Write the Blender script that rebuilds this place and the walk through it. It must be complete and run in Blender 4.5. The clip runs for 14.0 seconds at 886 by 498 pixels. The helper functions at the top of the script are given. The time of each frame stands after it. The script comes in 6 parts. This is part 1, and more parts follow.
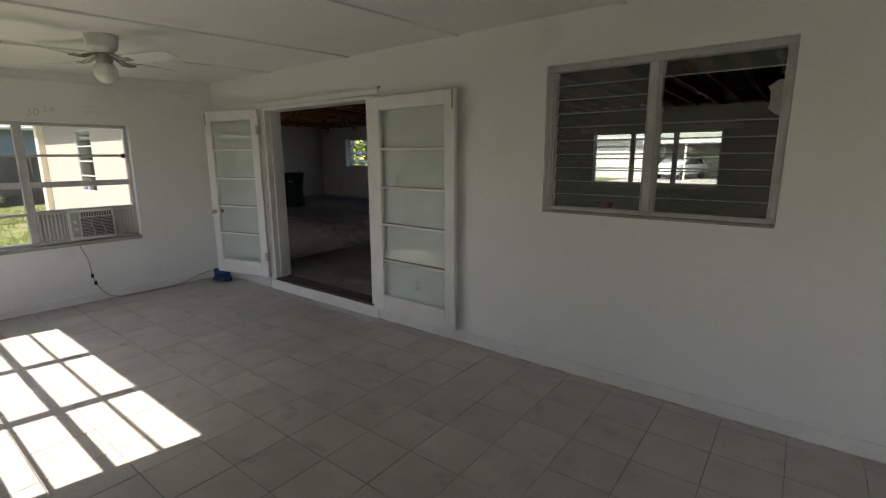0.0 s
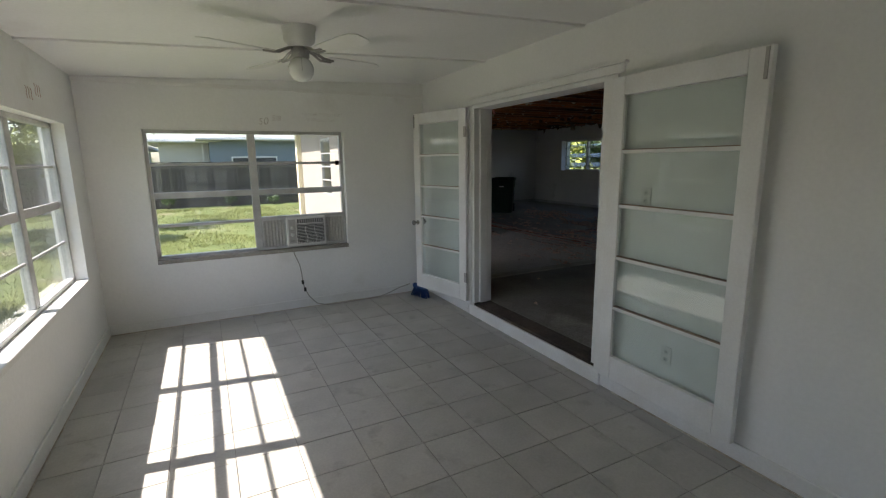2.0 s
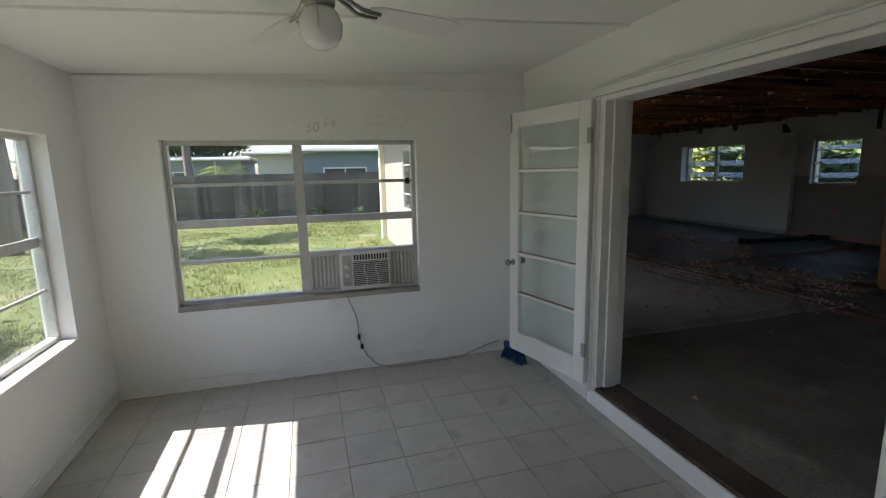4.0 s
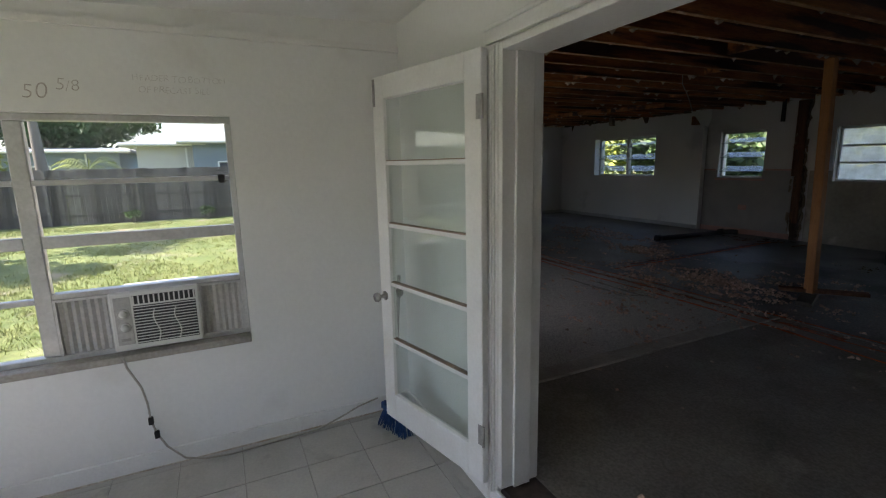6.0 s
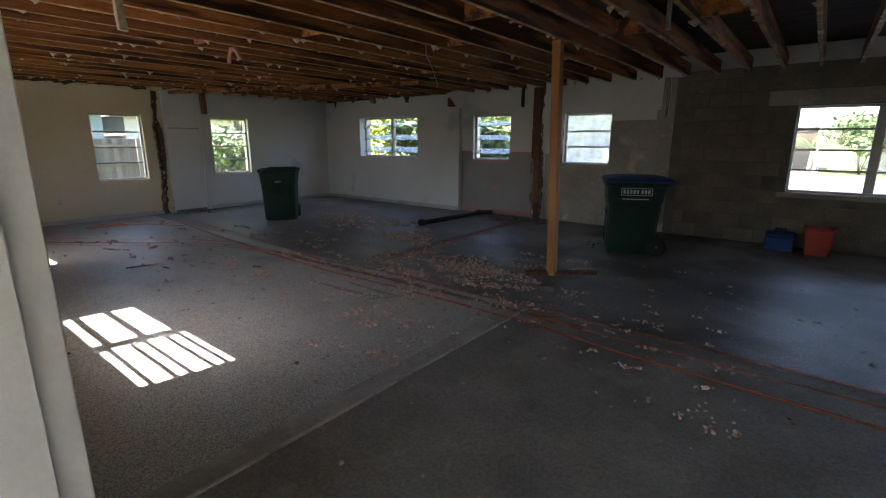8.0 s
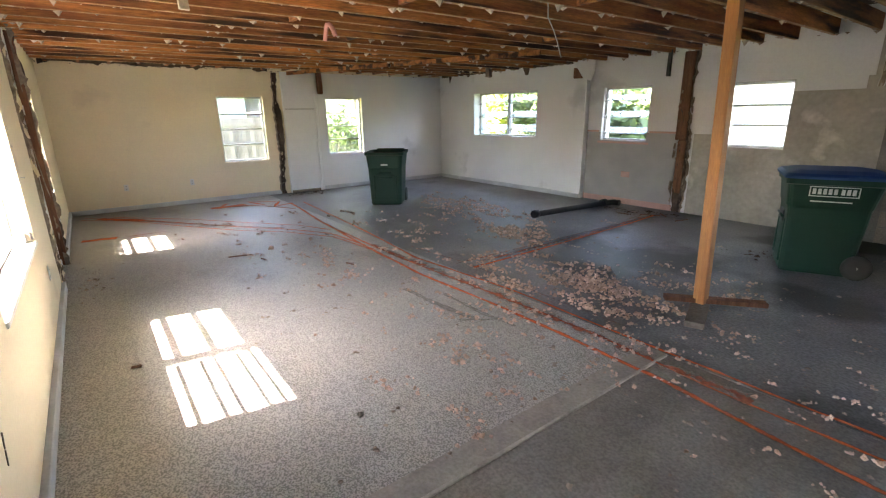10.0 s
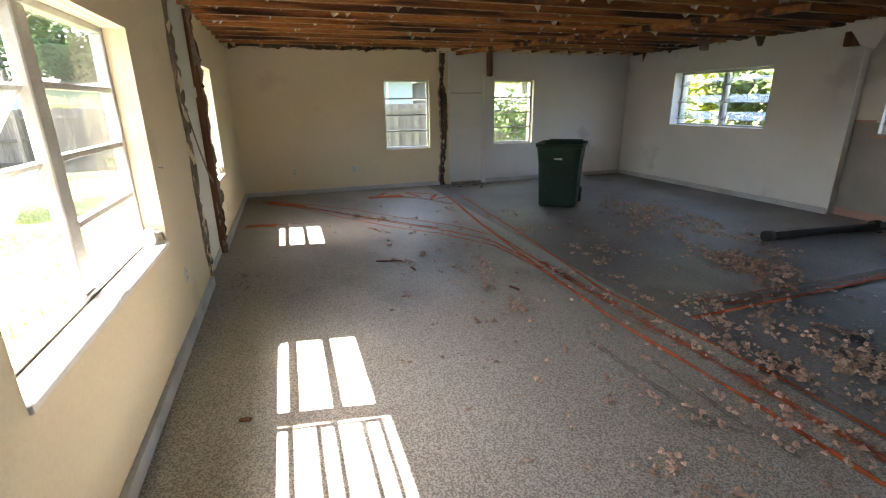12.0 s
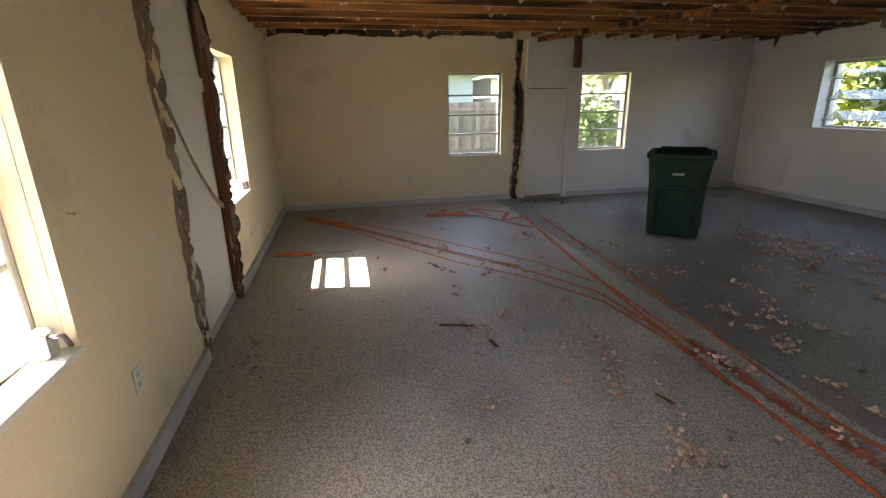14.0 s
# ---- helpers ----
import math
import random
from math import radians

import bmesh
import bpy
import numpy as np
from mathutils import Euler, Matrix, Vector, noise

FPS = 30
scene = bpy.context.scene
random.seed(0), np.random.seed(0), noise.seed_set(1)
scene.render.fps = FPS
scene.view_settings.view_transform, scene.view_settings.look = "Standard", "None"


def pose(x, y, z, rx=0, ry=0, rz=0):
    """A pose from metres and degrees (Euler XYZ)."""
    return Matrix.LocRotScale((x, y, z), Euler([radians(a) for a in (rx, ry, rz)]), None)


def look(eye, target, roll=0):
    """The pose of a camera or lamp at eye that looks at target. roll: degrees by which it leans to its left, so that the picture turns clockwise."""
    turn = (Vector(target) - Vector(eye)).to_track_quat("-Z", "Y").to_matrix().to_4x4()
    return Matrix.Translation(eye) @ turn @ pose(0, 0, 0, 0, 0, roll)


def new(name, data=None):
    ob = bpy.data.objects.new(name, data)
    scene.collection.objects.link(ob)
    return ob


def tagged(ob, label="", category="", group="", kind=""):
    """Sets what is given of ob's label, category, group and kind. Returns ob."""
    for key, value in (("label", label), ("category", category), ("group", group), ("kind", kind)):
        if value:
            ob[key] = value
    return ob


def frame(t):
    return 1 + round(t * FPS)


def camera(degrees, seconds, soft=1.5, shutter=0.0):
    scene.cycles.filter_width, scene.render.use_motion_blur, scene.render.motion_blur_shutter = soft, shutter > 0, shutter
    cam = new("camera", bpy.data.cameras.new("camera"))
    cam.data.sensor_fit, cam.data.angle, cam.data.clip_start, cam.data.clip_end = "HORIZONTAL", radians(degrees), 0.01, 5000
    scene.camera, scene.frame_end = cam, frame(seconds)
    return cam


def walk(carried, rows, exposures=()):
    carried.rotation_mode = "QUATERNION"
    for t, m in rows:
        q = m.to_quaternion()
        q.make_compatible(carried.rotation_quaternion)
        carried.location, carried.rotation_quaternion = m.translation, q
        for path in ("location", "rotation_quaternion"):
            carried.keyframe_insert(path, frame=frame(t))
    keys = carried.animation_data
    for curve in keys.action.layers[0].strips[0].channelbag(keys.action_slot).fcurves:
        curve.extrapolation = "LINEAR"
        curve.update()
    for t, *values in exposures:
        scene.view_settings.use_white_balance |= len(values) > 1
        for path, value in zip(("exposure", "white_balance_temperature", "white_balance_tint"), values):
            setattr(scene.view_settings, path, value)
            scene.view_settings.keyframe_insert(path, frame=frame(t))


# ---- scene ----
cam = camera(87.2, 14.0, soft=1.2)
PATH = [
    (0, (-0.04, -0.045, 1.577), (-1.238, 1.509, 1.188), -0.2),
    (0.5, (-0.216, 0.148, 1.6), (-1.569, 1.568, 1.21), -0.4),
    (1, (-0.511, 0.343, 1.592), (-2.03, 1.583, 1.197), -0.7),
    (1.5, (-0.727, 0.499, 1.601), (-2.388, 1.541, 1.204), -0.8),
    (2, (-0.969, 0.66, 1.601), (-2.721, 1.55, 1.23), -0.8),
    (2.5, (-1.311, 0.75, 1.618), (-3.109, 1.545, 1.254), -0.7),
    (2.7, (-1.459, 0.787, 1.636), (-3.276, 1.544, 1.281), -0.7),
    (4.8, (-2.764, 1.497, 1.675), (-4.673, 1.995, 1.343), -1.4),
    (5, (-2.861, 1.568, 1.671), (-4.763, 2.086, 1.331), -1.5),
    (5.5, (-3.089, 1.761, 1.674), (-4.951, 2.402, 1.325), -1.4),
    (6, (-3.336, 1.995, 1.657), (-5.112, 2.841, 1.295), -1.2),
    (6.5, (-3.535, 2.241, 1.674), (-5.195, 3.287, 1.287), -1.1),
    (7, (-3.628, 2.533, 1.668), (-5.138, 3.773, 1.243), -0.7),
    (7.5, (-3.713, 2.813, 1.633), (-5.013, 4.267, 1.189), -0.3),
    (7.7, (-3.782, 2.917, 1.631), (-4.994, 4.443, 1.181), 0.1),
    (9.8, (-4.327, 3.717, 1.715), (-5.803, 4.951, 1.17), -0.7),
    (10, (-4.408, 3.768, 1.758), (-5.945, 4.918, 1.199), -0.8),
    (10.5, (-4.637, 3.934, 1.729), (-6.298, 4.89, 1.155), -0.8),
    (11, (-4.899, 4.053, 1.728), (-6.629, 4.873, 1.149), -0.8),
    (11.5, (-5.26, 4.087, 1.732), (-7.039, 4.785, 1.143), -0.8),
    (12, (-5.604, 4.137, 1.719), (-7.417, 4.729, 1.119), -0.8),
    (12.5, (-5.941, 4.237, 1.719), (-7.773, 4.767, 1.118), -0.8),
    (13, (-6.347, 4.249, 1.716), (-8.191, 4.727, 1.108), -0.9),
    (13.5, (-6.731, 4.287, 1.735), (-8.589, 4.702, 1.122), -0.9),
    (14, (-7.167, 4.317, 1.702), (-9.036, 4.701, 1.101), -0.9),
]
EXPOSURES = [(0.0, 1.5, 7000, 18), (1.0, 1.9, 6900, 17), (1.8, 1.7, 6600, 15), (2.5, 1.42, 6450, 15), (5.0, 1.72, 6400, 17), (6.0, 1.95, 6450, 18), (7.0, 2.42, 6600, 18), (7.7, 3.15, 6600, 19), (8.8, 4.3, 7000, 20), (9.8, 5.35, 7150, 20), (11.0, 5.05, 7250, 19), (12.5, 4.0, 7300, 17), (13.0, 3.8, 7400, 18), (14.0, 4.1, 7600, 20)]
walk(cam, [(t, look(eye, target, roll)) for t, eye, target, roll in PATH], EXPOSURES)

# ---- sky and sun ----
SUN_WAY = Vector((0.17, 1.0, -1.31)).normalized()
world = bpy.data.worlds.new("sky")
scene.world = world
world.use_nodes = True
wn = world.node_tree.nodes
wn.clear()
w_out = wn.new("ShaderNodeOutputWorld")
w_bg = wn.new("ShaderNodeBackground")
w_sky = wn.new("ShaderNodeTexSky")
w_sky.sky_type = "NISHITA"
w_sky.sun_disc = False
w_sky.sun_elevation = math.asin(-SUN_WAY.z)
w_sky.sun_rotation = math.atan2(-SUN_WAY.x, -SUN_WAY.y)
w_sky.dust_density = 1.5
w_bg.inputs["Strength"].default_value = 0.125
world.node_tree.links.new(w_sky.outputs[0], w_bg.inputs["Color"])
world.node_tree.links.new(w_bg.outputs[0], w_out.inputs["Surface"])
sun_data = bpy.data.lights.new("sun", "SUN")
sun_data.energy, sun_data.angle, sun_data.color = 4.2, radians(0.5), (1.0, 0.95, 0.87)
sun = new("sun", sun_data)
sun.matrix_world = look((0, -20, 30), Vector((0, -20, 30)) + SUN_WAY)


# ---- materials ----
def mat(name, c1, c2=None, scale=2.0, fine=60.0, rough=0.7, metal=0.0, bump=0.15, grain=0.12, rnd=0.0, c3=None, c3_at=0.62, c3_scale=1.2, stretch=(1, 1, 1), island=False, spec=0.5, crisp=0.2):
    """Painted, mineral or wooden surface: a slow change of tone, a fine grain, patches of c3, some relief."""
    m = bpy.data.materials.new(name)
    m.use_nodes = True
    nt = m.node_tree
    bsdf = nt.nodes["Principled BSDF"]
    c2 = c2 or tuple(v * 0.85 for v in c1)
    co = nt.nodes.new("ShaderNodeTexCoord")
    mp = nt.nodes.new("ShaderNodeMapping")
    mp.inputs["Scale"].default_value = stretch
    nt.links.new(co.outputs["Object"], mp.inputs["Vector"])
    vec = mp.outputs[0]
    info = None
    if rnd > 0:
        info = nt.nodes.new("ShaderNodeNewGeometry" if island else "ShaderNodeObjectInfo")
        rsock = info.outputs["Random Per Island" if island else "Random"]
        add = nt.nodes.new("ShaderNodeVectorMath")
        add.operation = "MULTIPLY_ADD"
        comb = nt.nodes.new("ShaderNodeCombineXYZ")
        for k in range(3):
            nt.links.new(rsock, comb.inputs[k])
        nt.links.new(comb.outputs[0], add.inputs[0])
        add.inputs[1].default_value = (37.0, 53.0, 71.0)
        nt.links.new(vec, add.inputs[2])
        vec = add.outputs[0]

    def noise_tex(sc, detail=4.0):
        n = nt.nodes.new("ShaderNodeTexNoise")
        n.inputs["Scale"].default_value, n.inputs["Detail"].default_value = sc, detail
        nt.links.new(vec, n.inputs["Vector"])
        return n.outputs["Fac"]

    def ramp(sock, lo, hi):
        r = nt.nodes.new("ShaderNodeMapRange")
        r.inputs[1].default_value, r.inputs[2].default_value = lo, hi
        nt.links.new(sock, r.inputs[0])
        return r.outputs[0]

    def blend(fac, a, b, mode="MIX"):
        x = nt.nodes.new("ShaderNodeMix")
        x.data_type, x.blend_type = "RGBA", mode
        for idx, v in ((0, fac), (6, a), (7, b)):
            if isinstance(v, (int, float)):
                x.inputs[idx].default_value = v
            elif isinstance(v, tuple):
                x.inputs[idx].default_value = (*v, 1)
            else:
                nt.links.new(v, x.inputs[idx])
        return x.outputs[2]

    slow = noise_tex(scale)
    finen = noise_tex(fine, 6.0)
    col = blend(ramp(slow, 0.35, 0.65), c1, c2)
    if c3:
        col = blend(ramp(noise_tex(c3_scale, 6.0), c3_at, c3_at + 0.1), col, c3)
    g = ramp(finen, 0.5 - crisp, 0.5 + crisp)
    gm = nt.nodes.new("ShaderNodeMapRange")
    gm.inputs[3].default_value, gm.inputs[4].default_value = 1 - grain, 1 + grain
    nt.links.new(g, gm.inputs[0])
    cc = nt.nodes.new("ShaderNodeCombineColor")
    for k in range(3):
        nt.links.new(gm.outputs[0], cc.inputs[k])
    col = blend(1.0, col, cc.outputs[0], "MULTIPLY")
    if rnd > 0:
        rm = nt.nodes.new("ShaderNodeMapRange")
        rm.inputs[3].default_value, rm.inputs[4].default_value = 1 - rnd, 1 + rnd
        nt.links.new(rsock, rm.inputs[0])
        cr = nt.nodes.new("ShaderNodeCombineColor")
        for k in range(3):
            nt.links.new(rm.outputs[0], cr.inputs[k])
        col = blend(1.0, col, cr.outputs[0], "MULTIPLY")
    nt.links.new(col, bsdf.inputs["Base Color"])
    rr = nt.nodes.new("ShaderNodeMapRange")
    rr.inputs[3].default_value, rr.inputs[4].default_value = max(0.02, rough - 0.1), min(1, rough + 0.1)
    nt.links.new(slow, rr.inputs[0])
    nt.links.new(rr.outputs[0], bsdf.inputs["Roughness"])
    bsdf.inputs["Metallic"].default_value = metal
    bsdf.inputs["Specular IOR Level"].default_value = spec
    if bump > 0:
        b = nt.nodes.new("ShaderNodeBump")
        b.inputs["Strength"].default_value, b.inputs["Distance"].default_value = bump, 0.01
        nt.links.new(finen, b.inputs["Height"])
        nt.links.new(b.outputs[0], bsdf.inputs["Normal"])
    return m


def glass_mat(name, tint=(0.97, 0.985, 0.98), haze=0.0):
    """Thin window glass: clear with a mirror gloss, and a film of dust."""
    m = bpy.data.materials.new(name)
    m.use_nodes = True
    nt = m.node_tree
    nt.nodes.clear()
    out = nt.nodes.new("ShaderNodeOutputMaterial")
    tr = nt.nodes.new("ShaderNodeBsdfTransparent")
    tr.inputs[0].default_value = (*tint, 1)
    gl = nt.nodes.new("ShaderNodeBsdfGlossy")
    gl.inputs["Roughness"].default_value = 0.004
    lw = nt.nodes.new("ShaderNodeLayerWeight")
    lw.inputs[0].default_value = 0.5
    pw = nt.nodes.new("ShaderNodeMath")
    pw.operation = "POWER"
    pw.inputs[1].default_value = 5.0
    nt.links.new(lw.outputs["Facing"], pw.inputs[0])
    fr = nt.nodes.new("ShaderNodeMath")
    fr.operation = "MULTIPLY_ADD"
    fr.inputs[1].default_value, fr.inputs[2].default_value = 0.9, 0.05
    nt.links.new(pw.outputs[0], fr.inputs[0])
    mx = nt.nodes.new("ShaderNodeMixShader")
    nt.links.new(fr.outputs[0], mx.inputs[0])
    nt.links.new(tr.outputs[0], mx.inputs[1])
    nt.links.new(gl.outputs[0], mx.inputs[2])
    last = mx.outputs[0]
    if haze > 0:
        df = nt.nodes.new("ShaderNodeBsdfTranslucent")
        df2 = nt.nodes.new("ShaderNodeBsdfDiffuse")
        for d in (df, df2):
            d.inputs[0].default_value = (0.8, 0.82, 0.8, 1)
        half = nt.nodes.new("ShaderNodeMixShader")
        half.inputs[0].default_value = 0.25
        nt.links.new(df.outputs[0], half.inputs[1])
        nt.links.new(df2.outputs[0], half.inputs[2])
        co = nt.nodes.new("ShaderNodeTexCoord")
        n = nt.nodes.new("ShaderNodeTexNoise")
        n.inputs["Scale"].default_value, n.inputs["Detail"].default_value = 5.0, 5.0
        nt.links.new(co.outputs["Object"], n.inputs["Vector"])
        r = nt.nodes.new("ShaderNodeMapRange")
        r.inputs[1].default_value, r.inputs[2].default_value, r.inputs[3].default_value, r.inputs[4].default_value = 0.3, 0.7, haze * 0.6, min(1.0, haze * 1.4)
        nt.links.new(n.outputs["Fac"], r.inputs[0])
        m2 = nt.nodes.new("ShaderNodeMixShader")
        nt.links.new(r.outputs[0], m2.inputs[0])
        nt.links.new(last, m2.inputs[1])
        nt.links.new(half.outputs[0], m2.inputs[2])
        last = m2.outputs[0]
    nt.links.new(last, out.inputs["Surface"])
    return m


def spray_mat(name, colour, cover):
    """Spray paint on a rough floor: patchy, with bare grain showing through."""
    m = mat(name, colour, tuple(v * 0.7 for v in colour), scale=6, fine=90, rough=0.9, grain=0.2)
    nt = m.node_tree
    out = nt.nodes["Material Output"]
    bsdf = nt.nodes["Principled BSDF"]
    co = nt.nodes.new("ShaderNodeTexCoord")
    n = nt.nodes.new("ShaderNodeTexNoise")
    n.inputs["Scale"].default_value, n.inputs["Detail"].default_value, n.inputs["Roughness"].default_value = 9.0, 8.0, 0.75
    nt.links.new(co.outputs["Object"], n.inputs["Vector"])
    uv = nt.nodes.new("ShaderNodeUVMap")
    sep = nt.nodes.new("ShaderNodeSeparateXYZ")
    nt.links.new(uv.outputs[0], sep.inputs[0])
    # full in the middle of the stroke, thin at its rims
    d = nt.nodes.new("ShaderNodeMath")
    d.operation = "SUBTRACT"
    nt.links.new(sep.outputs[1], d.inputs[0])
    d.inputs[1].default_value = 0.5
    a = nt.nodes.new("ShaderNodeMath")
    a.operation = "ABSOLUTE"
    nt.links.new(d.outputs[0], a.inputs[0])
    k = nt.nodes.new("ShaderNodeMath")
    k.operation = "MULTIPLY_ADD"
    k.inputs[1].default_value, k.inputs[2].default_value = -1.1, cover
    nt.links.new(a.outputs[0], k.inputs[0])
    s2 = nt.nodes.new("ShaderNodeMath")
    s2.operation = "ADD"
    nt.links.new(k.outputs[0], s2.inputs[0])
    nt.links.new(n.outputs["Fac"], s2.inputs[1])
    r = nt.nodes.new("ShaderNodeMapRange")
    r.inputs[1].default_value, r.inputs[2].default_value = 0.45, 0.75
    r.inputs[4].default_value = 0.9
    nt.links.new(s2.outputs[0], r.inputs[0])
    tr = nt.nodes.new("ShaderNodeBsdfTransparent")
    mx = nt.nodes.new("ShaderNodeMixShader")
    nt.links.new(r.outputs[0], mx.inputs[0])
    nt.links.new(tr.outputs[0], mx.inputs[1])
    nt.links.new(bsdf.outputs[0], mx.inputs[2])
    nt.links.new(mx.outputs[0], out.inputs["Surface"])
    return m


WHITE = mat("white_wall_paint", (0.86, 0.86, 0.84), (0.82, 0.82, 0.8), scale=1.1, fine=45, rough=0.6, bump=0.12, grain=0.02, c3=(0.78, 0.77, 0.74), c3_at=0.64, c3_scale=1.7)
TRIM = mat("white_trim_paint", (0.84, 0.84, 0.82), (0.78, 0.77, 0.74), scale=4, fine=70, rough=0.4, bump=0.08, grain=0.03)
CREAM = mat("cream_plaster", (0.86, 0.75, 0.56), (0.82, 0.715, 0.53), scale=0.9, fine=40, rough=0.7, bump=0.2, grain=0.03, c3=(0.74, 0.64, 0.48), c3_at=0.63, c3_scale=1.7)
COOL = mat("cool_white_plaster", (0.82, 0.82, 0.82), (0.77, 0.77, 0.77), scale=0.9, fine=40, rough=0.7, bump=0.2, grain=0.03, c3=(0.6, 0.6, 0.6), c3_at=0.66)
GREYTILE = mat("grey_wainscot", (0.36, 0.34, 0.33), (0.31, 0.3, 0.29), scale=3, fine=60, rough=0.35, bump=0.05, grain=0.05)
SKIM = mat("rough_skim_coat", (0.46, 0.43, 0.375), (0.33, 0.31, 0.27), scale=1.6, fine=18, rough=0.9, bump=0.4, grain=0.09, c3=(0.64, 0.61, 0.55), c3_at=0.57, c3_scale=2.4)
BLOCK = mat("bare_concrete_block", (0.24, 0.205, 0.165), (0.175, 0.15, 0.125), scale=2.5, fine=50, rough=0.95, bump=0.5, grain=0.2, rnd=0.12, c3=(0.14, 0.13, 0.12), c3_at=0.6)
MORTAR = mat("mortar", (0.2, 0.19, 0.17), (0.14, 0.13, 0.12), scale=3, fine=60, rough=0.95, bump=0.4, grain=0.15)
TORN = mat("torn_plaster", (0.36, 0.29, 0.22), (0.19, 0.145, 0.11), scale=6, fine=40, rough=0.95, bump=0.6, grain=0.25)
# dirt of the torn chases, also the painted shade along the wall tops
DARKCHASE = mat("chase_dirt_and_gap_shade", (0.12, 0.08, 0.055), (0.07, 0.05, 0.04), scale=5, fine=40, rough=0.95, bump=0.6, grain=0.3)
STUCCO = mat("beige_stucco", (0.42, 0.365, 0.325), (0.39, 0.34, 0.3), scale=1.5, fine=60, rough=0.9, bump=0.4, grain=0.06)
TILE = mat("floor_tile", (0.5, 0.48, 0.44), (0.43, 0.415, 0.38), scale=3.5, fine=70, rough=0.45, bump=0.05, grain=0.06, rnd=0.06, c3=(0.39, 0.37, 0.335), c3_at=0.6, c3_scale=6)
GROUT = mat("grout", (0.38, 0.365, 0.335), (0.29, 0.28, 0.255), scale=8, fine=80, rough=0.95, grain=0.15)
TERRAZZO = mat("terrazzo", (0.44, 0.425, 0.39), (0.36, 0.35, 0.325), scale=0.8, fine=112, rough=0.55, bump=0.1, grain=0.4, crisp=0.085, c3=(0.32, 0.31, 0.29), c3_at=0.6, c3_scale=0.9)
CONCRETE = mat("bare_slab", (0.3, 0.28, 0.25), (0.2, 0.186, 0.166), scale=2.1, fine=70, rough=0.7, bump=0.12, grain=0.2, crisp=0.15, c3=(0.36, 0.33, 0.29), c3_at=0.6, c3_scale=2.2)
BLUESLAB = mat("worn_slab", (0.25, 0.248, 0.248), (0.17, 0.17, 0.172), scale=1.0, fine=50, rough=0.52, bump=0.12, grain=0.25, crisp=0.12, c3=(0.085, 0.08, 0.076), c3_at=0.49, c3_scale=0.75)
PALESLAB = mat("worn_pale_slab", (0.27, 0.26, 0.245), (0.19, 0.185, 0.177), scale=0.9, fine=60, rough=0.55, bump=0.12, grain=0.22, crisp=0.12, c3=(0.17, 0.16, 0.15), c3_at=0.58, c3_scale=1.1)
THRESH = mat("dirty_threshold", (0.1, 0.075, 0.058), (0.06, 0.045, 0.038), scale=5, fine=40, rough=0.9, bump=0.4, grain=0.25)
SCAR = mat("mortar_scar", (0.42, 0.39, 0.34), (0.3, 0.28, 0.25), scale=4, fine=50, rough=0.9, bump=0.3, grain=0.15)
# dark c3 patches: age stains that also paint the shade between joists
JOIST = mat("old_joist_wood", (0.5, 0.19, 0.055), (0.24, 0.08, 0.026), scale=2.0, fine=25, rough=0.75, bump=0.2, grain=0.3, rnd=0.3, stretch=(6, 0.5, 6), island=True, c3=(0.06, 0.024, 0.012), c3_at=0.5, c3_scale=1.3)
# joist undersides: paler than the sides, with lighter specks
UNDERSIDE = mat("pale_joist_underside", (0.5, 0.3, 0.16), (0.3, 0.15, 0.07), scale=5, fine=60, rough=0.9, bump=0.3, grain=0.3, stretch=(1, 1, 1), c3=(0.65, 0.55, 0.45), c3_at=0.6, c3_scale=7)
# roof boards: the shade between the joists is put into this near-black
SHADEBOARD = mat("roof_board_gap_shade", (0.06, 0.028, 0.016), (0.035, 0.017, 0.01), scale=2.0, fine=25, rough=0.85, bump=0.2, grain=0.25, rnd=0.3, stretch=(0.5, 6, 6), island=True)
POSTWOOD = mat("yellow_pine", (0.5, 0.22, 0.065), (0.4, 0.165, 0.05), scale=3, fine=30, rough=0.6, bump=0.1, grain=0.12, stretch=(6, 6, 0.5))
OLDWOOD = mat("brown_stud", (0.22, 0.1, 0.05), (0.13, 0.055, 0.03), scale=3, fine=30, rough=0.85, bump=0.3, grain=0.25, stretch=(6, 6, 0.6))
ALU = mat("aged_aluminium", (0.62, 0.62, 0.61), (0.5, 0.5, 0.49), scale=5, fine=60, rough=0.45, metal=0.35, bump=0.05, grain=0.08)
STEEL = mat("hinge_steel", (0.45, 0.44, 0.42), (0.3, 0.29, 0.28), scale=9, fine=80, rough=0.4, metal=0.9, bump=0.05)
BLACKPIPE = mat("black_pipe", (0.025, 0.026, 0.03), (0.04, 0.04, 0.042), scale=6, fine=60, rough=0.5, grain=0.2)
GREENBIN = mat("dark_green_plastic", (0.006, 0.032, 0.022), (0.008, 0.038, 0.026), scale=3, fine=120, rough=0.5, bump=0.06, grain=0.12, spec=0.3)
BLUELID = mat("blue_plastic", (0.008, 0.045, 0.17), (0.012, 0.055, 0.2), scale=3, fine=120, rough=0.6, bump=0.05, grain=0.1)
RUBBER = mat("black_rubber", (0.015, 0.015, 0.015), (0.025, 0.025, 0.025), rough=0.7)
LABELWHITE = mat("faded_white_print", (0.65, 0.66, 0.65), (0.5, 0.52, 0.5), scale=12, fine=90, rough=0.6)
REDPLASTIC = mat("red_plastic", (0.45, 0.04, 0.02), (0.38, 0.035, 0.02), rough=0.45)
BROOMBLUE = mat("blue_bristle", (0.01, 0.05, 0.16), (0.015, 0.07, 0.22), scale=30, rough=0.7)
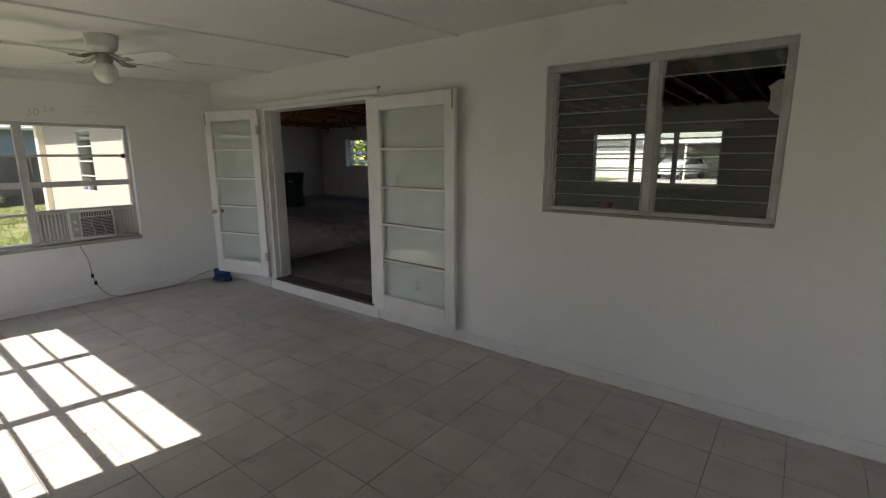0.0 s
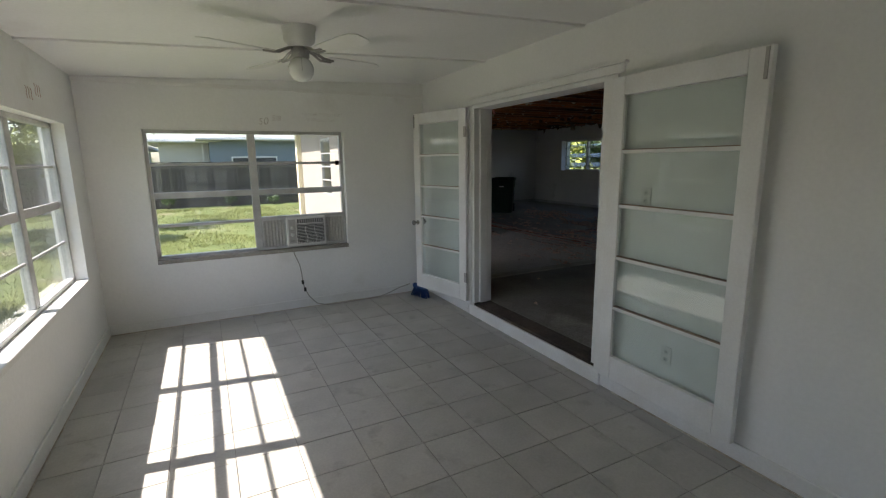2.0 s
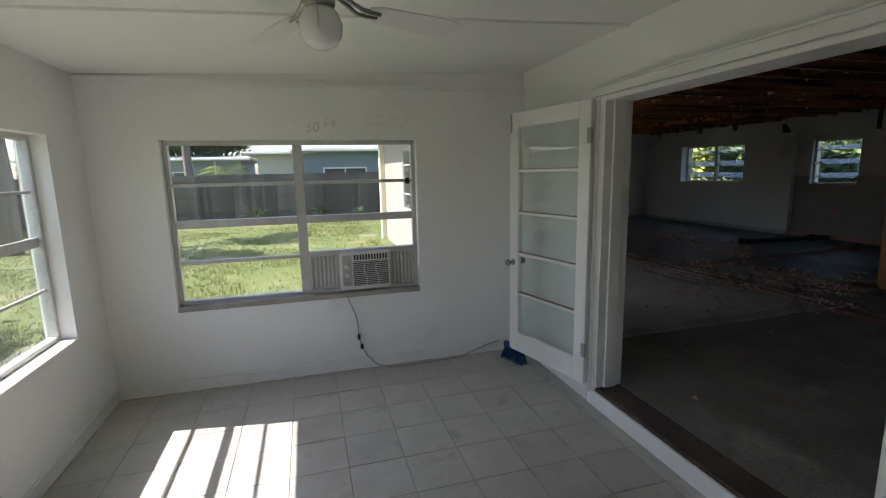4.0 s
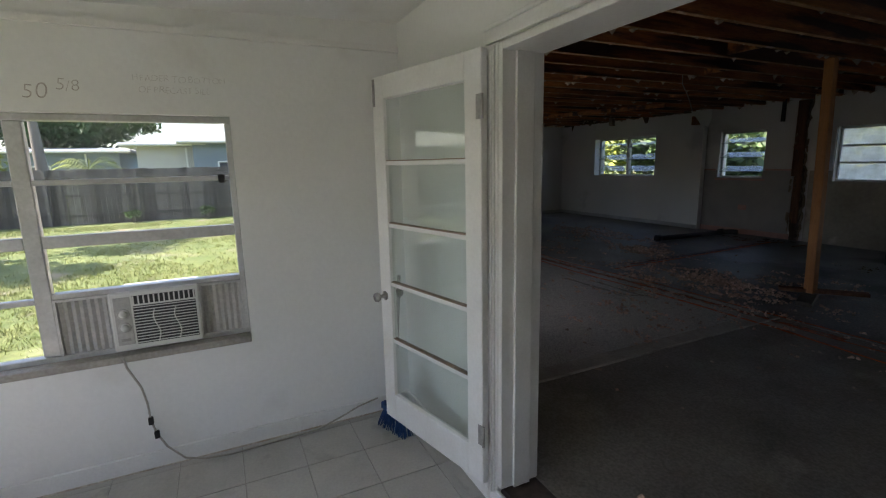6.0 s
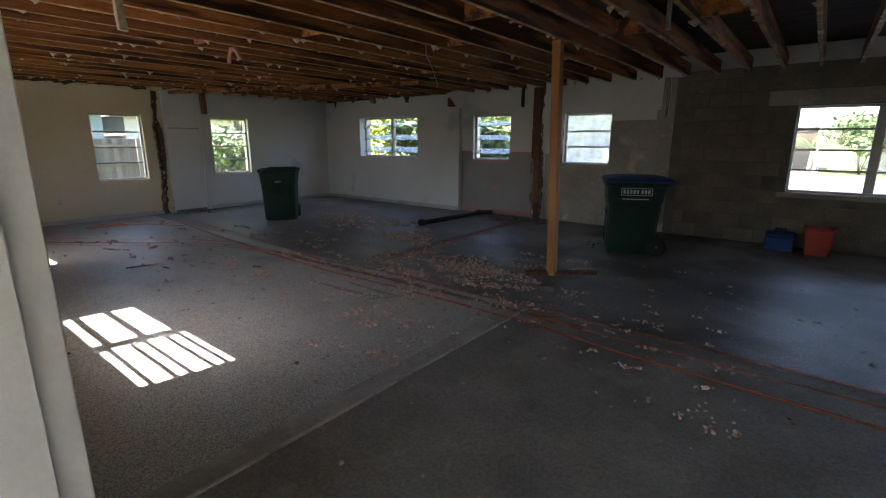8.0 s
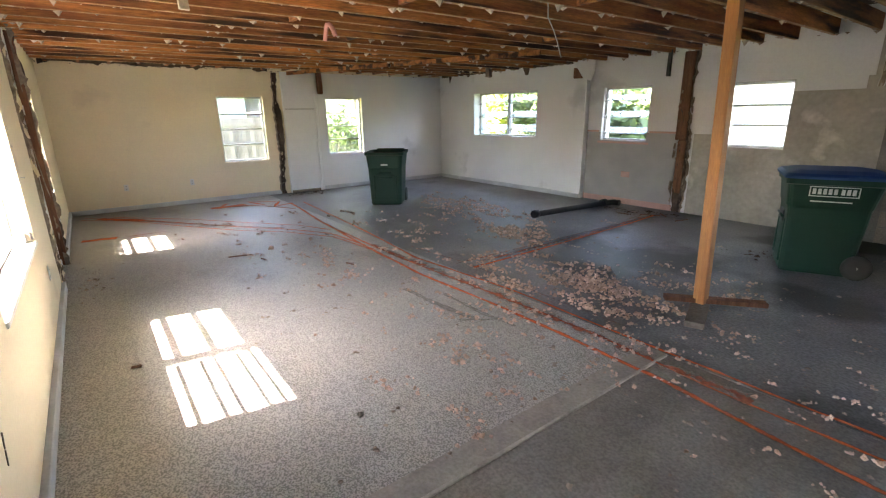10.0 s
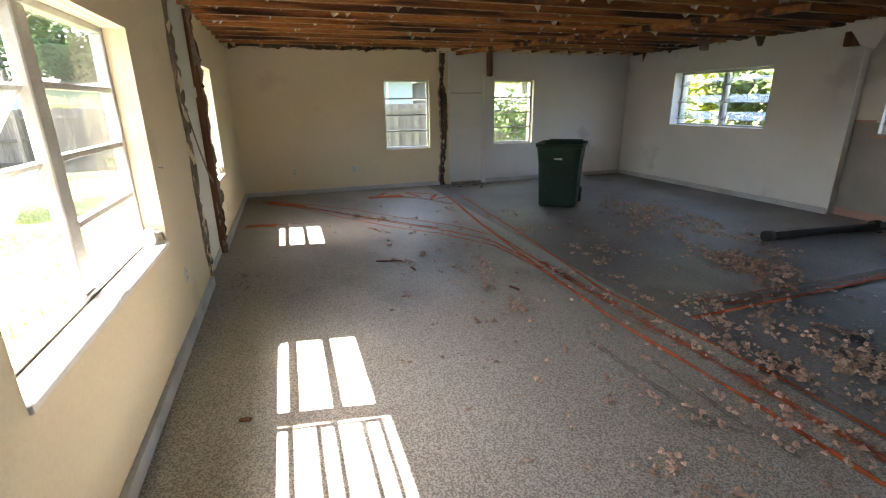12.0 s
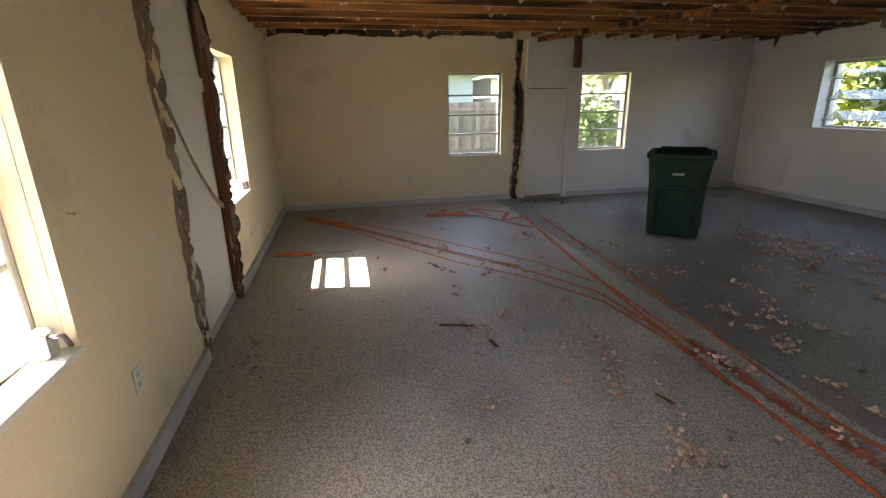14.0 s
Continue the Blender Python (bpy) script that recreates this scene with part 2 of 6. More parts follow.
PLASTICWHITE = mat("white_plastic", (0.75, 0.75, 0.73), (0.7, 0.7, 0.67), rough=0.35, bump=0.02, grain=0.02)
DARKGRILLE = mat("dark_grille", (0.05, 0.05, 0.055), (0.03, 0.03, 0.03), rough=0.6)
PLEAT = mat("grey_pleated_vinyl", (0.5, 0.49, 0.47), (0.42, 0.41, 0.39), rough=0.55)
PUTTY = mat("brown_putty", (0.3, 0.22, 0.16), (0.22, 0.16, 0.12), scale=8, fine=60, rough=0.9)
CABLE = mat("cream_cable", (0.42, 0.4, 0.35), (0.34, 0.32, 0.28), rough=0.5)
FLUFF = mat("insulation_fluff", (0.62, 0.46, 0.37), (0.45, 0.31, 0.24), scale=3, fine=45, rough=1.0, bump=0.5, grain=0.25, rnd=0.25, island=True)
CHIPS = mat("plaster_chips", (0.42, 0.34, 0.28), (0.26, 0.21, 0.17), scale=4, fine=50, rough=0.95, bump=0.3, grain=0.2, rnd=0.35, island=True)
PINK = mat("pink_insulation", (0.75, 0.35, 0.32), (0.65, 0.28, 0.25), rough=1.0)
PENCIL = mat("pencil_mark", (0.42, 0.38, 0.35), (0.62, 0.58, 0.54), scale=30, fine=90, rough=0.9)
GLASS = glass_mat("window_glass", haze=0.01)
DUSTY = glass_mat("dusty_glass", (0.9, 0.93, 0.91), haze=0.14)
DOORGLASS = glass_mat("door_glass", (0.955, 0.985, 0.972), haze=0.07)
FROST = glass_mat("frosted_glass", haze=0.72)
GLASSEDGE = mat("ground_glass_edge", (0.42, 0.45, 0.42), (0.32, 0.34, 0.32), scale=6, fine=80, rough=0.4)
OPAL = mat("opal_globe", (0.8, 0.8, 0.77), (0.77, 0.77, 0.74), rough=0.25, bump=0, grain=0.01)
ORANGE = spray_mat("orange_spray", (0.88, 0.19, 0.06), 0.47)
ORANGEWEAK = spray_mat("faint_orange_spray", (0.75, 0.24, 0.13), 0.15)
GRASSGROUND = mat("lawn_soil", (0.15, 0.17, 0.05), (0.09, 0.125, 0.03), scale=2.2, fine=22, rough=1.0, bump=0.8, grain=0.5, c3=(0.26, 0.22, 0.15), c3_at=0.6, c3_scale=0.9)
BLADE = mat("grass_blade", (0.17, 0.22, 0.045), (0.27, 0.26, 0.09), scale=0.5, fine=10, rough=0.8, bump=0, rnd=0.35, island=True)
FENCEWOOD = mat("weathered_fence", (0.14, 0.12, 0.105), (0.09, 0.08, 0.07), scale=2, fine=20, rough=0.95, bump=0.3, grain=0.3, rnd=0.45, stretch=(4, 4, 0.4))
LEAF = mat("green_leaf", (0.06, 0.115, 0.035), (0.1, 0.15, 0.05), scale=1, fine=5, rough=0.55, bump=0, rnd=0.5, island=True)
LEAFYELLOW = mat("yellow_green_leaf", (0.28, 0.3, 0.04), (0.2, 0.26, 0.04), scale=1, fine=5, rough=0.5, bump=0, rnd=0.4, island=True)
LEAFDARK = mat("dark_leaf", (0.03, 0.07, 0.02), (0.045, 0.09, 0.025), scale=1, fine=5, rough=0.6, bump=0, rnd=0.45, island=True)
BARK = mat("grey_bark", (0.24, 0.21, 0.18), (0.15, 0.13, 0.11), scale=6, fine=25, rough=0.95, bump=0.6, grain=0.3, stretch=(3, 3, 0.7))
BLUEHOUSE = mat("blue_grey_stucco", (0.21, 0.26, 0.31), (0.19, 0.235, 0.28), scale=1.2, fine=50, rough=0.9, bump=0.3, grain=0.06)
WHITEHOUSE = mat("white_stucco", (0.72, 0.71, 0.69), (0.66, 0.65, 0.63), scale=1.2, fine=50, rough=0.9, bump=0.3, grain=0.05)
PALEHOUSE = mat("pale_stucco", (0.6, 0.57, 0.53), (0.54, 0.52, 0.48), scale=1.2, fine=50, rough=0.9, bump=0.3, grain=0.06)
ROOF = mat("pale_roofing", (0.4, 0.42, 0.45), (0.34, 0.36, 0.39), scale=1.5, fine=40, rough=0.8, grain=0.1)
DARKWIN = mat("dark_house_glass", (0.03, 0.035, 0.04), (0.05, 0.055, 0.06), rough=0.08, bump=0, grain=0.02)
ASPHALT = mat("asphalt", (0.12, 0.118, 0.112), (0.09, 0.088, 0.085), scale=2, fine=60, rough=0.9, bump=0.3, grain=0.2)
DRIVE = mat("pale_concrete", (0.5, 0.48, 0.44), (0.43, 0.41, 0.38), scale=1.5, fine=40, rough=0.9, bump=0.2, grain=0.1)
WHITEPAINTCAR = mat("white_car_paint", (0.75, 0.76, 0.77), (0.73, 0.74, 0.75), rough=0.25, bump=0, grain=0.01)


# ---- building helpers ----
def box(bm, x0, x1, y0, y1, z0, z1, mi=0, bevel=0.0):
    """Adds a box between the given limits."""
    vs = [bm.verts.new((x, y, z)) for z in (z0, z1) for y in (y0, y1) for x in (x0, x1)]
    fs = []
    for q in ((0, 2, 3, 1), (4, 5, 7, 6), (0, 1, 5, 4), (2, 6, 7, 3), (0, 4, 6, 2), (1, 3, 7, 5)):
        f = bm.faces.new([vs[i] for i in q])
        f.material_index = mi
        fs.append(f)
    if bevel > 0:
        bmesh.ops.bevel(bm, geom=list({e for f in fs for e in f.edges}), offset=bevel, segments=1, affect="EDGES")
    return vs


def boxes(*limits, bevel=0.0):
    bm = bmesh.new()
    for lim in limits:
        box(bm, *lim, bevel=bevel)
    return bm


def tube(bm, points, r, n=8, mi=0, taper=1.0):
    """Adds a round bar along the points."""
    pts = [Vector(p) for p in points]
    rings = []
    for i, p in enumerate(pts):
        way = (pts[min(i + 1, len(pts) - 1)] - pts[max(i - 1, 0)]).normalized()
        side = way.orthogonal().normalized()
        if rings:
            side = (last_side - way * last_side.dot(way)).normalized()
        last_side = side
        up = way.cross(side)
        rr = r * (1 + (taper - 1) * i / max(1, len(pts) - 1))
        rings.append([bm.verts.new(p + rr * (math.cos(a) * side + math.sin(a) * up)) for a in [2 * math.pi * k / n for k in range(n)]])
    for a, b in zip(rings, rings[1:]):
        for k in range(n):
            f = bm.faces.new((a[k], a[(k + 1) % n], b[(k + 1) % n], b[k]))
            f.smooth, f.material_index = True, mi
    for ring in (rings[0][::-1], rings[-1]):
        bm.faces.new(ring).material_index = mi
    return bm


def lathe(bm, profile, n=24, centre=(0, 0), axis="z", mi=0):
    """Adds a turned shape: profile of (radius, height)."""
    rings = []
    for r, h in profile:
        ring = []
        for k in range(n):
            a = 2 * math.pi * k / n
            c, s = r * math.cos(a), r * math.sin(a)
            p = (centre[0] + c, centre[1] + s, h) if axis == "z" else (h, centre[0] + c, centre[1] + s)
            ring.append(bm.verts.new(p))
        rings.append(ring)
    for a, b in zip(rings, rings[1:]):
        for k in range(n):
            f = bm.faces.new((a[k], a[(k + 1) % n], b[(k + 1) % n], b[k]))
            f.smooth, f.material_index = True, mi
    if profile[0][0] > 1e-4:
        bm.faces.new(rings[0][::-1]).material_index = mi
    if profile[-1][0] > 1e-4:
        bm.faces.new(rings[-1]).material_index = mi
    return bm


def mesh_of(name, bm, *mats):
    bmesh.ops.recalc_face_normals(bm, faces=bm.faces)
    me = bpy.data.meshes.new(name)
    bm.to_mesh(me)
    bm.free()
    for m in mats:
        me.materials.append(m)
    return me


def part(name, bm, material, parent, label=""):
    """One mesh object under a thing or a part; its points are in the thing's own space."""
    ob = new(name, mesh_of(name, bm, *(material if isinstance(material, (list, tuple)) else (material,))))
    ob.parent = parent
    if label:
        tagged(ob, label)
    return ob


def share(name, me, parent, m):
    """One more piece on a shared mesh."""
    ob = new(name, me)
    ob.parent = parent
    ob.matrix_local = m
    return ob


def thing(name, place, label, category, group="", turn=0.0, kind=""):
    ob = new(name)
    ob.empty_display_size = 0.1
    ob.matrix_world = pose(*place, 0, 0, turn)
    return tagged(ob, label, category, group, kind)


def structure(name, bm, mats, label, category):
    ob = new(name, mesh_of(name, bm, *(mats if isinstance(mats, (list, tuple)) else (mats,))))
    return tagged(ob, label, category, kind="structure")


def wall_mesh(u0, u1, z0, z1, d0, d1, holes, along, inner_at, spans=(), reveal=2):
    """A wall along x or y between two depths, with openings (u0, u1, z0, z1) right through it.
    Material 0: the face at inner_at (d0 or d1); 1: the other face; 2 (or reveal): the reveals."""
    holes = [(max(u0, a), min(u1, b), max(z0, c), min(z1, e)) for a, b, c, e in holes]
    us = sorted({u0, u1, *[h[0] for h in holes], *[h[1] for h in holes], *[s for s in spans if u0 < s < u1]})
    zs = sorted({z0, z1, *[h[2] for h in holes], *[h[3] for h in holes]})
    solid = {}
    for i in range(len(us) - 1):
        for j in range(len(zs) - 1):
            uc, zc = (us[i] + us[i + 1]) / 2, (zs[j] + zs[j + 1]) / 2
            solid[i, j] = not any(h[0] < uc < h[1] and h[2] < zc < h[3] for h in holes)
    bm = bmesh.new()
    cache = {}

    def v(u, d, z):
        key = (round(u, 5), round(d, 5), round(z, 5))
        if key not in cache:
            cache[key] = bm.verts.new((u, d, z) if along == "x" else (d, u, z))
        return cache[key]

    for (i, j), on in solid.items():
        if not on:
            continue
        a, b, c, e = us[i], us[i + 1], zs[j], zs[j + 1]
        for d in (d0, d1):
            bm.faces.new((v(a, d, c), v(b, d, c), v(b, d, e), v(a, d, e))).material_index = 0 if d == inner_at else 1
        for di, dj, pts in ((-1, 0, ((a, c), (a, e))), (1, 0, ((b, c), (b, e))), (0, -1, ((a, c), (b, c))), (0, 1, ((a, e), (b, e)))):
            if not solid.get((i + di, j + dj), False):
                (p, q), (r, s) = pts
                bm.faces.new((v(p, d0, q), v(r, d0, s), v(r, d1, s), v(p, d1, q))).material_index = reveal
    return bm


# ---- the two rooms: fixed sizes ----
AX = -6.19            # sunroom end wall, inner face
SY = -0.28            # sunroom outer wall, inner face
DY = 3.07             # dividing wall, sunroom face
DH = 3.26             # dividing wall, house face
HY = 3.35             # lined outer wall of the house, inner face
FZ = 0.14             # house floor
WX = -14.51           # house end wall
NY = 11.42            # house far wall
EX, EX2 = 2.6, 2.6    # east ends
TOP = 2.62            # underside of the joists
GROUND = -0.06


def sun_ceiling(y):
    return 2.372 + (y - SY) / (DY - SY) * 0.128


AC_WIN = (0.19, 2.09, 0.675, 1.935)
S_WIN = (-5.725, -2.845, 0.66, 1.935)
# unseen opening, added so more sun and sky brighten the sunroom
S_FILL_WIN = (0.35, 2.35, 0.66, 1.925)
JAL_WIN = (-1.53, -0.14, 1.195, 2.185)
DOOR = (-5.016, -3.3, 0.0, 2.125)
SW1 = (-8.87, -7.06, 0.89, 2.14)
SW2 = (-12.18, -11.28, 0.885, 2.14)
W1 = (5.94, 6.81, 0.88, 2.13)
W2 = (8.16, 9.03, 0.9, 2.125)
NW1 = (-13.16, -11.2, 1.257, 2.195)
NW2 = (-9.71, -8.81, 1.258, 2.165)
NW3 = (-7.67, -6.8, 1.22, 2.125)
NE = (-4.22, -1.5, 0.92, 2.115)

# dividing wall: sunroom white on one face, house finish on the other
structure("wall_dividing", wall_mesh(AX - 0.2, EX, -0.3, 2.96, DY, DH, [JAL_WIN, (DOOR[0], DOOR[1], 0.0, DOOR[3])], "x", DY), [WHITE, COOL, WHITE],
          "thick white painted block wall with door opening and jalousie window", "wall")
structure("wall_sunroom_end", wall_mesh(SY - 0.2, DY, -0.3, 2.6, AX - 0.2, AX, [AC_WIN], "y", AX), [WHITE, STUCCO, WHITE],
          "white painted plaster wall with aluminium window and air conditioner", "wall")
structure("wall_sunroom_south", wall_mesh(AX, EX, -0.3, 2.5, SY - 0.17, SY, [S_WIN, S_FILL_WIN], "x", SY), [WHITE, STUCCO, WHITE],
          "white painted plaster wall with wide sunlit window", "wall")
structure("wall_sunroom_east", wall_mesh(SY - 0.2, DY, -0.3, 2.6, EX, EX + 0.2, [], "y", EX), [WHITE, STUCCO, WHITE], "plain white painted end wall", "wall")
structure("wall_south", wall_mesh(WX - 0.24, AX - 0.2, -0.3, 2.96, DY + 0.1, HY - 0.04, [SW1, SW2], "x", HY - 0.04), [WHITE, STUCCO, STUCCO],
          "block outer wall of the house with two window openings", "wall")
structure("wall_west", wall_mesh(DY - 0.02, NY + 0.24, -0.3, 2.96, WX - 0.24, WX, [W1, W2], "y", WX, spans=(7.05,)), [CREAM, STUCCO, CREAM],
          "cream and white plastered outer wall with two windows", "wall")
structure("wall_north", wall_mesh(WX, EX + 0.2, -0.3, 2.96, NY, NY + 0.24, [NW1, NW2, NW3, NE], "x", NY), [COOL, STUCCO, COOL],
          "outer block wall with plaster patches and four windows", "wall")
structure("wall_east", wall_mesh(DH, NY, -0.3, 2.96, EX, EX + 0.2, [], "y", EX), [COOL, STUCCO, COOL], "plain plastered end wall", "wall")

# cream plaster lining of the house's sunny wall: 4 cm thick, missing where a partition was torn out
GAP = (-11.15, -10.1)
structure("lining_south_1", wall_mesh(GAP[1], -5.5, FZ, 2.66, HY - 0.036, HY, [SW1], "x", HY), [CREAM, CREAM, CREAM], "cream painted plaster lining beside the torn-out partition", "wall lining")
structure("lining_south_2", wall_mesh(WX, GAP[0], FZ, 2.66, HY - 0.036, HY, [SW2], "x", HY), [CREAM, CREAM, CREAM], "cream painted plaster lining beside the corner", "wall lining")
structure("lining_backing", boxes((AX - 0.2, -5.505, DH, HY - 0.036, -0.2, 2.66)), COOL, "plastered thickening of the wall", "wall lining")
# reveals of the sunny windows
for nm, w in (("reveal_1", SW1), ("reveal_2", SW2)):
    bm = bmesh.new()
    y0, y1 = DY + 0.168, HY - 0.036
    t = 0.003
    box(bm, w[0], w[0] + t, y0, y1, w[2], w[3])
    box(bm, w[1] - t, w[1], y0, y1, w[2], w[3])
    box(bm, w[0] + t, w[1] - t, y0, y1, w[3] - t, w[3])
    structure("trim_" + nm, bm, CREAM, "cream painted window reveal", "window reveal")
    structure("sill_" + nm, boxes((w[0] + 0.002, w[1] - 0.002, y0, HY + 0.012, w[2] - 0.02, w[2] + 0.012), bevel=0.004), TRIM, "white painted sunlit window sill", "window sill")

# white half of the end wall, with its step, and the torn chase between the two halves
structure("lining_west", wall_mesh(7.2, 7.93, FZ, 2.62, WX, WX + 0.05, [], "y", WX + 0.05), [COOL, COOL, COOL], "white plaster panel beside the torn chase", "wall lining")
structure("lining_west_2", wall_mesh(7.93, NY, FZ, 2.62, WX, WX + 0.012, [W2], "y", WX + 0.012), [COOL, COOL, COOL], "white painted plaster round a window", "wall lining")
# the far wall's layers: furred wall, wainscot, skim coat, plaster patch and bare block
structure("lining_north_1", wall_mesh(WX, -10.02, FZ, 2.66, NY - 0.12, NY, [NW1], "x", NY - 0.12), [COOL, COOL, COOL], "white furred wall ending at a bare edge", "wall lining")
structure("lining_north_2", wall_mesh(-10.02, -8.27, FZ, 1.395, NY - 0.02, NY, [NW2], "x", NY - 0.02), [GREYTILE, GREYTILE, GREYTILE], "grey tiled wainscot with a pink edge", "wainscot")
structure("lining_north_3", wall_mesh(-8.02, -5.72, FZ, 2.62, NY - 0.014, NY, [NW3], "x", NY - 0.014), [SKIM, SKIM, SKIM], "rough grey skim coat on the block wall", "wall lining")

# floors
structure("floor", boxes((AX - 0.1, EX, SY - 0.1, DY, -0.3, -0.006)), GROUT, "grey grout bed under square floor tiles", "floor")
structure("floor_terrazzo", boxes((WX - 0.1, -5.95, HY - 0.04, 6.72, -0.25, FZ)), TERRAZZO, "worn speckled terrazzo floor", "floor")
structure("floor_slab", boxes((-5.79, EX, DH, 6.72, -0.25, FZ - 0.004)), CONCRETE, "stained bare concrete floor", "floor")
structure("floor_scar", boxes((-5.95, -5.79, HY - 0.04, 6.72, -0.25, FZ + 0.003)), SCAR, "pale mortar scar where a wall stood", "floor")
structure("floor_scar_edge", boxes((-5.798, -5.778, HY + 0.1, 6.7, FZ - 0.05, FZ + 0.007), bevel=0.003), mat("chipped_scar_edge", (0.58, 0.55, 0.5), (0.36, 0.33, 0.29), scale=5, fine=40, rough=0.9, grain=0.2), "pale chipped edge of the mortar scar", "floor")
structure("floor_north_west", boxes((WX - 0.1, -8.27, 6.72, NY + 0.1, -0.25, FZ - 0.002)), PALESLAB, "worn pale grey concrete floor", "floor")
structure("floor_north_east", boxes((-8.27, EX, 6.72, NY + 0.1, -0.25, FZ - 0.002)), BLUESLAB, "worn bluish concrete floor with dark stains", "floor")
structure("threshold", boxes((DOOR[0], DOOR[1], DY + 0.006, DH, -0.2, FZ - 0.006)), THRESH, "dirty brown door threshold", "threshold")
structure("threshold_riser", boxes((DOOR[0] - 0.06, DOOR[1] + 0.06, DY - 0.022, DY - 0.001, 0.0, 0.115), bevel=0.004), TRIM, "white painted board under the threshold", "trim")

# sunroom ceiling: one sloping sheet with its battens
bm = bmesh.new()
y0, y1 = SY - 0.2, DY
for x0, x1 in ((AX - 0.2, EX),):
    vs = [bm.verts.new((x, y, sun_ceiling(y) + dz)) for dz in (0.0, 0.09) for y in (y0, y1) for x in (x0, x1)]
    for q in ((0, 2, 3, 1), (4, 5, 7, 6), (0, 1, 5, 4), (2, 6, 7, 3), (0, 4, 6, 2), (1, 3, 7, 5)):
        bm.faces.new([vs[i] for i in q])
for bx in (-4.82, -3.56, -2.3, -1.04, 0.22, 1.48):
    vs = [bm.verts.new((bx + dx, y, sun_ceiling(y) + dz)) for dz in (-0.014, 0.002) for y in (SY, DY) for dx in (-0.026, 0.026)]
    for q in ((0, 2, 3, 1), (4, 5, 7, 6), (0, 1, 5, 4), (2, 6, 7, 3), (0, 4, 6, 2), (1, 3, 7, 5)):
        bm.faces.new([vs[i] for i in q])
structure("ceiling", bm, WHITE, "white painted board ceiling with flat battens", "ceiling")
structure("trim_ceiling", boxes((AX, AX + 0.018, SY, DY, 2.33, 2.365)), TRIM, "thin painted strip below the ceiling", "trim")
# sunroom roof
bm = bmesh.new()
vs = [bm.verts.new((x, y, sun_ceiling(y) + dz)) for dz in (0.1, 0.2) for y in (SY - 0.36, DY) for x in (AX - 0.45, EX + 0.4)]
for q in ((0, 2, 3, 1), (4, 5, 7, 6), (0, 1, 5, 4), (2, 6, 7, 3), (0, 4, 6, 2), (1, 3, 7, 5)):
    bm.faces.new([vs[i] for i in q])
structure("roof_sunroom", bm, ROOF, "low pale sunroom roof", "roof")

# house ceiling: bare joists under boards, near-black to stand for gap shade, one mesh
bm = bmesh.new()
JOISTS = []
rj = random.Random(4)
for k in range(41):
    x = -13.784 + 0.406 * k + rj.uniform(-0.006, 0.006)
    JOISTS.append(x)
    dz = rj.uniform(-0.006, 0.006)
    box(bm, x - 0.022, x + 0.022, DH + 0.02, NY + 0.02, TOP + dz + 0.004, TOP + 0.185, 0)
    box(bm, x - 0.019, x + 0.019, DH + 0.02, NY + 0.02, TOP + dz, TOP + dz + 0.004, 2)
y = HY + 0.15
while y < NY:
    box(bm, WX - 0.2, -13.81, y - 0.02, y + 0.02, TOP + 0.02, TOP + 0.16, 0)
    y += 0.42
# boards coloured as the shaded gaps above the joists
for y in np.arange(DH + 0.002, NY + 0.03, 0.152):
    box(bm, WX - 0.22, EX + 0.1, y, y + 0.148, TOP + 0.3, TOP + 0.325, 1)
for bx, by in ((-9.4, 5.6), (-10.3, 6.6), (-8.1, 6.1), (-7.2, 7.4), (-11.6, 5.2), (-5.5, 8.0), (-4.7, 7.7), (-6.4, 6.6), (-8.9, 8.8), (-11.2, 7.6), (-3.8, 6.4), (-2.6, 7.9)):
    bx = min(JOISTS, key=lambda j: abs(j - bx)) + 0.02
    box(bm, bx, bx + 0.366, by - 0.019, by + 0.019, TOP + 0.02, TOP + 0.17, 0)
structure("ceiling_joists", bm, [JOIST, SHADEBOARD, UNDERSIDE], "bare reddish brown ceiling joists with plaster remains", "ceiling")
structure("roof_house", boxes((WX - 0.7, EX + 0.7, DY - 0.54, NY + 0.8, TOP + 0.34, TOP + 0.46), (WX - 0.7, EX + 0.7, DY - 0.54, DY - 0.515, TOP + 0.1, TOP + 0.34)), ROOF, "low pale house roof with eaves", "roof")

# added slab, out of view, that holds skylight off the north-east window
structure("roof_porch", boxes((-5.6, EX + 0.7, NY + 0.81, NY + 3.4, TOP + 0.36, TOP + 0.44)), ROOF, "unseen flat slab added to cut skylight at the wide window", "roof")

# baseboards
bb = [("baseboard_end", (AX, AX + 0.016, SY, DY, 0, 0.1)), ("baseboard_south", (AX + 0.016, EX, SY, SY + 0.016, 0, 0.1)),
      ("baseboard_dividing", (-3.13, EX, DY - 0.016, DY, 0, 0.1)), ("baseboard_dividing_short", (AX + 0.016, -5.105, DY - 0.016, DY, 0, 0.1))]
for nm, lim in bb:
    structure(nm, boxes(lim, bevel=0.004), TRIM, "white painted baseboard, chipped and dusty", "baseboard")
DIRTLINE = mat("brown_dirt_line", (0.42, 0.35, 0.27), (0.62, 0.58, 0.5), scale=7, fine=60, rough=0.95, grain=0.2)
for nm, lim in (("trim_dirt_1", (AX + 0.016, AX + 0.022, SY + 0.02, DY - 0.02, 0.0, 0.007)), ("trim_dirt_2", (AX + 0.03, EX, SY + 0.016, SY + 0.022, 0.0, 0.007)), ("trim_dirt_3", (-3.13, EX, DY - 0.023, DY - 0.016, 0.0, 0.008))):
    structure(nm, boxes(lim), DIRTLINE, "brown dirt gathered along the skirting", "dirt line")
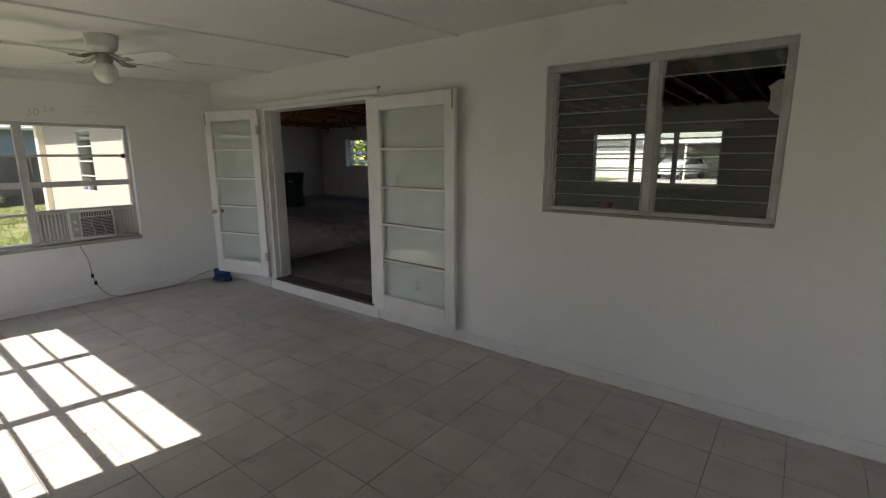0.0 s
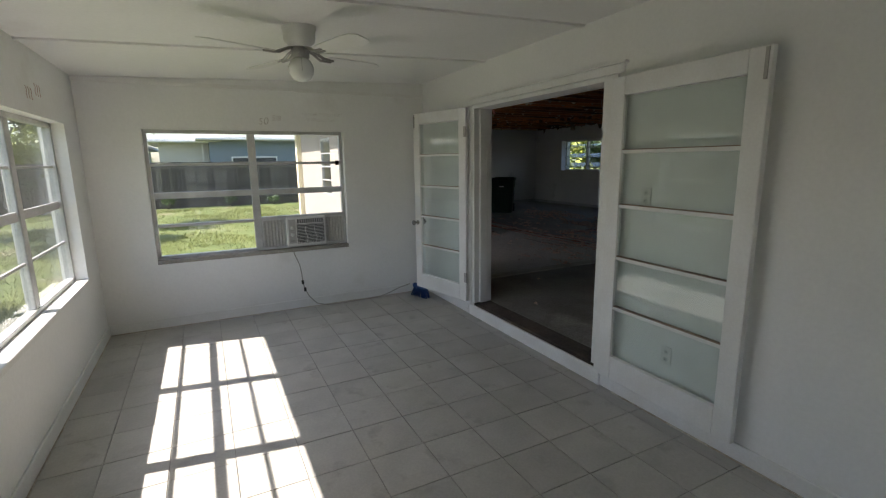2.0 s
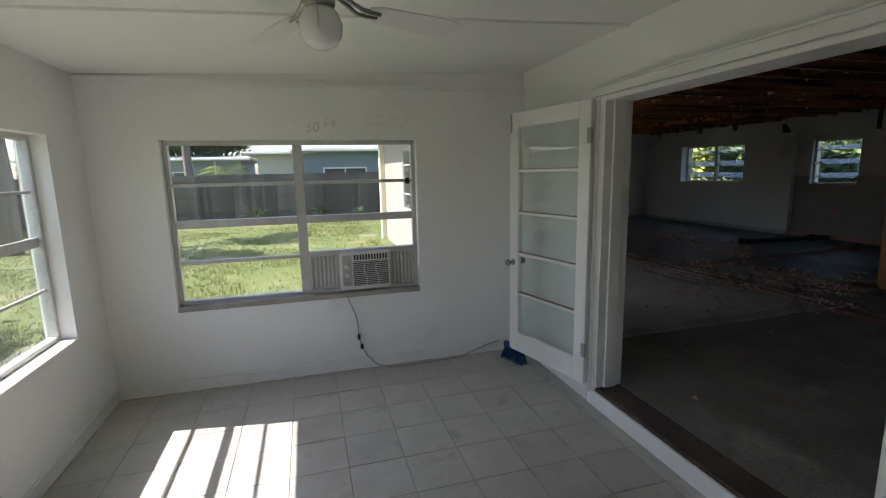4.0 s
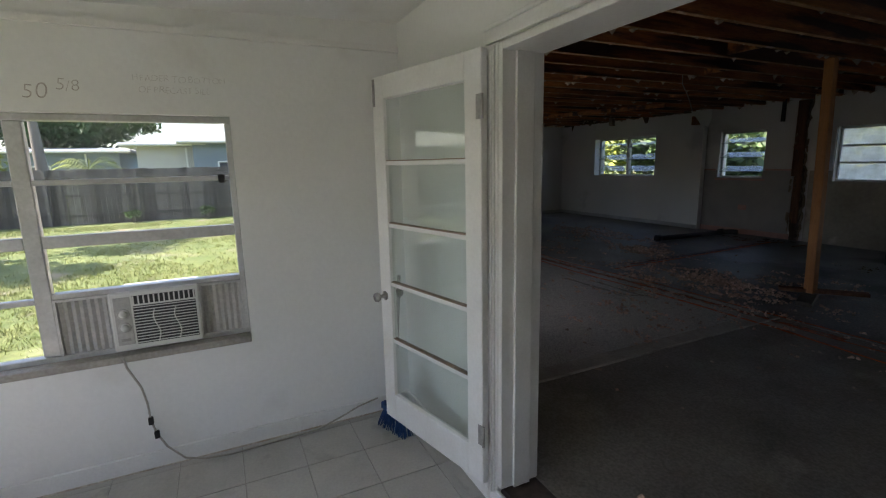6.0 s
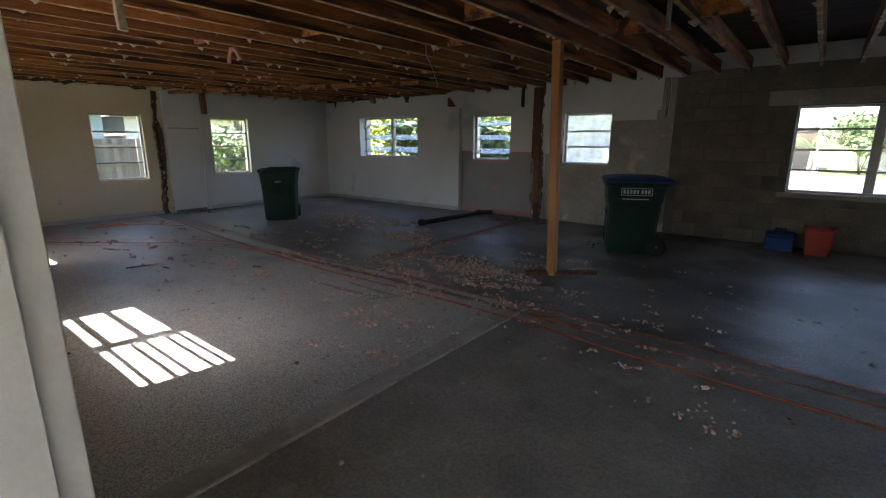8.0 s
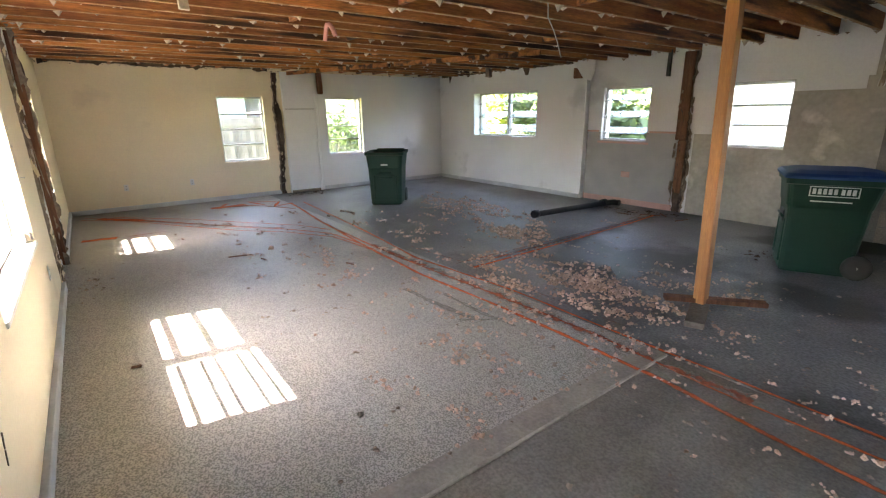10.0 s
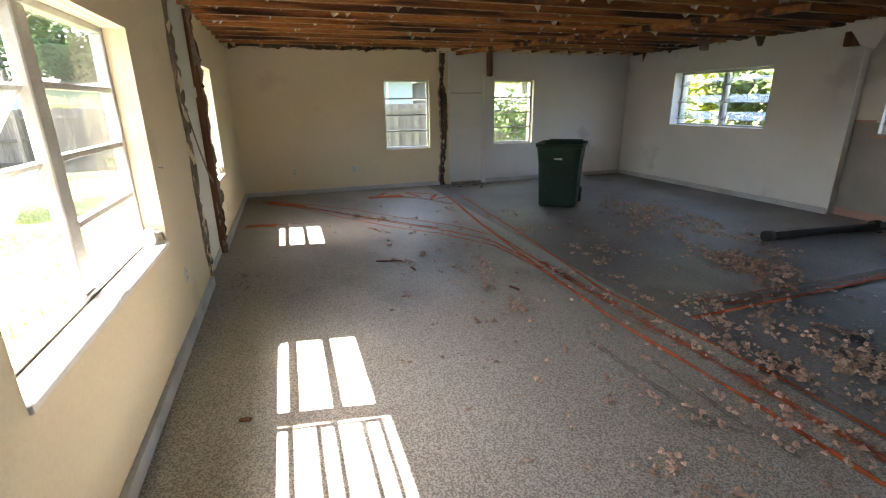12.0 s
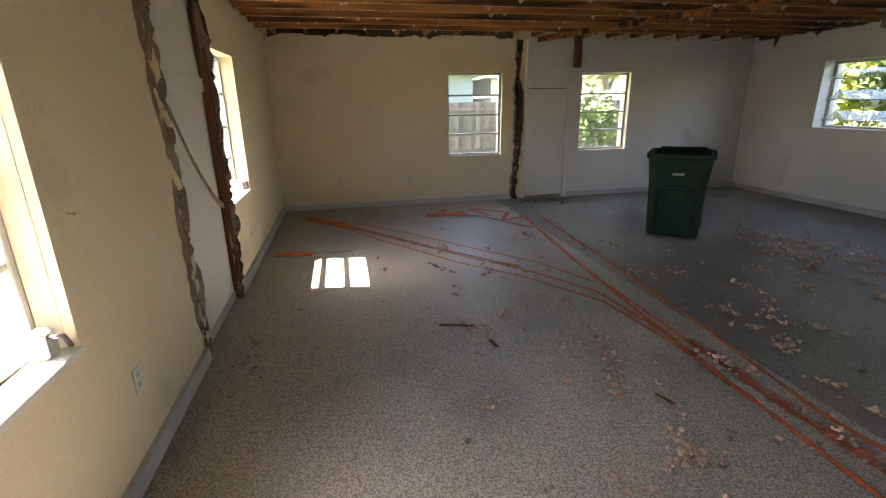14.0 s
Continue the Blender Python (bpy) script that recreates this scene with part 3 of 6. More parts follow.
HB = mat("bluish_baseboard", (0.62, 0.64, 0.66), (0.52, 0.53, 0.54), scale=3, fine=50, rough=0.5, grain=0.06)
for nm, lim in (("baseboard_house_1", (GAP[1] + 0.03, -5.5, HY, HY + 0.032, FZ, FZ + 0.09)), ("baseboard_house_2", (WX + 0.02, GAP[0] - 0.03, HY, HY + 0.032, FZ, FZ + 0.09)),
                ("baseboard_house_3", (WX, WX + 0.016, HY + 0.016, 7.0, FZ, FZ + 0.08)), ("baseboard_house_4", (WX + 0.05, WX + 0.062, 7.95, NY - 0.12, FZ, FZ + 0.08)),
                ("baseboard_house_5", (WX + 0.06, -10.03, NY - 0.155, NY - 0.12, FZ, FZ + 0.08)), ("baseboard_house_6", (GAP[0], GAP[1], HY - 0.036, HY - 0.026, FZ, FZ + 0.07))):
    structure(nm, boxes(lim, bevel=0.003), HB, "white painted baseboard along the old floor", "baseboard")


# ---- windows ----
def awning_window(name, place, turn, w, h, cols, rows, label, broken=(), glass=None, thick_rail=None, sill=True, mull=0.055, tilt=0.0, skip=(), thin=0.014, rail_d=0.022, open_cols=()):
    """An aluminium window: frame, mullions and rails, a pane in each light. Local x runs along it, y outwards."""
    win = thing(name, place, label, "window", turn=turn, kind="structure")
    fr = boxes((0, w, -0.03, 0.03, 0, 0.035), (0, w, -0.03, 0.03, h - 0.035, h), (0, 0.032, -0.03, 0.03, 0.035, h - 0.035), (w - 0.032, w, -0.03, 0.03, 0.035, h - 0.035), bevel=0.004)
    part("window_frame", fr, ALU, win)
    cw = (w - 0.064 - mull * (cols - 1)) / cols
    rh = (h - 0.07) / rows
    for c in range(cols):
        x0 = 0.032 + c * (cw + mull)
        if c:
            part("mullion", boxes((x0 - mull, x0, -0.022, 0.03, 0.035, h - 0.035), bevel=0.006), ALU, win)
        for r in range(rows):
            if (c, r) in skip:
                continue
            z0 = 0.035 + r * rh
            if c in open_cols:
                # a sash hung at its top edge and swung outwards
                sash = part("sash", boxes((x0 + 0.003, x0 + cw - 0.003, -0.012, 0.012, -rh + 0.006, -rh + 0.03), (x0 + 0.003, x0 + cw - 0.003, -0.012, 0.012, -0.024, -0.002), (x0 + 0.003, x0 + 0.022, -0.012, 0.012, -rh + 0.03, -0.024), (x0 + cw - 0.022, x0 + cw - 0.003, -0.012, 0.012, -rh + 0.03, -0.024), bevel=0.002), ALU, win)
                sash.location, sash.rotation_euler = (0, 0.012, z0 + rh), (radians(open_cols[c] * (1.0 if r else 0.9)), 0, 0)
                g = part("pane", boxes((x0 + 0.018, x0 + cw - 0.018, -0.0025, 0.0025, -rh + 0.027, -0.02)), glass or GLASS, sash)
                g.visible_shadow = False
                continue
            if r:
                t = 0.03 if thick_rail == r else thin
                part("rail", boxes((x0, x0 + cw, -rail_d, rail_d, z0 - t, z0 + t), bevel=0.003), ALU, win)
            if (c, r) in broken:
                continue
            bm = boxes((x0 - 0.003, x0 + cw + 0.003, -0.0025, 0.0025, -0.006, rh + 0.006))
            g = part("pane", bm, glass or GLASS, win)
            g.location = (0, 0, z0)
            if tilt:
                g.rotation_euler = (radians(-tilt), 0, 0)
            g.visible_shadow = False
    return win


def jalousie_window(name, place, turn, w, h, cols, slats, tilt, label, glass, missing=(), lap=1.08, mull=0.07):
    """A louvre window: frame, mullions, clip rails and tilted glass slats."""
    win = thing(name, place, label, "window", turn=turn, kind="structure")
    fr = boxes((0, w, -0.04, 0.04, 0, 0.03), (0, w, -0.04, 0.04, h - 0.04, h), (0, 0.035, -0.04, 0.04, 0.03, h - 0.04), (w - 0.035, w, -0.04, 0.04, 0.03, h - 0.04), bevel=0.004)
    part("window_frame", fr, ALU, win)
    cw = (w - 0.07 - mull * (cols - 1)) / cols
    pitch = (h - 0.07) / slats
    for c in range(cols):
        x0 = 0.035 + c * (cw + mull)
        if c:
            part("mullion", boxes((x0 - mull, x0, -0.055, 0.04, 0.03, h - 0.04), bevel=0.008), ALU, win)
        for xs in (x0, x0 + cw - 0.012):
            clip = boxes((xs, xs + 0.012, -0.028, 0.028, 0.03, h - 0.04))
            part("clip_rail", clip, ALU, win)
        for r in range(slats):
            if (c, r) in missing:
                continue
            half = pitch * lap / 2
            bm = boxes((x0 + 0.012, x0 + cw - 0.012, -0.003, 0.003, -half, half))
            g = part("pane", bm, glass, win)
            g.location = (0, 0, 0.03 + pitch * (r + 0.5))
            g.rotation_euler = (radians(tilt), 0, 0)
            g.visible_shadow = False
            e = part("slat_edge", boxes((x0 + 0.012, x0 + cw - 0.012, -0.0045, 0.0045, -half - 0.003, -half + 0.003)), GLASSEDGE, win)
            e.location, e.rotation_euler = g.location, g.rotation_euler
            lip = boxes((x0 + 0.002, x0 + 0.022, -0.006, 0.01, -half, half))
            k = part("slat_clip", lip, ALU, win)
            k.location, k.rotation_euler = g.location, g.rotation_euler
    return win


def sized(o):
    return o[1] - o[0], o[3] - o[2]


w, h = sized(AC_WIN)
ac_window = awning_window("window_1", (AX - 0.1, AC_WIN[0], AC_WIN[2]), 90, w, h, 2, 4, "aluminium sash window with clear panes over the yard", thick_rail=2, skip=((1, 0),), mull=0.075)
w, h = sized(S_WIN)
awning_window("window_2", (S_WIN[1], SY - 0.115, S_WIN[2]), 180, w, h, 3, 4, "wide aluminium window, sun streaming in", thick_rail=2, mull=0.09, thin=0.009, rail_d=0.009)
w, h = sized(JAL_WIN)
jalousie_window("window_3", (JAL_WIN[0], DY + 0.085, JAL_WIN[2]), 0, w, h, 2, 10, -14, "dusty jalousie window with two slats missing", DUSTY, missing=((1, 8), (1, 7)), mull=0.055)
w, h = sized(SW1)
awning_window("window_4", (SW1[1], DY + 0.135, SW1[2]), 180, w, h, 2, 4, "aluminium awning window in a cream wall, one column swung open", mull=0.115, open_cols={0: 33})
w, h = sized(SW2)
awning_window("window_5", (SW2[1], DY + 0.135, SW2[2]), 180, w, h, 1, 4, "narrow aluminium awning window in a cream wall")
w, h = sized(W1)
awning_window("window_6", (WX - 0.1, W1[0], W1[2]), 90, w, h, 1, 4, "aluminium awning window facing a fence")
w, h = sized(W2)
awning_window("window_7", (WX - 0.1, W2[0], W2[2]), 90, w, h, 1, 4, "aluminium awning window facing trees")
w, h = sized(NW1)
jalousie_window("window_8", (NW1[0], NY + 0.1, NW1[2]), 0, w, h, 2, 3, -62, "two-part louvre window, slats tilted open", DUSTY, lap=0.95)
w, h = sized(NW2)
jalousie_window("window_9", (NW2[0], NY + 0.1, NW2[2]), 0, w, h, 1, 3, -68, "louvre window with wide slats open", DUSTY, lap=0.95)
w, h = sized(NW3)
awning_window("window_10", (NW3[0], NY + 0.1, NW3[2]), 0, w, h, 1, 3, "frosted three-pane window in rough plaster", glass=FROST)
w, h = sized(NE)
awning_window("window_11", (NE[0], NY + 0.1, NE[2]), 0, w, h, 3, 4, "wide aluminium window in bare block wall", mull=0.11)
# window for the added, unseen light opening
w, h = sized(S_FILL_WIN)
awning_window("window_12", (S_FILL_WIN[1], SY - 0.08, S_FILL_WIN[2]), 180, w, h, 2, 4, "unseen aluminium window added to brighten the sunroom", thick_rail=2, mull=0.09)
for nm, lim in (("sill_ac", (AX - 0.2, AX + 0.012, AC_WIN[0] + 0.002, AC_WIN[1] - 0.002, AC_WIN[2] - 0.03, AC_WIN[2] + 0.008)),
                ("sill_south", (S_WIN[0] + 0.002, S_WIN[1] - 0.002, SY - 0.17, SY + 0.012, S_WIN[2] - 0.03, S_WIN[2] + 0.008)),
                ("sill_jalousie", (JAL_WIN[0] + 0.002, JAL_WIN[1] - 0.002, DY - 0.006, DH, JAL_WIN[2] - 0.012, JAL_WIN[2] + 0.005))):
    structure(nm, boxes(lim, bevel=0.004), SCAR if nm != "sill_south" else TRIM, "worn window sill with flaking paint", "window sill")


# ---- sunroom: doors and things ----
def door_leaf(name, hinge, turn, label, bolt_side, knob, W, H=1.955):
    """A glazed door leaf, 0.88 x 1.95, five lights. Local x runs from the hinge to the free edge."""
    d = thing(name, hinge, label, "door", group="pair of french doors", turn=turn)
    T = 0.038
    part("hinge_stile", boxes((0, 0.105, 0, T, 0, H), bevel=0.004), TRIM, d)
    part("free_stile", boxes((W - 0.105, W, 0, T, 0, H), bevel=0.004), TRIM, d)
    part("top_rail", boxes((0.105, W - 0.105, 0, T, H - 0.115, H), bevel=0.004), TRIM, d)
    part("bottom_rail", boxes((0.105, W - 0.105, 0, T, 0, 0.165), bevel=0.004), TRIM, d)
    z0, z1 = 0.165, H - 0.115
    pitch = (z1 - z0) / 5
    for k in range(1, 5):
        part("glazing_bar", boxes((0.105, W - 0.105, 0.004, T - 0.004, z0 + k * pitch - 0.011, z0 + k * pitch + 0.011), bevel=0.003), TRIM, d)
        part("putty_line", boxes((0.106, W - 0.106, 0.006, T - 0.006, z0 + k * pitch + 0.011, z0 + k * pitch + 0.016)), PUTTY, d)
    for k in range(5):
        g = part("pane", boxes((0.1, W - 0.1, T / 2 - 0.0015, T / 2 + 0.0015, z0 + k * pitch + 0.006, z0 + (k + 1) * pitch - 0.006)), DOORGLASS, d)
        g.visible_shadow = False
    for hz in (0.2, H - 0.28):
        bm = bmesh.new()
        tube(bm, [(-0.008, T + 0.004, hz), (-0.008, T + 0.004, hz + 0.1)], 0.007, 8)
        box(bm, -0.004, 0.03, T, T + 0.002, hz, hz + 0.1)
        part("hinge", bm, STEEL, d)
    if knob:
        for sgn in (1, -1):
            bm = bmesh.new()
            yb = T if sgn > 0 else 0
            lathe(bm, [(0.026, 0), (0.027, 0.005), (0.011, 0.008), (0.01, 0.035), (0.022, 0.042), (0.028, 0.055), (0.024, 0.068), (0.001, 0.072)], 16)
            bmesh.ops.transform(bm, matrix=Matrix.Translation((W - 0.05, yb, 0.76)) @ Matrix.Rotation(-sgn * math.pi / 2, 4, "X"), verts=bm.verts)
            part("knob", bm, STEEL, d, "tarnished round knob")
    # slide bolt on the free edge
    part("bolt", boxes((W - 0.028, W - 0.012, -0.006 if bolt_side < 0 else T, 0.0 if bolt_side < 0 else T + 0.006, H - 0.15, H - 0.01)), STEEL, d)
    return d


left_leaf = door_leaf("french_door", (-5.046, 3.027, 0.158), 193.6, "white glazed french door with five panes, standing open", 1, True, 0.845)
right_leaf = door_leaf("french_door", (-3.213, 3.007, 0.118), -1.5, "white glazed french door with five panes, folded back open", -1, False, 0.955, 1.98)

# casing: two stepped uprights and a head, and the door frame in the opening
for nm, lims in (("casing_left", [(-5.1, -5.015, DY - 0.016, DY, 0.1, 2.13), (-5.085, -5.03, DY - 0.028, DY - 0.016, 0.1, 2.12), (-5.055, -5.037, DY - 0.038, DY - 0.028, 0.1, 2.1)]),
                 ("casing_right", [(-3.295, -3.2, DY - 0.02, DY, 0.1, 2.12)]),
                 ("casing_head", [(-5.1, -3.16, DY - 0.024, DY, 2.131, 2.185), (-5.11, -3.14, DY - 0.036, DY, 2.185, 2.2)])):
    structure("trim_" + nm, boxes(*lims, bevel=0.003), TRIM, "white painted door casing", "door casing")
structure("trim_door_frame_1", boxes((DOOR[0], DOOR[0] + 0.03, DY - 0.012, DH + 0.006, FZ, DOOR[3]), (DOOR[0] + 0.03, DOOR[0] + 0.045, DY + 0.05, DH - 0.05, FZ, DOOR[3] - 0.03), bevel=0.003), TRIM, "white painted door jamb", "door jamb")
structure("trim_door_frame_2", boxes((DOOR[1] - 0.03, DOOR[1], DY - 0.012, DH + 0.006, FZ, DOOR[3]), (DOOR[1] - 0.045, DOOR[1] - 0.03, DY + 0.05, DH - 0.05, FZ, DOOR[3] - 0.03), bevel=0.003), TRIM, "white painted door jamb", "door jamb")
structure("trim_door_frame_3", boxes((DOOR[0] + 0.03, DOOR[1] - 0.03, DY - 0.012, DH + 0.006, DOOR[3] - 0.03, DOOR[3]), bevel=0.003), TRIM, "white painted head jamb", "door jamb")

# air conditioner in the window's lower right light
ac = thing("air_conditioner", (AX - 0.1, 1.425, 0.705), "white window air conditioner with dark louvred grille", "air conditioner", turn=90)
W, H = 0.41, 0.315
part("housing", boxes((0.004, W - 0.004, -0.06, 0.3, 0, 0.285), bevel=0.008), PLASTICWHITE, ac)
part("front_bezel", boxes((-0.006, W + 0.006, -0.085, -0.06, -0.004, H + 0.004), bevel=0.008), PLASTICWHITE, ac)
part("grille_recess", boxes((0.1, W - 0.014, -0.0862, -0.085, 0.026, H - 0.078)), DARKGRILLE, ac)
part("outlet_recess", boxes((0.1, W - 0.014, -0.0862, -0.085, H - 0.068, H - 0.022)), DARKGRILLE, ac)
part("control_panel", boxes((0.014, 0.09, -0.0866, -0.085, 0.03, H - 0.024), bevel=0.001), PLEAT, ac, "grey control panel")
part("top_flap", boxes((0.01, W - 0.01, -0.088, -0.085, H - 0.019, H - 0.004), bevel=0.001), PLASTICWHITE, ac)
for k in range(13):
    z = 0.032 + k * 0.0163
    part("louvre", boxes((0.102, W - 0.016, -0.0905, -0.0865, z, z + 0.0042)), PLASTICWHITE, ac)
for k in range(13):
    xx = 0.101 + k * 0.0238
    part("vane", boxes((xx, xx + 0.007, -0.091, -0.0865, H - 0.067, H - 0.023)), PLASTICWHITE, ac)
for sx in (0.2, 0.3):
    bm = bmesh.new()
    tube(bm, [(sx + 0.012 * math.sin(k * 0.6), -0.092, 0.03 + k * 0.018) for k in range(11)], 0.003, 5)
    part("grille_rib", bm, PLASTICWHITE, ac)
for kz in (0.125, 0.2):
    at = Matrix.Rotation(math.pi / 2, 4, "X")
    bm = bmesh.new()
    lathe(bm, [(0.029, 0), (0.029, 0.0015), (0.024, 0.002), (0.001, 0.002)], 20)
    bmesh.ops.transform(bm, matrix=Matrix.Translation((0.052, -0.0866, kz)) @ at, verts=bm.verts)
    part("dial_ring", bm, PLEAT, ac, "grey printed ring")
    bm = bmesh.new()
    lathe(bm, [(0.02, 0), (0.02, 0.004), (0.017, 0.006), (0.015, 0.02), (0.001, 0.021)], 16)
    bmesh.ops.transform(bm, matrix=Matrix.Translation((0.052, -0.0886, kz)) @ at, verts=bm.verts)
    part("dial", bm, PLASTICWHITE, ac)
part("badge", boxes((0.028, 0.072, -0.0875, -0.0866, 0.05, 0.065)), STEEL, ac)
# pleated side curtains of the unit
for nm, a, b in (("side_panel", 1.183, 1.416), ("side_panel", 1.844, 2.055)):
    pl = thing(nm, (AX - 0.1, a, 0.712), "grey pleated filler panel beside the air conditioner", "filler panel", group="air conditioner filler panels", turn=90)
    n = int((b - a) / 0.016)
    bm = bmesh.new()
    vs = []
    for k in range(n + 1):
        xx = (b - a) * k / n
        yy = -0.02 - (0.008 if k % 2 else 0)
        vs.append((bm.verts.new((xx, yy, 0)), bm.verts.new((xx, yy, 0.29)), bm.verts.new((xx, yy + 0.012, 0)), bm.verts.new((xx, yy + 0.012, 0.29))))
    for p, q in zip(vs, vs[1:]):
        bm.faces.new((p[0], q[0], q[1], p[1]))
        bm.faces.new((p[2], p[3], q[3], q[2]))
    part("pleats", bm, PLEAT, pl)
    part("panel_frame", boxes((-0.004, 0.008, -0.04, 0.002, 0, 0.3), (b - a - 0.008, b - a + 0.004, -0.04, 0.002, 0, 0.3), (0.008, b - a - 0.008, -0.04, 0.002, 0.286, 0.3)), ALU, pl)
part("lock_rail", boxes((0.99, 1.868, -0.035, 0.03, 0.338, 0.365), bevel=0.003), ALU, ac_window)
part("latch", boxes((1.81, 1.845, -0.06, -0.03, 0.9, 0.95), bevel=0.004), RUBBER, ac_window)

# power cord of the air conditioner
cord = thing("power_cord", (AX + 0.02, 1.46, 0.0), "thin cream power cord hanging from the air conditioner", "power cord")
bm = bmesh.new()
pts = [(0.03, 0.0, 0.69), (0.03, 0.01, 0.63), (0.018, 0.06, 0.5), (0.014, 0.075, 0.4), (0.016, 0.08, 0.3), (0.02, 0.1, 0.22), (0.02, 0.14, 0.13), (0.03, 0.22, 0.04), (0.045, 0.32, 0.012), (0.06, 0.45, 0.008), (0.05, 0.7, 0.008),
       (0.045, 0.95, 0.012), (0.02, 1.1, 0.04), (0.012, 1.24, 0.085), (0.01, 1.37, 0.11)]
fine = []
for i in range(len(pts) - 1):
    a, b = Vector(pts[i]), Vector(pts[i + 1])
    fine += [a, a.lerp(b, 0.5)]
tube(bm, fine + [pts[-1]], 0.0055, 6)
part("cord", bm, CABLE, cord)
for p in ((0.016, 0.08, 0.3), (0.02, 0.1, 0.215)):
    b = part("cord_block", boxes((-0.012, 0.012, -0.012, 0.012, -0.022, 0.022), bevel=0.004), RUBBER, cord)
    b.location = p

# broom behind the left leaf
broom = thing("broom", (-5.93, 2.87, 0.0), "blue-bristled broom with a grey handle leaning in the corner", "broom", turn=20)
bm = bmesh.new()
rb = random.Random(2)
for k in range(150):
    x, y = rb.uniform(-0.13, 0.13), rb.uniform(-0.025, 0.025)
    tube(bm, [(x * 0.8, y * 0.7, 0.11), (x * 1.1 + rb.uniform(-0.01, 0.01), y * 1.6 - 0.02, 0.003)], 0.0025, 4)
part("bristles", bm, BROOMBLUE, broom)
part("head", boxes((-0.12, 0.12, -0.022, 0.022, 0.1, 0.15), bevel=0.008), BROOMBLUE, broom)
bm = bmesh.new()
tube(bm, [(0, 0, 0.14), (-0.03, 0.1, 0.98)], 0.011, 10)
part("handle", bm, STEEL, broom, "grey metal handle")

# ceiling fan
FX, FY = -4.13, 1.28
fan = thing("ceiling_fan", (FX, FY, sun_ceiling(FY)), "white four-blade ceiling fan with a round glass globe", "ceiling fan", turn=22)
bm = bmesh.new()
lathe(bm, [(0.105, 0.01), (0.105, -0.012), (0.1, -0.02), (0.096, -0.075), (0.09, -0.09), (0.07, -0.105), (0.062, -0.12), (0.001, -0.121)], 32)
part("motor_housing", bm, PLASTICWHITE, fan)
bm = bmesh.new()
lathe(bm, [(0.055, -0.12), (0.055, -0.175), (0.048, -0.185), (0.001, -0.186)], 24)
part("light_fitter", bm, STEEL, fan)
bm = bmesh.new()
lathe(bm, [(0.04, -0.18), (0.062, -0.2), (0.077, -0.235), (0.074, -0.275), (0.055, -0.307), (0.025, -0.322), (0.001, -0.325)], 24)
part("globe", bm, OPAL, fan, "white opal glass globe")
for k in range(4):
    a = 2 * math.pi * k / 4
    rot = Matrix.Rotation(a, 4, "Z")
    bm = bmesh.new()
    out = [(0.19, -0.04), (0.24, -0.056), (0.5, -0.074), (0.575, -0.07), (0.615, -0.04), (0.615, 0.04), (0.575, 0.07), (0.5, 0.074), (0.24, 0.056), (0.19, 0.04)]
    lo = [bm.verts.new((x, y, -0.003)) for x, y in out]
    hi = [bm.verts.new((x, y, 0.003)) for x, y in out]
    bm.faces.new(lo[::-1])
    bm.faces.new(hi)
    for i in range(len(out)):
        j = (i + 1) % len(out)
        bm.faces.new((lo[i], lo[j], hi[j], hi[i]))
    bmesh.ops.transform(bm, matrix=rot @ Matrix.Translation((0, 0, -0.165)) @ Matrix.Rotation(radians(-11), 4, "X"), verts=bm.verts)
    blade = part("blade", bm, PLASTICWHITE, fan)
    bm = bmesh.new()
    tube(bm, [(0.05, 0, -0.125), (0.1, 0.015, -0.14), (0.16, 0.02, -0.172), (0.24, 0.015, -0.17)], 0.009, 6)
    tube(bm, [(0.05, 0, -0.125), (0.1, -0.015, -0.14), (0.16, -0.02, -0.166), (0.24, -0.015, -0.168)], 0.009, 6)
    bmesh.ops.transform(bm, matrix=rot, verts=bm.verts)
    part("blade_iron", bm, STEEL, fan)
bm = bmesh.new()
tube(bm, [(0.05, -0.03, -0.17), (0.07, -0.04, -0.2), (0.08, -0.045, -0.27)], 0.0015, 5)
part("pull_chain", bm, STEEL, fan)


def outlet(place, turn, label):
    """A wall outlet plate with two sockets. Local y points into the room with a minus sign."""
    o = thing("wall_outlet", place, label, "outlet", group="wall outlets", turn=turn)
    part("cover_plate", boxes((-0.035, 0.035, -0.006, 0, -0.057, 0.057), bevel=0.002), PLASTICWHITE, o)
    for dz in (-0.025, 0.025):
        part("socket", boxes((-0.014, 0.014, -0.0075, -0.006, dz - 0.013, dz + 0.013)), LABELWHITE, o)
        for dx in (-0.005, 0.005):
            part("slot", boxes((dx - 0.0012, dx + 0.0012, -0.008, -0.0075, dz - 0.005, dz + 0.006)), DARKGRILLE, o)
    return o


outlet((-2.73, DY, 0.42), 0, "white wall outlet seen behind the open glazed door")
outlet((-2.95, DY, 1.37), 0, "white wall switch plate seen behind the open glazed door")
outlet((WX, 4.23, 0.55), 90, "white wall outlet low on the cream wall")
outlet((WX, 5.3, 0.55), 90, "painted-over wall outlet low on the cream wall")
outlet((-9.19, HY, 0.56), 180, "white wall outlet, its plate hanging loose")
outlet((-11.9, HY, 0.52), 180, "white wall outlet low on the cream wall")


def text_mesh(text, size):
    """The outline of a word in the built-in font, as a thin mesh."""
    cu = bpy.data.curves.new("writing", "FONT")
    cu.body, cu.size, cu.extrude, cu.shear, cu.offset = text, size, 0.0003, 0.12, -0.0011 - size * 0.008
    tmp = bpy.data.objects.new("tmp_text", cu)
    me = bpy.data.meshes.new_from_object(tmp)
    bpy.data.objects.remove(tmp)
    me.materials.clear()
    me.materials.append(PENCIL)
    return me


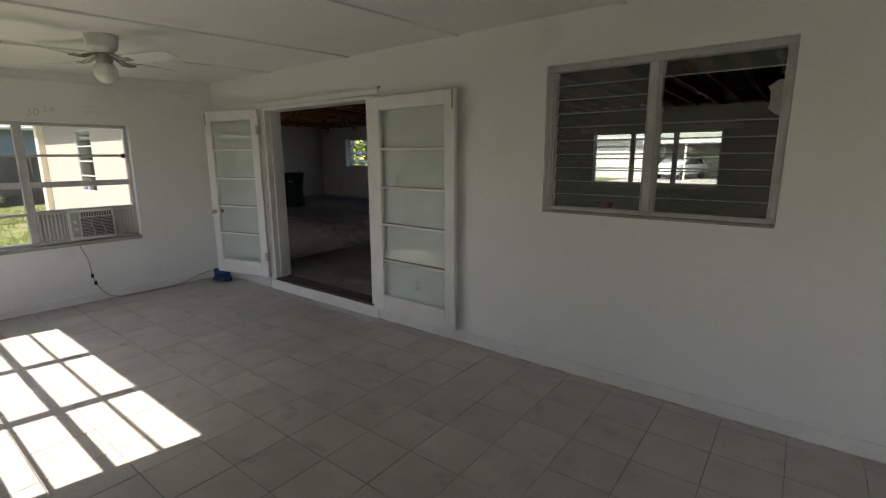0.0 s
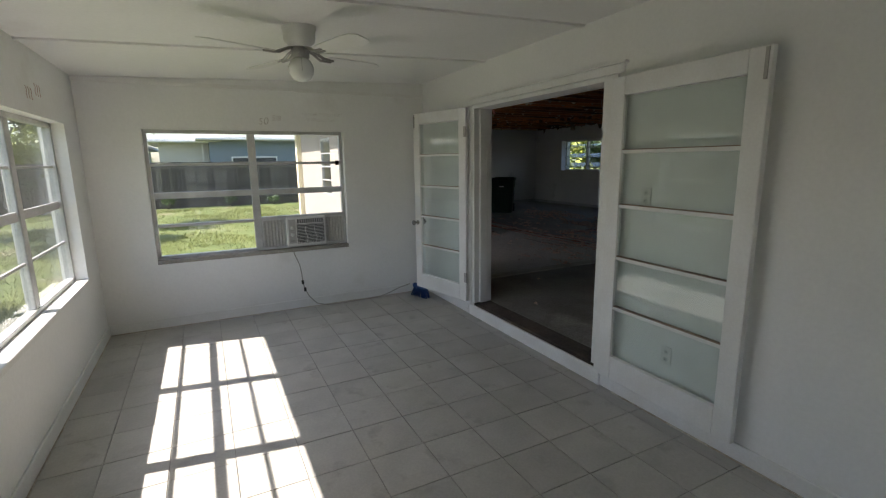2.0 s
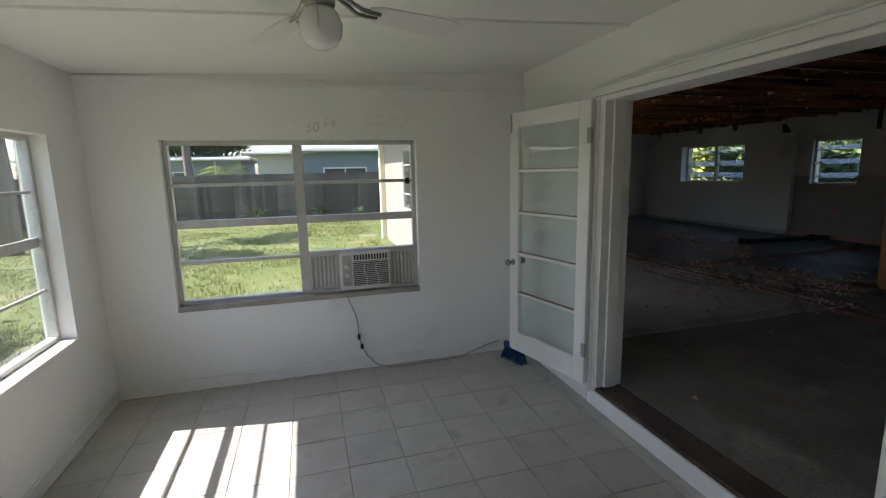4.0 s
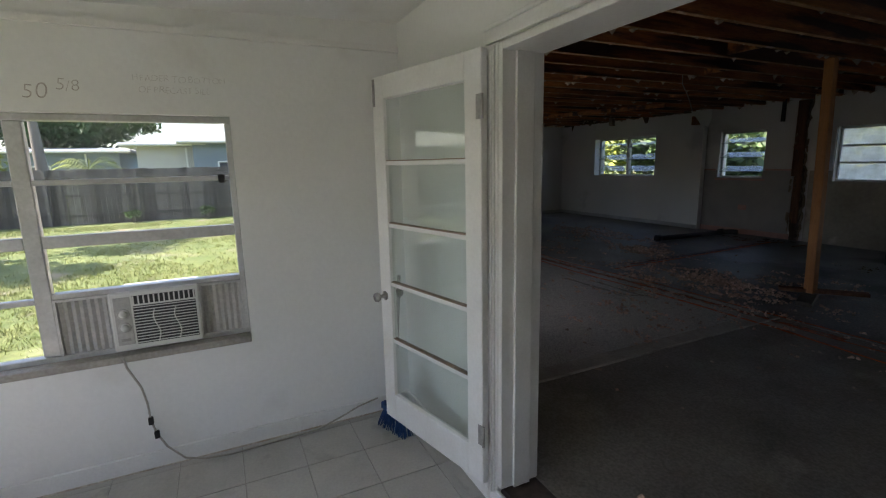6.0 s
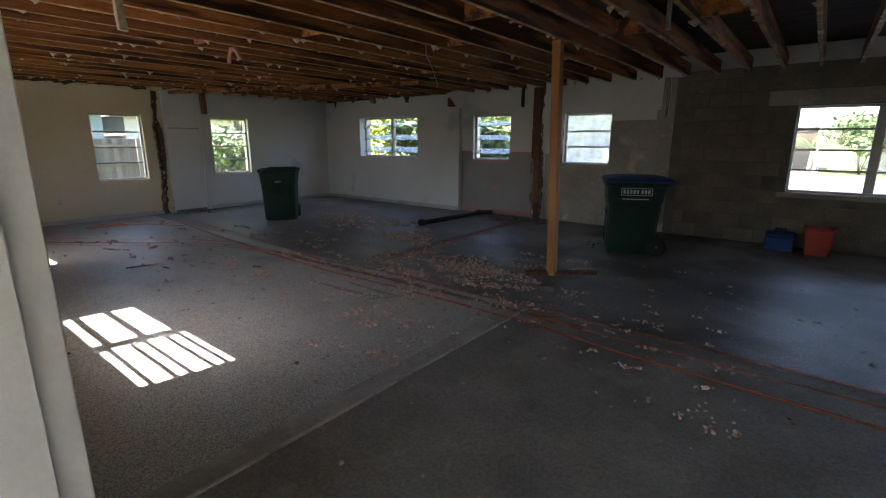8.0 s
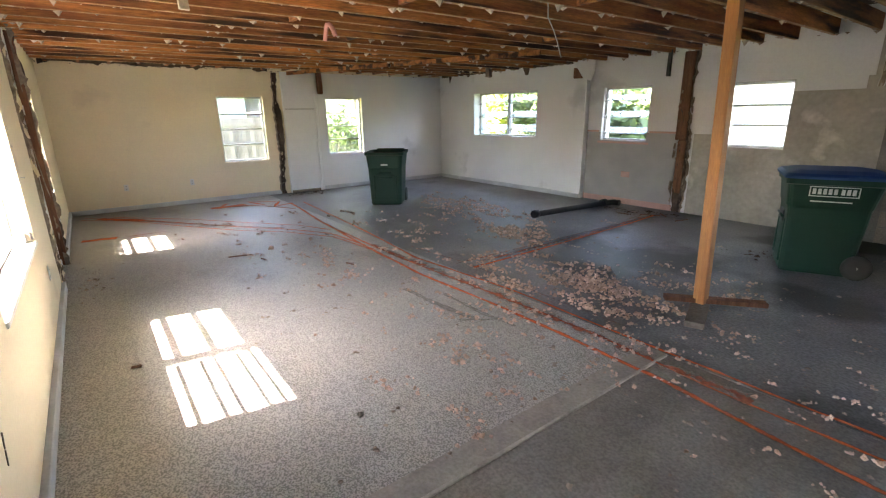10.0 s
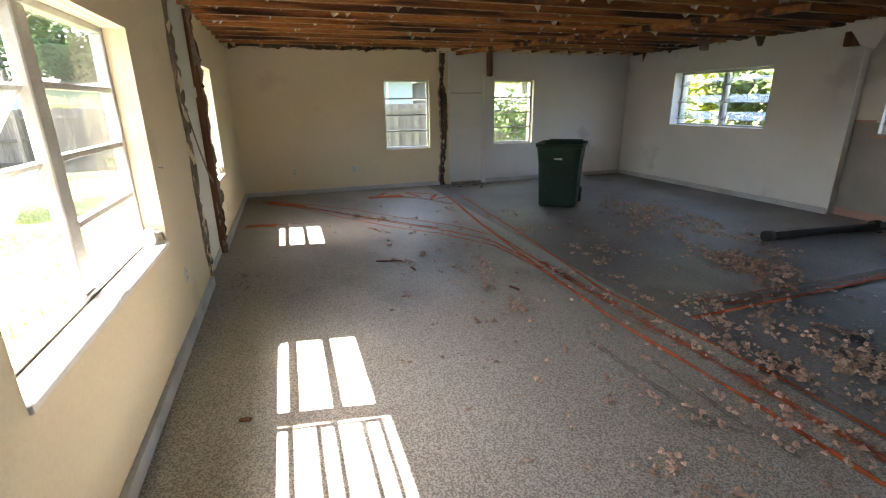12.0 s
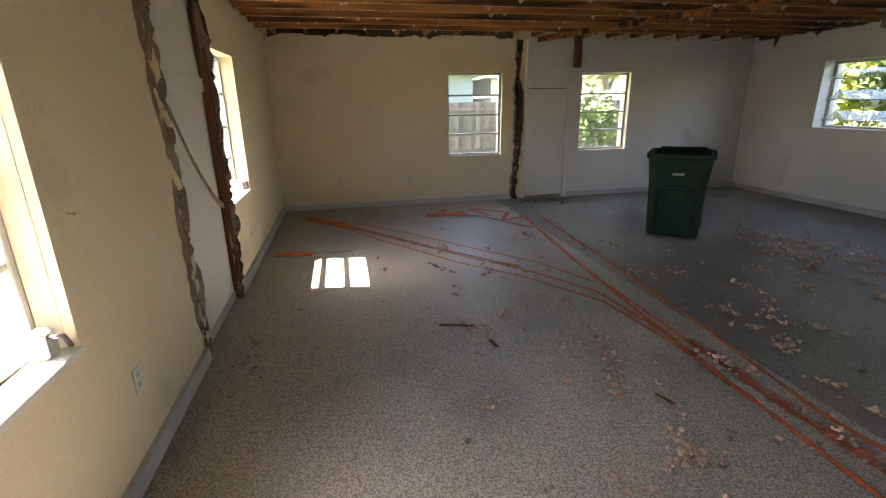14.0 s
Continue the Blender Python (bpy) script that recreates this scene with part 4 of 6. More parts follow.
def reach(text, size):
    """How far a piece of text advances."""
    ends = [max(v.co.x for v in text_mesh(t, size).vertices) for t in (text + "I", "I")]
    return ends[0] - ends[1]


def pencil(text, place, turn, size, label):
    """Pencil writing on a wall, a stroke group for each character, slightly uneven as by hand."""
    rp = random.Random(len(text) + int(size * 1000))
    ob = thing("wall_writing", place, label, "writing")
    ob.matrix_world = pose(*place, 90, 0, turn)
    for i, ch in enumerate(text):
        if ch == " ":
            continue
        c = new("character", text_mesh(ch, size * rp.uniform(0.9, 1.12)))
        c.parent = ob
        c.matrix_local = pose(reach(text[:i], size) if i else 0.0, rp.uniform(-0.06, 0.06) * size, 0, 0, 0, rp.uniform(-6, 6))
    return ob


pencil("50", (AX + 0.001, 1.215, 1.995), 90, 0.1, "large pencil figures fifty above the window")
pencil("5/8", (AX + 0.001, 1.345, 2.035), 90, 0.08, "smaller pencil fraction five eighths above the window")
pencil("HEADER TO BOTTOM", (AX + 0.001, 1.66, 2.095), 90, 0.043, "faint pencil note in capitals on the white wall")
pencil("OF PRECAST SILL", (AX + 0.001, 1.68, 2.04), 90, 0.043, "faint second line of a pencil note on the wall")
pencil("37 1/4", (-8.9, HY + 0.001, 1.685), 180, 0.045, "small pencil figures on the cream wall")
pencil("63", (-8.93, HY + 0.001, 1.645), 180, 0.035, "small pencil figures on the cream wall")
pencil("36 x 62", (-8.925, HY + 0.001, 1.565), 180, 0.036, "small pencil figures on the cream wall")

REDPENCIL = mat("faded_red_pencil", (0.55, 0.36, 0.32), (0.68, 0.55, 0.5), scale=30, fine=90, rough=0.9)
for x0, z0, lab in ((-5.2, 2.07, "faded red figures scribbled above the sunny window"), (-5.0, 2.03, "faded red mark scribbled above the sunny window")):
    sc = thing("wall_writing", (x0, SY + 0.001, z0), lab, "writing")
    for k in range(3):
        bm = bmesh.new()
        tube(bm, [(0.05 * k, 0, 0.0), (0.05 * k + 0.012, 0.0006, 0.03), (0.05 * k - 0.006, 0, 0.055), (0.05 * k + 0.018, 0, 0.075)], 0.0022, 5)
        part("stroke", bm, REDPENCIL, sc)
mk = thing("wall_scratch", (-6.45, HY, 0.64), "dark angled scratch on the cream wall", "scratch")
for za, zb, xa, xb in ((0.0, 0.055, 0.0, -0.025), (-0.055, -0.003, 0.022, 0.0)):
    bm = bmesh.new()
    tube(bm, [(xa, 0.0012, za), ((xa + xb) / 2 + 0.002, 0.0016, (za + zb) / 2), (xb, 0.0012, zb)], 0.003, 5)
    part("stroke", bm, DARKCHASE, mk)
screw = thing("wall_screw", (-9.0, HY, 1.35), "bare steel screw sticking out of the cream wall", "screw")
bm = bmesh.new()
tube(bm, [(0, -0.01, 0), (0, 0.02, -0.002)], 0.0025, 6)
part("shank", bm, STEEL, screw)
part("screw_head", boxes((-0.006, 0.006, 0.02, 0.024, -0.008, 0.004), bevel=0.0015), STEEL, screw)


# ---- the gutted house ----
def ring_points(w, d, r, n=4):
    """A rectangle w x d with rounded corners, as points."""
    out = []
    for cx, cy, a0 in ((w / 2 - r, d / 2 - r, 0), (-w / 2 + r, d / 2 - r, 90), (-w / 2 + r, -d / 2 + r, 180), (w / 2 - r, -d / 2 + r, 270)):
        for k in range(n + 1):
            a = radians(a0 + 90 * k / n)
            out.append((cx + r * math.cos(a), cy + r * math.sin(a)))
    return out


def loft(bm, rings, close_bottom=True, close_top=False):
    made = [[bm.verts.new((x + ox, y + oy, z)) for x, y in ring] for ring, ox, oy, z in rings]
    n = len(made[0])
    for a, b in zip(made, made[1:]):
        for k in range(n):
            f = bm.faces.new((a[k], a[(k + 1) % n], b[(k + 1) % n], b[k]))
            f.smooth = False
    if close_bottom:
        bm.faces.new(made[0][::-1])
    if close_top:
        bm.faces.new(made[-1])
    return bm


def wheeled_bin(place, turn, label, lid_open):
    """A two-wheeled cart, 1.03 m high. Local -y is its front, the wheels are at the back."""
    b = thing("wheeled_bin", place, label, "trash bin", group="wheeled bins", turn=turn)
    bm = bmesh.new()
    H = 0.97
    rp = lambda w, d, r: ring_points(w, d, r)
    # outer skin, rim and inner skin in one hollow shell
    loft(bm, [(rp(0.54, 0.56, 0.06), 0, -0.02, 0.02), (rp(0.56, 0.58, 0.06), 0, -0.02, 0.05), (rp(0.6, 0.64, 0.06), 0, 0, 0.55), (rp(0.61, 0.655, 0.06), 0, 0, 0.68),
              (rp(0.62, 0.68, 0.07), 0, 0, 0.7), (rp(0.66, 0.74, 0.07), 0, 0.01, H - 0.06), (rp(0.7, 0.78, 0.07), 0, 0.01, H - 0.05), (rp(0.71, 0.79, 0.07), 0, 0.01, H),
              (rp(0.65, 0.73, 0.06), 0, 0.01, H), (rp(0.62, 0.69, 0.06), 0, 0.01, H - 0.1), (rp(0.44, 0.44, 0.05), 0, -0.02, 0.07)])
    part("body", bm, GREENBIN, b)
    # lifting bar pocket and ribs on the front
    part("lift_pocket", boxes((-0.12, 0.12, -0.336, -0.28, 0.5, 0.62), bevel=0.012), DARKGRILLE if not lid_open else GREENBIN, b)
    bm = bmesh.new()
    tube(bm, [(-0.16, -0.34, 0.56), (0.16, -0.34, 0.56)], 0.012, 8)
    part("lift_bar", bm, GREENBIN, b)
    for sx in (-1, 1):
        part("rib", boxes((sx * 0.2 - 0.018, sx * 0.2 + 0.018, -0.328, -0.27, 0.1, 0.55), bevel=0.01), GREENBIN, b)
    # printed panel: frame and bars, on the sides of the lidded cart, small on the front of the open one
    if not lid_open:
        for sx in (1, -1):
            xf = 0.333
            lims = [(-0.19, 0.19, 0.895, 0.902), (-0.19, 0.19, 0.805, 0.812), (-0.19, -0.182, 0.812, 0.895), (0.182, 0.19, 0.812, 0.895)]
            span = (xf - 0.03, xf + 0.002) if sx > 0 else (-xf - 0.002, -xf + 0.03)
            part("print_frame", boxes(*[(span[0], span[1], y0, y1, z0, z1) for y0, y1, z0, z1 in lims]), LABELWHITE, b)
            for k in range(8):
                yy = -0.165 + k * 0.041 + (0.014 if k > 4 else 0)
                part("print_mark", boxes((span[0], span[1], yy, yy + 0.026, 0.828, 0.88)), LABELWHITE, b)
            part("print_line", boxes((span[0] - 0.008 * sx, span[1] - 0.008 * sx, -0.17, 0.15, 0.752, 0.762)), LABELWHITE, b)
    else:
        part("print_frame", boxes((-0.06, 0.06, -0.349, -0.3, 0.735, 0.765)), LABELWHITE, b)
    # wheels, axle, handle
    bm = bmesh.new()
    tube(bm, [(-0.31, 0.3, 0.125), (0.31, 0.3, 0.125)], 0.012, 8)
    part("axle", bm, STEEL, b)
    for sx in (-1, 1):
        bm = bmesh.new()
        lathe(bm, [(0.09, -0.03), (0.118, -0.028), (0.125, -0.015), (0.125, 0.015), (0.118, 0.028), (0.09, 0.03)], 24, axis="x")
        wh = part("wheel", bm, RUBBER, b)
        wh.location = (sx * 0.28, 0.3, 0.125)
        bm = bmesh.new()
        lathe(bm, [(0.001, -0.022), (0.03, -0.026), (0.035, -0.018), (0.089, -0.018), (0.089, 0.018), (0.035, 0.018), (0.03, 0.026), (0.001, 0.022)], 20, axis="x")
        part("rim", bm, RUBBER, wh)
    bm = bmesh.new()
    tube(bm, [(-0.26, 0.38, H - 0.03), (-0.26, 0.47, H), (0.26, 0.47, H), (0.26, 0.38, H - 0.03)], 0.016, 8)
    part("handle", bm, BLUELID if not lid_open else GREENBIN, b)
    bm = bmesh.new()
    if lid_open:
        tube(bm, [(-0.2, 0.41, H - 0.02), (0.2, 0.41, H - 0.02)], 0.014, 8)
        part("hinge_bar", bm, GREENBIN, b)
    else:
        loft(bm, [(rp(0.74, 0.86, 0.07), 0, 0.03, H + 0.001), (rp(0.75, 0.87, 0.07), 0, 0.03, H + 0.025), (rp(0.7, 0.8, 0.07), 0, 0.02, H + 0.05), (rp(0.5, 0.55, 0.06), 0, 0, H + 0.075)], True, True)
        part("lid", bm, BLUELID, b, "closed blue lid")
    return b


wheeled_bin((-12.02, 8.2, FZ), 50, "dark green wheeled bin standing without its lid", True)
wheeled_bin((-5.81, 9.65, FZ), -66, "dark green wheeled bin with a closed blue lid", False)

# temporary post on its wooden foot
post = thing("timber_post", (-6.03, 7.7, FZ), "yellow pine post propping the joists", "post")
shaft = part("shaft", boxes((-0.045, 0.045, -0.045, 0.045, 0.05, TOP - FZ - 0.004), bevel=0.004), POSTWOOD, post)
shaft.rotation_euler = (0, radians(-1.6), 0)
fk = part("foot_block", boxes((-0.07, 0.07, -0.46, 0.06, 0, 0.05), bevel=0.004), BLOCK, post, "grey weathered foot plank")
fk.rotation_euler = (0, 0, radians(20))
fb = part("foot_board", boxes((-0.4, 0.38, -0.045, 0.045, 0.05, 0.088), bevel=0.003), OLDWOOD, post)
fb.location = (0.08, 0.09, 0)
fb.rotation_euler = (0, 0, radians(38))

# black drain pipe on the floor
pipe = thing("drain_pipe", (-9.34, 9.28, FZ), "length of black cast-iron drain pipe lying on the slab", "pipe", turn=-4)
bm = bmesh.new()
tube(bm, [(0, 0, 0.055), (0.02, 1.75, 0.055)], 0.045, 14)
part("barrel", bm, BLACKPIPE, pipe)
for y in (-0.02, 1.62):
    bm = bmesh.new()
    tube(bm, [(0.0, y, 0.062), (0, y + 0.1, 0.062)], 0.062, 14)
    part("hub", bm, BLACKPIPE, pipe)
bm = bmesh.new()
tube(bm, [(0.02, 1.68, 0.06), (0.12, 1.8, 0.07), (0.22, 1.82, 0.07)], 0.05, 12)
part("bend", bm, BLACKPIPE, pipe)

# bucket and blue box by the bare block wall
bk = thing("red_bucket", (-3.75, 11.02, FZ), "red square plastic tub by the block wall", "tub")
bm = bmesh.new()
loft(bm, [(ring_points(0.26, 0.26, 0.03), 0, 0, 0), (ring_points(0.32, 0.32, 0.03), 0, 0, 0.33), (ring_points(0.35, 0.35, 0.03), 0, 0, 0.335), (ring_points(0.35, 0.35, 0.03), 0, 0, 0.36), (ring_points(0.3, 0.3, 0.03), 0, 0, 0.36), (ring_points(0.24, 0.24, 0.03), 0, 0, 0.02)])
part("shell", bm, REDPLASTIC, bk)
bx = thing("blue_box", (-4.17, 11.05, FZ), "blue plastic case with a carrying handle", "case")
part("shell", boxes((-0.17, 0.17, -0.13, 0.13, 0, 0.2), bevel=0.02), BLUELID, bx)
part("lid", boxes((-0.175, 0.175, -0.135, 0.135, 0.202, 0.25), bevel=0.02), BLUELID, bx)
bm = bmesh.new()
tube(bm, [(-0.06, 0, 0.245), (-0.06, 0, 0.3), (0.06, 0, 0.3), (0.06, 0, 0.245)], 0.013, 8)
part("handle", bm, BLUELID, bx)


# window operators on the sunny sills
for x in (SW1[0] + 0.075, SW2[0] + 0.075):
    op = thing("window_crank", (x, HY - 0.07, SW1[2] + 0.012), "grey metal window crank on the sill", "window crank", group="window cranks")
    part("gearbox", boxes((-0.05, 0.03, -0.03, 0.03, 0, 0.1), bevel=0.012), ALU, op)
    bm = bmesh.new()
    tube(bm, [(0.0, 0.03, 0.075), (0.0, 0.055, 0.075), (-0.02, 0.06, 0.07), (-0.05, 0.06, 0.015)], 0.008, 8)
    part("crank_arm", bm, STEEL, op)


# ---- outdoors ----
structure("ground", boxes((-400, 400, -400, 400, GROUND - 0.4, GROUND)), GRASSGROUND, "sparse sunlit lawn with bare patches", "ground")
structure("road", boxes((-60, 120, 24, 31, GROUND, GROUND + 0.012)), ASPHALT, "grey street in front of the house", "road")
structure("pavement", boxes((-5.5, 6, 12.6, 24, GROUND, GROUND + 0.016)), DRIVE, "pale concrete driveway", "driveway")
structure("pavement_far", boxes((-10.5, -3.9, 31, 42.5, GROUND, GROUND + 0.016)), DRIVE, "pale concrete driveway across the street", "driveway")


def grass_patch(name, spots, seed, label):
    """Blades of grass in tufts: spots of (x, y, reach, tufts)."""
    rg = random.Random(seed)
    vs, fs = [], []
    for cx, cy, rx, ry, n in spots:
        for _ in range(n):
            tx, ty = rg.uniform(cx - rx, cx + rx), rg.uniform(cy - ry, cy + ry)
            if (tx > AX - 0.3 and SY - 0.2 < ty < DY + 0.2) or (tx > WX - 0.35 and DY - 0.1 < ty < NY + 0.4):
                continue
            if noise.noise(Vector((tx * 0.45, ty * 0.45, 3.0))) < 0.0 and rg.random() < 0.75:
                continue
            s = rg.uniform(0.4, 1.0)
            for _ in range(5):
                a = rg.uniform(0, 6.28)
                bx, by = tx + rg.uniform(-0.05, 0.05), ty + rg.uniform(-0.05, 0.05)
                hh, lean, ww = s * rg.uniform(0.03, 0.09), rg.uniform(0.02, 0.09), rg.uniform(0.004, 0.008)
                dx, dy = math.cos(a), math.sin(a)
                k = len(vs)
                vs += [(bx - dy * ww, by + dx * ww, GROUND - 0.01), (bx + dy * ww, by - dx * ww, GROUND - 0.01), (bx + dx * lean * s, by + dy * lean * s, GROUND + hh)]
                fs.append((k, k + 1, k + 2))
    me = bpy.data.meshes.new(name)
    me.from_pydata(vs, [], fs)
    me.materials.append(BLADE)
    return tagged(new(name, me), label, "grass", kind="stuff")


grass_patch("grass", [(-13.5, -2.5, 7.5, 5.4, 34000), (-18, 6, 3.2, 4, 4000), (-5, -4.5, 6, 3.5, 12000), (-12, 15, 8, 3, 4000)], 5, "uneven green and yellow lawn grass")


def fence(name, x0, y0, x1, y1, top, label):
    """A board fence with posts and two rails on the inner side."""
    a, b = Vector((x0, y0, 0)), Vector((x1, y1, 0))
    length = (b - a).length
    turn = math.degrees(math.atan2(y1 - y0, x1 - x0))
    f = thing(name, (x0, y0, GROUND), label, "fence", group="board fences", turn=turn, kind="structure")
    rf = random.Random(int(abs(x0) * 7 + abs(y1)))
    plank = mesh_of("plank", boxes((0, 0.138, -0.009, 0.009, 0, 1), bevel=0.003), FENCEWOOD)
    n = int(length / 0.142)
    for k in range(n):
        hgt = top - GROUND + rf.uniform(-0.015, 0.015)
        share("plank", plank, f, pose(k * 0.142, rf.uniform(-0.003, 0.003), 0, rf.uniform(-0.4, 0.4), 0) @ Matrix.Diagonal((1, 1, hgt, 1)))
    for z in (0.25, 0.88, 1.5):
        part("rail", boxes((0, length, 0.01, 0.05, z, z + 0.085)), FENCEWOOD, f)
    k = 0.0
    while k < length:
        part("post", boxes((k, k + 0.09, 0.05, 0.14, -0.05, top - GROUND - 0.02), bevel=0.004), FENCEWOOD, f)
        k += 2.4
    return f


fence("fence_west", -21.9, 14, -21.9, -8.5, 1.7, "weathered grey board fence across the yard")
fence("fence_south", -21.8, -8.3, 3, -8.3, 1.6, "weathered grey board fence along the side yard")


def house(name, place, turn, w, d, h, wall_m, label, wins=(), overhang=0.6):
    """A low house: walls, roof slab with fascia, gutter, windows. Local -y is the side seen."""
    hs = thing(name, place, label, "house", turn=turn)
    part("wall", boxes((0, w, 0, d, 0, h)), wall_m, hs)
    part("roof", boxes((-overhang, w + overhang, -overhang, d + overhang, h, h + 0.16), bevel=0.01), ROOF, hs)
    bm = bmesh.new()
    a = [bm.verts.new(p) for p in ((-overhang, -overhang, h + 0.161), (w + overhang, -overhang, h + 0.161), (w + overhang, d + overhang, h + 0.161), (-overhang, d + overhang, h + 0.161), (0.8, d / 2, h + 0.42), (w - 0.8, d / 2, h + 0.42))]
    for q in ((0, 1, 5, 4), (1, 2, 5), (2, 3, 4, 5), (3, 0, 4), (3, 2, 1, 0)):
        bm.faces.new([a[i] for i in q])
    part("roof_slope", bm, ROOF, hs)
    part("gutter", boxes((-overhang, w + overhang, -overhang - 0.1, -overhang, h + 0.02, h + 0.13), bevel=0.02), TRIM, hs)
    part("downspout", boxes((w * 0.86, w * 0.86 + 0.07, -0.08, -0.002, 0.1, h - 0.05)), TRIM, hs)
    for x0, x1, z0, z1 in wins:
        wn2 = part("window", boxes((x0, x1, -0.03, -0.002, z0, z0 + 0.07), (x0, x1, -0.03, -0.002, z1 - 0.07, z1), (x0, x0 + 0.07, -0.03, -0.002, z0 + 0.07, z1 - 0.07), (x1 - 0.07, x1, -0.03, -0.002, z0 + 0.07, z1 - 0.07),
                                   ((x0 + x1) / 2 - 0.03, (x0 + x1) / 2 + 0.03, -0.03, -0.002, z0 + 0.07, z1 - 0.07)), TRIM, hs)
        part("window_pane", boxes((x0 + 0.07, (x0 + x1) / 2 - 0.03, -0.012, -0.004, z0 + 0.07, z1 - 0.07)), DARKWIN, wn2)
        part("window_pane", boxes(((x0 + x1) / 2 + 0.03, x1 - 0.07, -0.012, -0.004, z0 + 0.07, z1 - 0.07)), DARKWIN, wn2)
    return hs


# local x of a house with turn 90 runs along world y, its seen side faces east
house("neighbour_house", (-28.2, 1.1, GROUND), 90, 9.0, 9, 2.85, BLUEHOUSE, "low blue-grey stucco house beyond the fence", [(1.0, 3.3, 0.95, 2.05), (5.6, 7.2, 0.95, 2.05)])
house("neighbour_house", (-28.9, -1.2, GROUND), 90, 2.28, 6, 2.75, PALEHOUSE, "pale beige entrance wing of the neighbouring house", ())
house("neighbour_house", (-33, -13, GROUND), 90, 10.5, 8, 2.6, BLUEHOUSE, "long pale blue house behind the trees", [(1.2, 2.6, 0.9, 2.0), (6, 7.6, 0.9, 2.0)])
house("neighbour_house", (-30.0, 11.5, GROUND), 90, 11, 8, 2.8, PALEHOUSE, "pale low house behind the back fence", [(1.0, 2.6, 0.95, 2.05), (5, 6.6, 0.95, 2.05)])
house("neighbour_house", (-20, 37, GROUND), 0, 10.4, 9, 2.9, WHITEHOUSE, "white house with a plain end across the street", [(2, 4, 0.9, 2.1)])
house("neighbour_house", (-1.5, 37, GROUND), 0, 14, 9, 2.9, PALEHOUSE, "white house with a carport across the street", [(2, 4, 0.9, 2.1), (9, 11, 0.9, 2.1)])
house("neighbour_house", (-16, -22, GROUND), 180, 12, 8, 2.8, PALEHOUSE, "pale house behind the side fence", [(2, 4, 0.9, 2.1), (7, 9, 0.9, 2.1)])


def leaf_cloud(vs, fs, rg, centre, reach, n, size):
    for _ in range(n):
        d = Vector((rg.gauss(0, 1), rg.gauss(0, 1), rg.gauss(0, 0.8)))
        d = d.normalized() * rg.random() ** 0.4
        p = Vector(centre) + Vector((d.x * reach[0], d.y * reach[1], d.z * reach[2]))
        a = Vector((rg.gauss(0, 1), rg.gauss(0, 1), rg.gauss(0, 0.6))).normalized()
        b = a.orthogonal().normalized()
        s = size * rg.uniform(0.6, 1.3)
        k = len(vs)
        vs += [p - a * s, p + b * s * 0.4, p + a * s, p - b * s * 0.4]
        fs.append((k, k + 1, k + 2, k + 3))


def tree(place, h, spread, seed, label, leaf=None, leaves=2600, size=0.13, bare=0.4):
    """A tree: tapered trunk, limbs, and a crown of leaf clumps with gaps."""
    rg = random.Random(seed)
    t = thing("tree", place, label, "tree")
    bm = bmesh.new()
    lean = rg.uniform(-0.3, 0.3)
    tube(bm, [(0, 0, -0.1), (lean * 0.3, 0.05, h * 0.25), (lean * 0.6, 0, h * 0.5), (lean, -0.1, h * 0.85)], 0.035 * h, 10, taper=0.35)
    part("trunk", bm, BARK, t)
    vs, fs = [], []
    bm = bmesh.new()
    for k in range(9):
        a = k * 2.4 + rg.uniform(-0.4, 0.4)
        z0 = h * rg.uniform(bare, 0.75)
        end = Vector((math.cos(a) * spread * rg.uniform(0.5, 1), math.sin(a) * spread * rg.uniform(0.5, 1), z0 + h * rg.uniform(0.12, 0.3)))
        st = Vector((lean * z0 / h, 0, z0))
        mid = st.lerp(end, 0.5) + Vector((0, 0, 0.12 * h * rg.random()))
        tube(bm, [st, mid, end], 0.012 * h, 6, taper=0.35)
        for q in (0.55, 0.8, 1.0):
            c = st.lerp(end, q) + Vector((rg.uniform(-0.3, 0.3), rg.uniform(-0.3, 0.3), rg.uniform(0, 0.4)))
            r = spread * rg.uniform(0.18, 0.34)
            leaf_cloud(vs, fs, rg, c, (r, r, r * 0.7), leaves // 27, size)
    part("limbs", bm, BARK, t)
    me = bpy.data.meshes.new("crown")
    me.from_pydata([tuple(v) for v in vs], [], fs)
    me.materials.append(leaf or LEAF)
    c = new("crown", me)
    c.parent = t
    return t


def bush(place, r, h, seed, label, leaf=None, n=900, size=0.11):
    rg = random.Random(seed)
    b = thing("bush", place, label, "bush")
    bm = bmesh.new()
    vs, fs = [], []
    for k in range(8):
        a = k * 0.785 + rg.uniform(-0.3, 0.3)
        end = (math.cos(a) * r * 0.6, math.sin(a) * r * 0.6, h * rg.uniform(0.55, 0.95))
        tube(bm, [(0, 0, -0.05), (end[0] * 0.4, end[1] * 0.4, end[2] * 0.6), end], 0.02, 5, taper=0.5)
        leaf_cloud(vs, fs, rg, end, (r * 0.45, r * 0.45, h * 0.3), n // 8, size)
    part("stems", bm, BARK, b)
    me = bpy.data.meshes.new("leaves")
    me.from_pydata([tuple(v) for v in vs], [], fs)
    me.materials.append(leaf or LEAF)
    c = new("leaves", me)
    c.parent = b
    return b


